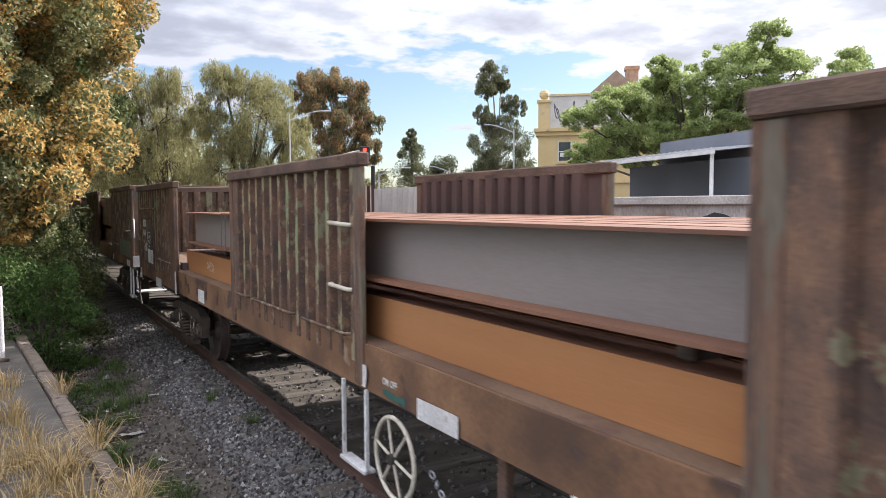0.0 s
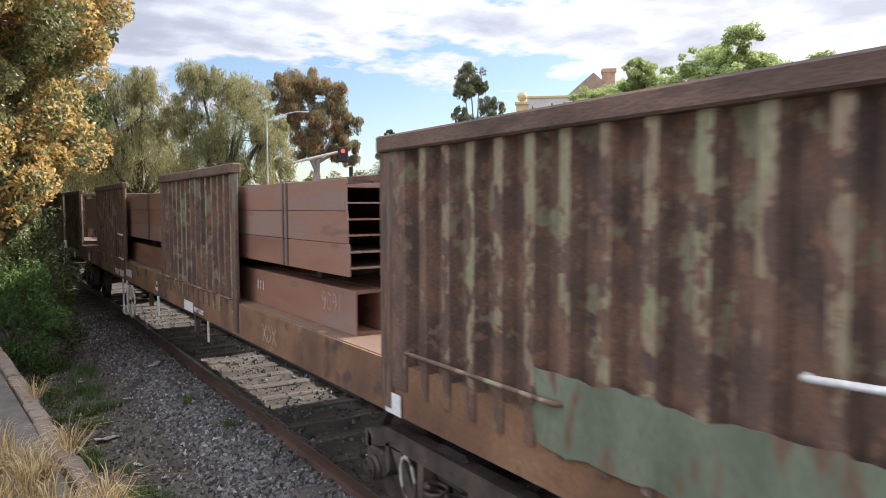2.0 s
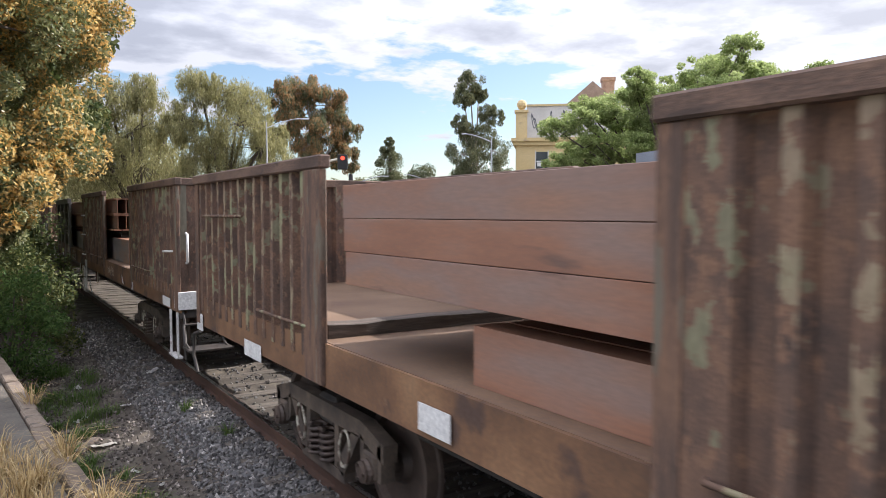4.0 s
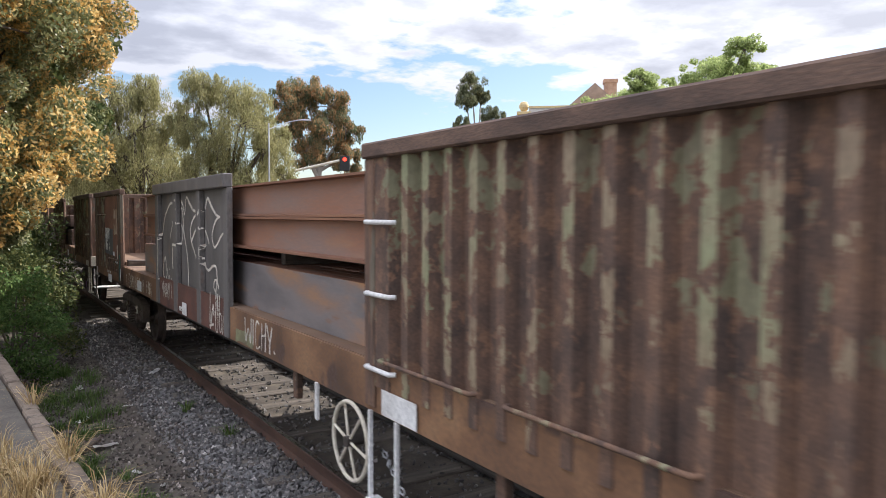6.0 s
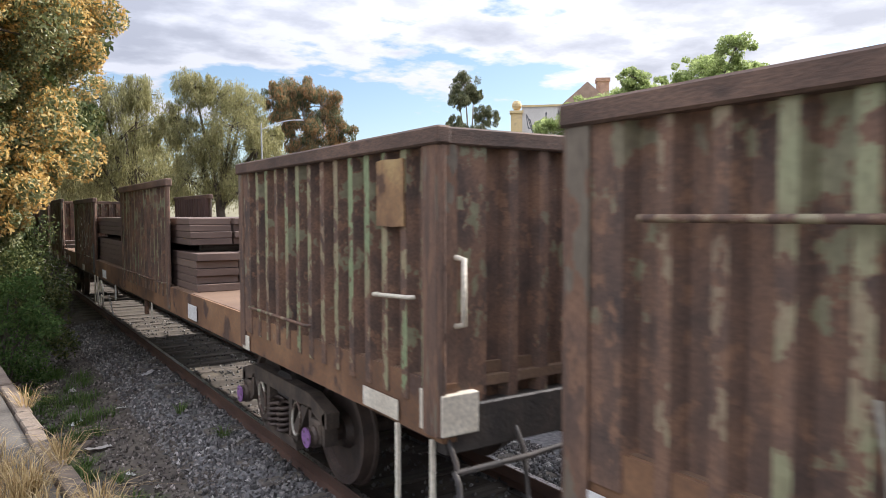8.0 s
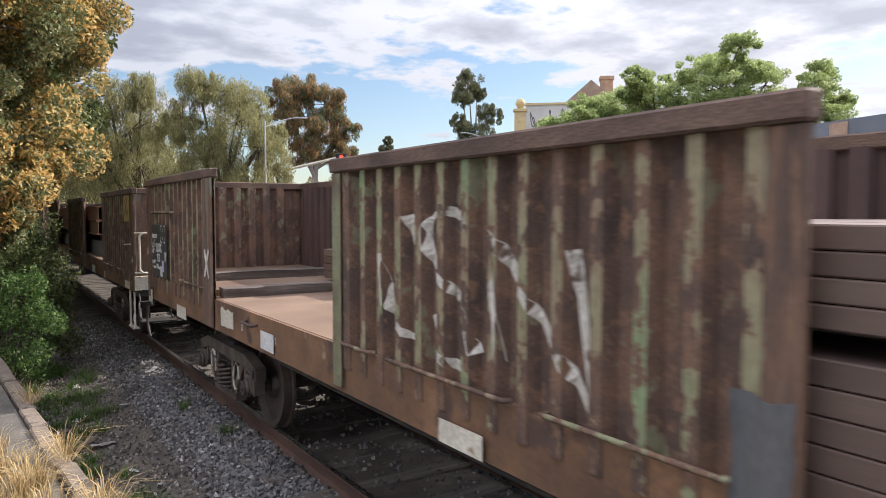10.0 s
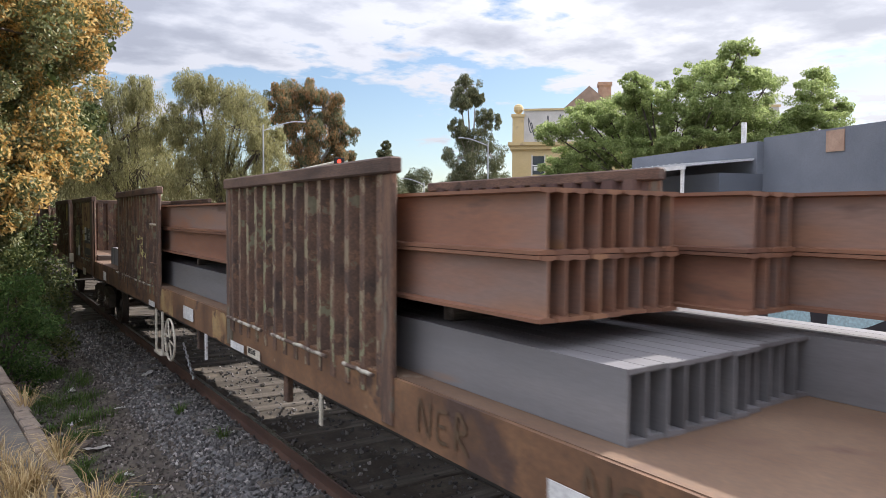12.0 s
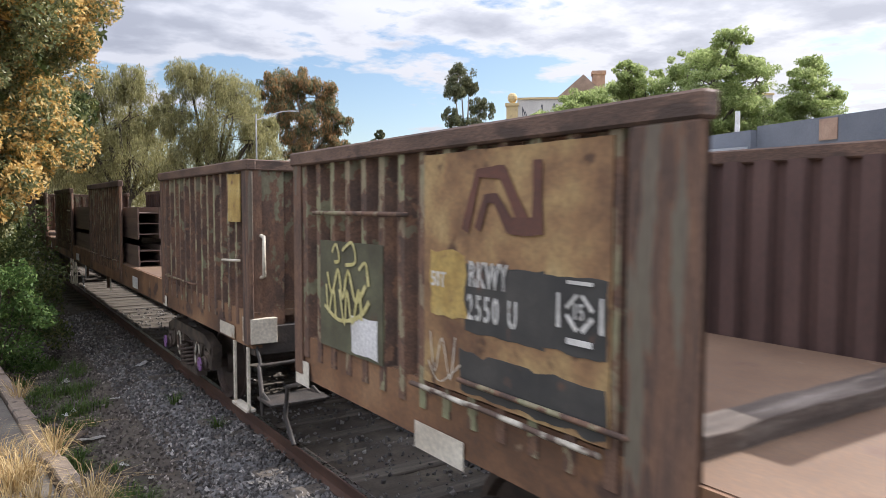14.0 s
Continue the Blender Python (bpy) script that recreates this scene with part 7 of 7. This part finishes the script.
# ---- street, buildings and fences beyond the track ----
def far_building():
    """The ochre building: corner at its near end, facade running to the right."""
    b = tagged(new("ochre_building"), "two-storey ochre rendered building with a graffitied parapet", "building")
    b.matrix_basis = pose(37.6, 46.6, -0.4, 0, 0, -42) @ Matrix.Diagonal((1, 1, 1.09, 1))
    def wall_piece(name, bx, mat, parent=b, label="", bevel=0.0):
        return part(name, box(bmesh.new(), *bx, bevel), mat, parent, label)
    front = wall_piece("wall", (0, 22, 0, 10, 0, 8.1), RENDER_WALL, b, "ochre rendered wall")
    wall_piece("cornice", (-0.35, 22.3, -0.4, 10, 8.1, 8.35), RENDER_WALL, b)
    wall_piece("cornice", (-0.2, 22.2, -0.22, 10, 7.8, 8.1), RENDER_WALL, b)
    wall_piece("string_course", (-0.15, 22.1, -0.18, 10, 4.2, 4.5), RENDER_WALL, b)
    wall_piece("parapet", (0.9, 21, 0.0, 0.35, 8.35, 10.75), PARAPET, b, "pale parapet with dark scrawled graffiti")
    wall_piece("parapet_coping", (0.9, 21.1, -0.08, 0.42, 10.75, 10.9), RENDER_WALL, b)
    pier = wall_piece("corner_pier", (0, 0.95, -0.06, 0.9, 8.35, 10.3), RENDER_WALL, b)
    wall_piece("pier_cap", (-0.1, 1.05, -0.16, 1.0, 10.3, 10.5), RENDER_WALL, pier)
    bm = bmesh.new()
    lathe(bm, [(10.5, 0.15), (10.6, 0.2), (10.66, 0.3), (10.85, 0.4), (11.05, 0.4), (11.25, 0.28), (11.32, 0.05)], "z", 16, (0.47, 0.4, 0))
    part("ball_finial", bm, RENDER_WALL, pier, "round stone ball finial")
    for x0 in (1.7, 6.2, 11.0):
        win = wall_piece("window", (x0, x0 + 0.95, -0.012, 0.05, 5.9, 7.3), GLASS_DARK, b, "dark sash window, half open")
        wall_piece("window_frame", (x0 - 0.1, x0, -0.05, 0.0, 5.8, 7.4), PARAPET, win)
        wall_piece("window_frame", (x0 + 0.95, x0 + 1.05, -0.05, 0.0, 5.8, 7.4), PARAPET, win)
        wall_piece("window_frame", (x0, x0 + 0.95, -0.05, 0.0, 6.55, 6.62), WHITE, win)
        wall_piece("blind", (x0 + 0.1, x0 + 0.9, -0.03, -0.014, 6.2, 6.5), WHITE, win)
        wall_piece("window_sill", (x0 - 0.2, x0 + 1.15, -0.15, 0.0, 5.68, 5.8), RENDER_WALL, win)
    INK = material("black spray paint", [(0.3, (0.09, 0.09, 0.10)), (0.7, (0.13, 0.13, 0.14))], 3, 0.8, bump=0)
    g = random.Random(3)
    for k in range(8):
        x = 1.6 + 1.15 * k
        pts = smooth_line([(x + g.uniform(-0.3, 0.5), g.uniform(8.7, 10.5)) for _ in range(7)])
        me = stroke_mesh([pts], 0.09, INK, lambda v: 0.0)
        for v in me.vertices:
            v.co = (v.co.y, -0.006, v.co.z)
        place("graffiti", me, b, None, "dark scrawled graffiti")
    bm = bmesh.new()
    pts = [(2.9, 4.5), (3.0, 5.3), (3.6, 6.3), (4.3, 5.9), (5.1, 5.2), (5.2, 4.55)]
    prism(bm, pts, "y", -0.02, -0.005)
    part("graffiti_patch", bm, PARAPET, b, "pale graffiti patch with dark outline")
    me = stroke_mesh([pts + [pts[0]], smooth_line([(3.5, 4.7), (3.8, 5.6), (4.2, 4.9), (4.6, 5.5)])], 0.13, RED_RUST, lambda v: 0.0)
    for v in me.vertices:
        v.co = (v.co.y, -0.026, v.co.z)
    place("graffiti", me, b)
    # the house roof and chimney that rise behind it
    h = tagged(new("gabled_house"), "brick house with a brown slate gable and chimney", "house")
    h.matrix_basis = pose(48.4, 55, -0.4, 0, 0, -40) @ Matrix.Diagonal((1, 1, 1.2, 1))
    part("wall", box(bmesh.new(), 2.2, 6.8, 0, 8, 0, 11.6), BRICK, h)
    part("roof", prism(bmesh.new(), [(1.9, 11.5), (4.5, 13.4), (7.1, 11.5)], "y", -0.4, 8.4), SLATE, h, "brown slate gable roof")
    ch = part("chimney", box(bmesh.new(), 5.6, 6.8, 1, 2.2, 10.6, 13.6), BRICK, h)
    part("chimney_cap", box(bmesh.new(), 5.5, 6.9, 0.9, 2.3, 13.6, 13.9), BRICK, ch)
    return b


far_building()


def shed():
    s = tagged(new("grey_shed"), "blue-grey metal-clad shed with a pale awning roof", "shed")
    s.matrix_basis = pose(17.4, 16.8, -0.4, 0, 0, -104.5)
    # wall below the awning takes the darker blue-grey
    part("wall", box(bmesh.new(), 0, 5.6, 0, 4, 0, 4.0), SHED_DARK, s, "darker blue-grey wall below the awning")
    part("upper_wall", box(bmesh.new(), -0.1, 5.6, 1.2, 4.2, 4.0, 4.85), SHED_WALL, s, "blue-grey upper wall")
    roof = part("awning_roof", prism(bmesh.new(), [(-1.0, 4.15), (1.6, 4.4), (1.6, 4.46), (-1.0, 4.22)], "x", -0.2, 5.5), ZINC, s, "pale zinc awning roof")
    for k in range(23):
        part("roof_rib", box(bmesh.new(), -0.15 + 0.25 * k, -0.11 + 0.25 * k, -1.0, -0.97, 4.14, 4.24), ZINC, roof)
    part("gutter", box(bmesh.new(), -0.25, 5.55, -1.08, -1.0, 4.06, 4.16), WHITE, roof, "white gutter")
    part("post", cyl(bmesh.new(), (5.3, -0.9, 2.05), "z", 0.05, 4.1, 10), WHITE, s)
    part("tall_wall", box(bmesh.new(), 5.6, 18, 1.4, 5, 0, 4.95), SHED_WALL, s, "blue-grey flat wall beside the shed")
    part("vent_pipe", cyl(bmesh.new(), (4.2, 2.0, 5.1), "z", 0.07, 0.9, 10), WHITE, s, "white vent pipe")
    part("notice_board", box(bmesh.new(), 7.6, 8.1, 1.37, 1.395, 4.4, 4.9), BRICK, s, "small brown notice board")
    house = tagged(new("slate_house"), "pale brick house with a grey hipped roof and chimneys", "house")
    house.matrix_basis = pose(45, 17.5, -0.4, 0, 0, -60)
    part("wall", box(bmesh.new(), 0, 14, 0, 9, 0, 6.3), BRICK, house)
    bm = bmesh.new()
    vs = [bm.verts.new(p) for p in ((-0.6, -0.6, 6.2), (14.6, -0.6, 6.2), (14.6, 9.6, 6.2), (-0.6, 9.6, 6.2), (4.5, 4.5, 9.2), (9.5, 4.5, 9.2))]
    for q in ((0, 1, 5, 4), (1, 2, 5), (2, 3, 4, 5), (3, 0, 4), (3, 2, 1, 0)):
        bm.faces.new([vs[k] for k in q])
    part("roof", bm, PARAPET, house, "grey hipped roof")
    for x in (1.8, 5.5):
        c = part("chimney", box(bmesh.new(), x, x + 0.5, 3.4, 3.9, 7.2, 9.4), BRICK, house)
        part("chimney_pot", cyl(bmesh.new(), (x + 0.25, 3.65, 9.6), "z", 0.14, 0.5, 10), RED_RUST, c)
    return s


shed()


def fences():
    # brick wall along the yard on the far side, painted with a mural
    w = tagged(new("painted_wall"), "pale wall with black and pale blue graffiti beside the track", "wall", kind="structure")
    part("wall_face", box(bmesh.new(), 6.6, 6.83, -14, 8.6, -0.42, 2.40), MURAL_WALL, w, "pale stained painted brickwork")
    part("wall_cap", box(bmesh.new(), 6.55, 6.88, -14, 8.62, 2.40, 2.50, 0.01), CAP, w, "pale sunlit coping")
    INK = material("black wall paint", [(0.3, (0.03, 0.03, 0.035)), (0.7, (0.05, 0.05, 0.055))], 3, 0.7, bump=0)
    gw = random.Random(9)
    for k in range(7):
        y = -4.5 + 1.6 * k
        pts = [(y + 0.75 * math.cos(q * 0.52), 1.0 + 1.25 * math.sin(q * 0.52)) for q in range(13)]
        bm = bmesh.new()
        bm.faces.new([bm.verts.new((6.594, p[0], p[1])) for p in pts[:7]])
        part("mural_patch", bm, MURAL, w, "pale blue painted arch")
        me = stroke_mesh([pts[:7], smooth_line([(y + gw.uniform(-0.6, 0.6), gw.uniform(0.9, 2.2)) for _ in range(4)])], 0.26, INK, lambda v: 6.593)
        place("graffiti", me, w, None, "thick black sprayed arcs")
    # corrugated fence by the crossing
    f = tagged(new("sheet_fence"), "pale corrugated fence stained with red paint", "fence", kind="structure")
    me = sheet_mesh(2.3, -0.4, 2.78, [PARAPET, PARAPET], "fence_sheet")
    place("fence_sheet", me, f, pose(7.0, 12.2, 0), "pale grey fence sheets")
    me2 = sheet_mesh(1.2, -0.4, 2.86, [RED_RUST, CREAM], "fence_sheet")
    place("fence_sheet", me2, f, pose(7.0, 14.5, 0), "red-stained fence sheets")
    # parked van roofs behind the wall
    for (x, y, r) in ((13.0, 11.9, -50), (15.6, 9.6, -48)):
        v = tagged(new("parked_van"), "white parked van beyond the wall", "van", "vans in the yard")
        v.matrix_basis = pose(x, y, -0.42, 0, 0, r)
        part("body", prism(bmesh.new(), [(0, 0.35), (4.6, 0.35), (4.6, 1.1), (3.7, 1.35), (3.2, 2.35), (2.9, 2.5), (0.1, 2.5), (0, 2.3)], "y", 0, 1.75), VAN_WHITE, v)
        part("side_window", box(bmesh.new(), 1.9, 3.0, -0.012, 0, 1.45, 2.15), GLASS_DARK, v)
        for a in (0.9, 3.7):
            for b2 in (0.06, 1.69):
                part("wheel", cyl(bmesh.new(), (a, b2, 0.33), "y", 0.33, 0.2, 18), RUBBER, v)


fences()


def street_lamp(x, y, h, arm, rz, base=-0.4, thick=0.09):
    s = tagged(new("street_lamp"), "tall galvanised street lamp with a curved arm", "street lamp", "street lamps")
    s.matrix_basis = pose(x, y, base, 0, 0, rz)
    part("pole", cyl(bmesh.new(), (0, 0, h / 2), "z", thick, h, 10, thick * 0.6), POLE, s)
    pts = [(arm * t, 0, h - 0.25 + 0.9 * math.sin(t * 1.45) * abs(arm) * 0.35) for t in (0, 0.2, 0.4, 0.6, 0.8, 1.0)]
    tube("arm", pts, thick * 0.42, POLE, s)
    part("lamp_head", box(bmesh.new(), min(arm, arm + 0.1 * arm), max(arm, arm + 0.25 * arm), -thick, thick, pts[-1][2] - thick * 0.7, pts[-1][2] + thick * 0.4, 0.015), POLE, s)
    return s


street_lamp(9.75, 28.0, 6.5, 1.35, -20, thick=0.048)
street_lamp(35.0, 46.5, 8.9, -2.2, -38)
street_lamp(38.5, 62.0, 6.4, -2.2, -38)
street_lamp(27.0, 55.0, 5.6, 2.2, -25)


def signal():
    s = tagged(new("traffic_signal"), "traffic signal hung from a mast arm over the street", "traffic signal")
    s.matrix_basis = pose(12.65, 36.9, -0.4, 0, 0, -23)
    part("pole", cyl(bmesh.new(), (0, 0, 2.6), "z", 0.1, 5.2, 10), POLE, s)
    tube("mast_arm", [(0, 0, 4.6), (1.5, 0, 5.15), (3.9, 0, 5.75)], 0.07, CREAM, s, "pale mast arm")
    hd = part("signal_head", box(bmesh.new(), 3.9, 4.45, -0.15, 0.1, 5.2, 6.0, 0.03), RUBBER, s, "black signal head")
    red = bpy.data.materials.new("red lamp glow")
    red.use_nodes = True
    bs = red.node_tree.nodes["Principled BSDF"]
    bs.inputs["Base Color"].default_value = (0.4, 0.02, 0.01, 1)
    bs.inputs["Emission Color"].default_value = (1.0, 0.06, 0.03, 1)
    bs.inputs["Emission Strength"].default_value = 1.5
    part("red_lamp", cyl(bmesh.new(), (4.17, -0.16, 5.8), "y", 0.11, 0.03, 14), red, hd)
    p = tagged(new("bollard_post"), "dark slim signal post beyond the track", "post")
    p.matrix_basis = pose(10.2, 21.2, -0.4)
    part("post", cyl(bmesh.new(), (0, 0, 2.05), "z", 0.07, 4.1, 10), RUBBER, p)


signal()


# ---- grass and litter ----
def grass(name, label, tufts, blades, length, mat, seed, lean=0.35):
    g = np.random.default_rng(seed)
    verts, faces = [], []
    for (x, y, z, r) in tufts:
        for _ in range(blades):
            a = g.uniform(0, 6.283)
            d = np.array((math.cos(a), math.sin(a), 0))
            p = np.array((x, y, z)) + d * r * g.random() ** 0.6
            n = length * g.uniform(0.5, 1.25)
            l = lean * g.uniform(0.4, 1.9)
            w = np.array((-d[1], d[0], 0)) * 0.0035
            k = len(verts)
            mid = p + d * n * l * 0.35 + np.array((0, 0, n * 0.62))
            tip = p + d * n * l + np.array((0, 0, n * (1.0 - 0.3 * l)))
            verts += [p - w, p + w, mid + w * 0.8, mid - w * 0.8, tip]
            faces += [(k, k + 1, k + 2, k + 3), (k + 3, k + 2, k + 4)]
    me = bpy.data.meshes.new(name)
    me.from_pydata([tuple(v) for v in verts], [], faces)
    me.materials.append(mat)
    return tagged(new(name, me), label, "grass", kind="stuff")


DRY = leaf_material("dry straw grass", (0.26, 0.175, 0.078), (0.46, 0.33, 0.15), (0.64, 0.50, 0.27), 0.3)
FRESH = leaf_material("fresh grass", (0.05, 0.10, 0.02), (0.09, 0.15, 0.035), (0.16, 0.21, 0.06), 0.35)
g = random.Random(17)
tufts = [(edge_x(y) - 0.10 - abs(g.gauss(0, 0.5)), y, 0.41, g.uniform(0.06, 0.2)) for y in [g.uniform(3.6, 6.4) for _ in range(20)]]
grass("dry_grass", "thick dry straw-coloured grass by the platform edge", tufts, 75, 0.26, DRY, 54, 0.7)
tufts = [(edge_x(y) + g.uniform(0.14, 0.75), y, -0.36, g.uniform(0.06, 0.16)) for y in [g.uniform(6.5, 13.0) for _ in range(46)]]
grass("green_weeds", "low green weeds along the foot of the platform", tufts, 60, 0.13, FRESH, 55, 0.9)
tufts = [(edge_x(y) - 0.36 - abs(g.gauss(0, 0.25)), y, 0.41, g.uniform(0.05, 0.16)) for y in [g.uniform(4.4, 10.5) for _ in range(20)]]
grass("dry_grass", "tufts of dry straw-coloured grass on the platform edge", tufts, 60, 0.2, DRY, 51)
tufts = [(edge_x(y) + g.uniform(-0.12, 0.0), y, 0.42, 0.06) for y in (5.0, 5.25, 6.3, 6.5, 8.4)]
grass("dry_grass", "long dry grass hanging over the coping", tufts, 50, 0.28, DRY, 52, 1.0)
tufts = [(g.uniform(0.95, 1.35), g.uniform(5.5, 7.0), -0.36, 0.1) for _ in range(6)] + [(g.uniform(0.85, 1.5), g.uniform(9.5, 14.0), -0.36, 0.14) for _ in range(26)] + [(2.35, 8.2, -0.2, 0.05), (2.2, 9.6, -0.2, 0.06)]
grass("green_grass", "patchy green grass in the dirt by the ballast", tufts, 70, 0.17, FRESH, 53, 0.6)


def litter():
    gl = random.Random(8)
    for k, (x, y, s) in enumerate(((1.14, 9.1, 0.16), (1.05, 10.4, 0.10), (1.3, 8.0, 0.06), (1.2, 12.4, 0.12), (1.62, 10.6, 0.07), (2.3, 12.2, 0.12), (1.45, 7.4, 0.05))):
        bm = bmesh.new()
        nn = 5
        vs = [[bm.verts.new((s * (i / nn - 0.5) * 2, s * (j / nn - 0.5) * 0.9, 0.035 + 0.03 * noise.noise((i * 0.9 + k, j * 0.9, k * 3.0)))) for j in range(nn + 1)] for i in range(nn + 1)]
        for i in range(nn):
            for j in range(nn):
                bm.faces.new((vs[i][j], vs[i + 1][j], vs[i + 1][j + 1], vs[i][j + 1]))
        bmesh.ops.solidify(bm, geom=bm.faces[:], thickness=0.004)
        ob = part("paper_litter", bm, WHITE if k % 3 else PARAPET)
        ob.matrix_basis = pose(x, y, ballast_height(x, y), gl.uniform(-8, 8), gl.uniform(-8, 8), gl.uniform(0, 180))
        tagged(ob, "crumpled pale paper litter on the dirt", "litter", "scraps of litter")


litter()


def platform_edge_things():
    p = tagged(new("marker_post"), "slim white post on the old platform", "post")
    p.matrix_basis = pose(-0.17, 10.66, 0.42)
    part("post", cyl(bmesh.new(), (0, 0, 0.48), "z", 0.032, 0.98, 12), WHITE, p)
    part("base", box(bmesh.new(), -0.08, 0.08, -0.08, 0.08, 0, 0.05, 0.01), COPING, p)
    gp = random.Random(12)
    for x, y, n, rz in ((0.98, 9.2, 0.55, 62), (1.1, 6.9, 0.42, 30), (0.92, 7.6, 0.36, 80)):
        ob = part("timber_offcut", box(bmesh.new(), -n / 2, n / 2, -0.05, 0.05, 0, 0.05, 0.01), TIMBER)
        ob.matrix_basis = pose(x, y, ballast_height(x, y) - 0.005, gp.uniform(-4, 4), gp.uniform(-3, 3), rz)
        tagged(ob, "weathered timber offcut lying in the dirt", "timber", "offcuts in the dirt")


platform_edge_things()


# ---- movement ----
def motions():
    for thing, x, s, z in MOVERS:
        walk(thing, [(t, pose(x, s - SPEED * t, z)) for t in (0.0, 7.0, 14.0)])
    step = 14.0 / 252
    for wheel, d in WHEELS:
        walk(wheel, [(k * step, pose(0, d, 0.46, math.degrees(SPEED * k * step / 0.46) % 360.0)) for k in range(253)])


motions()
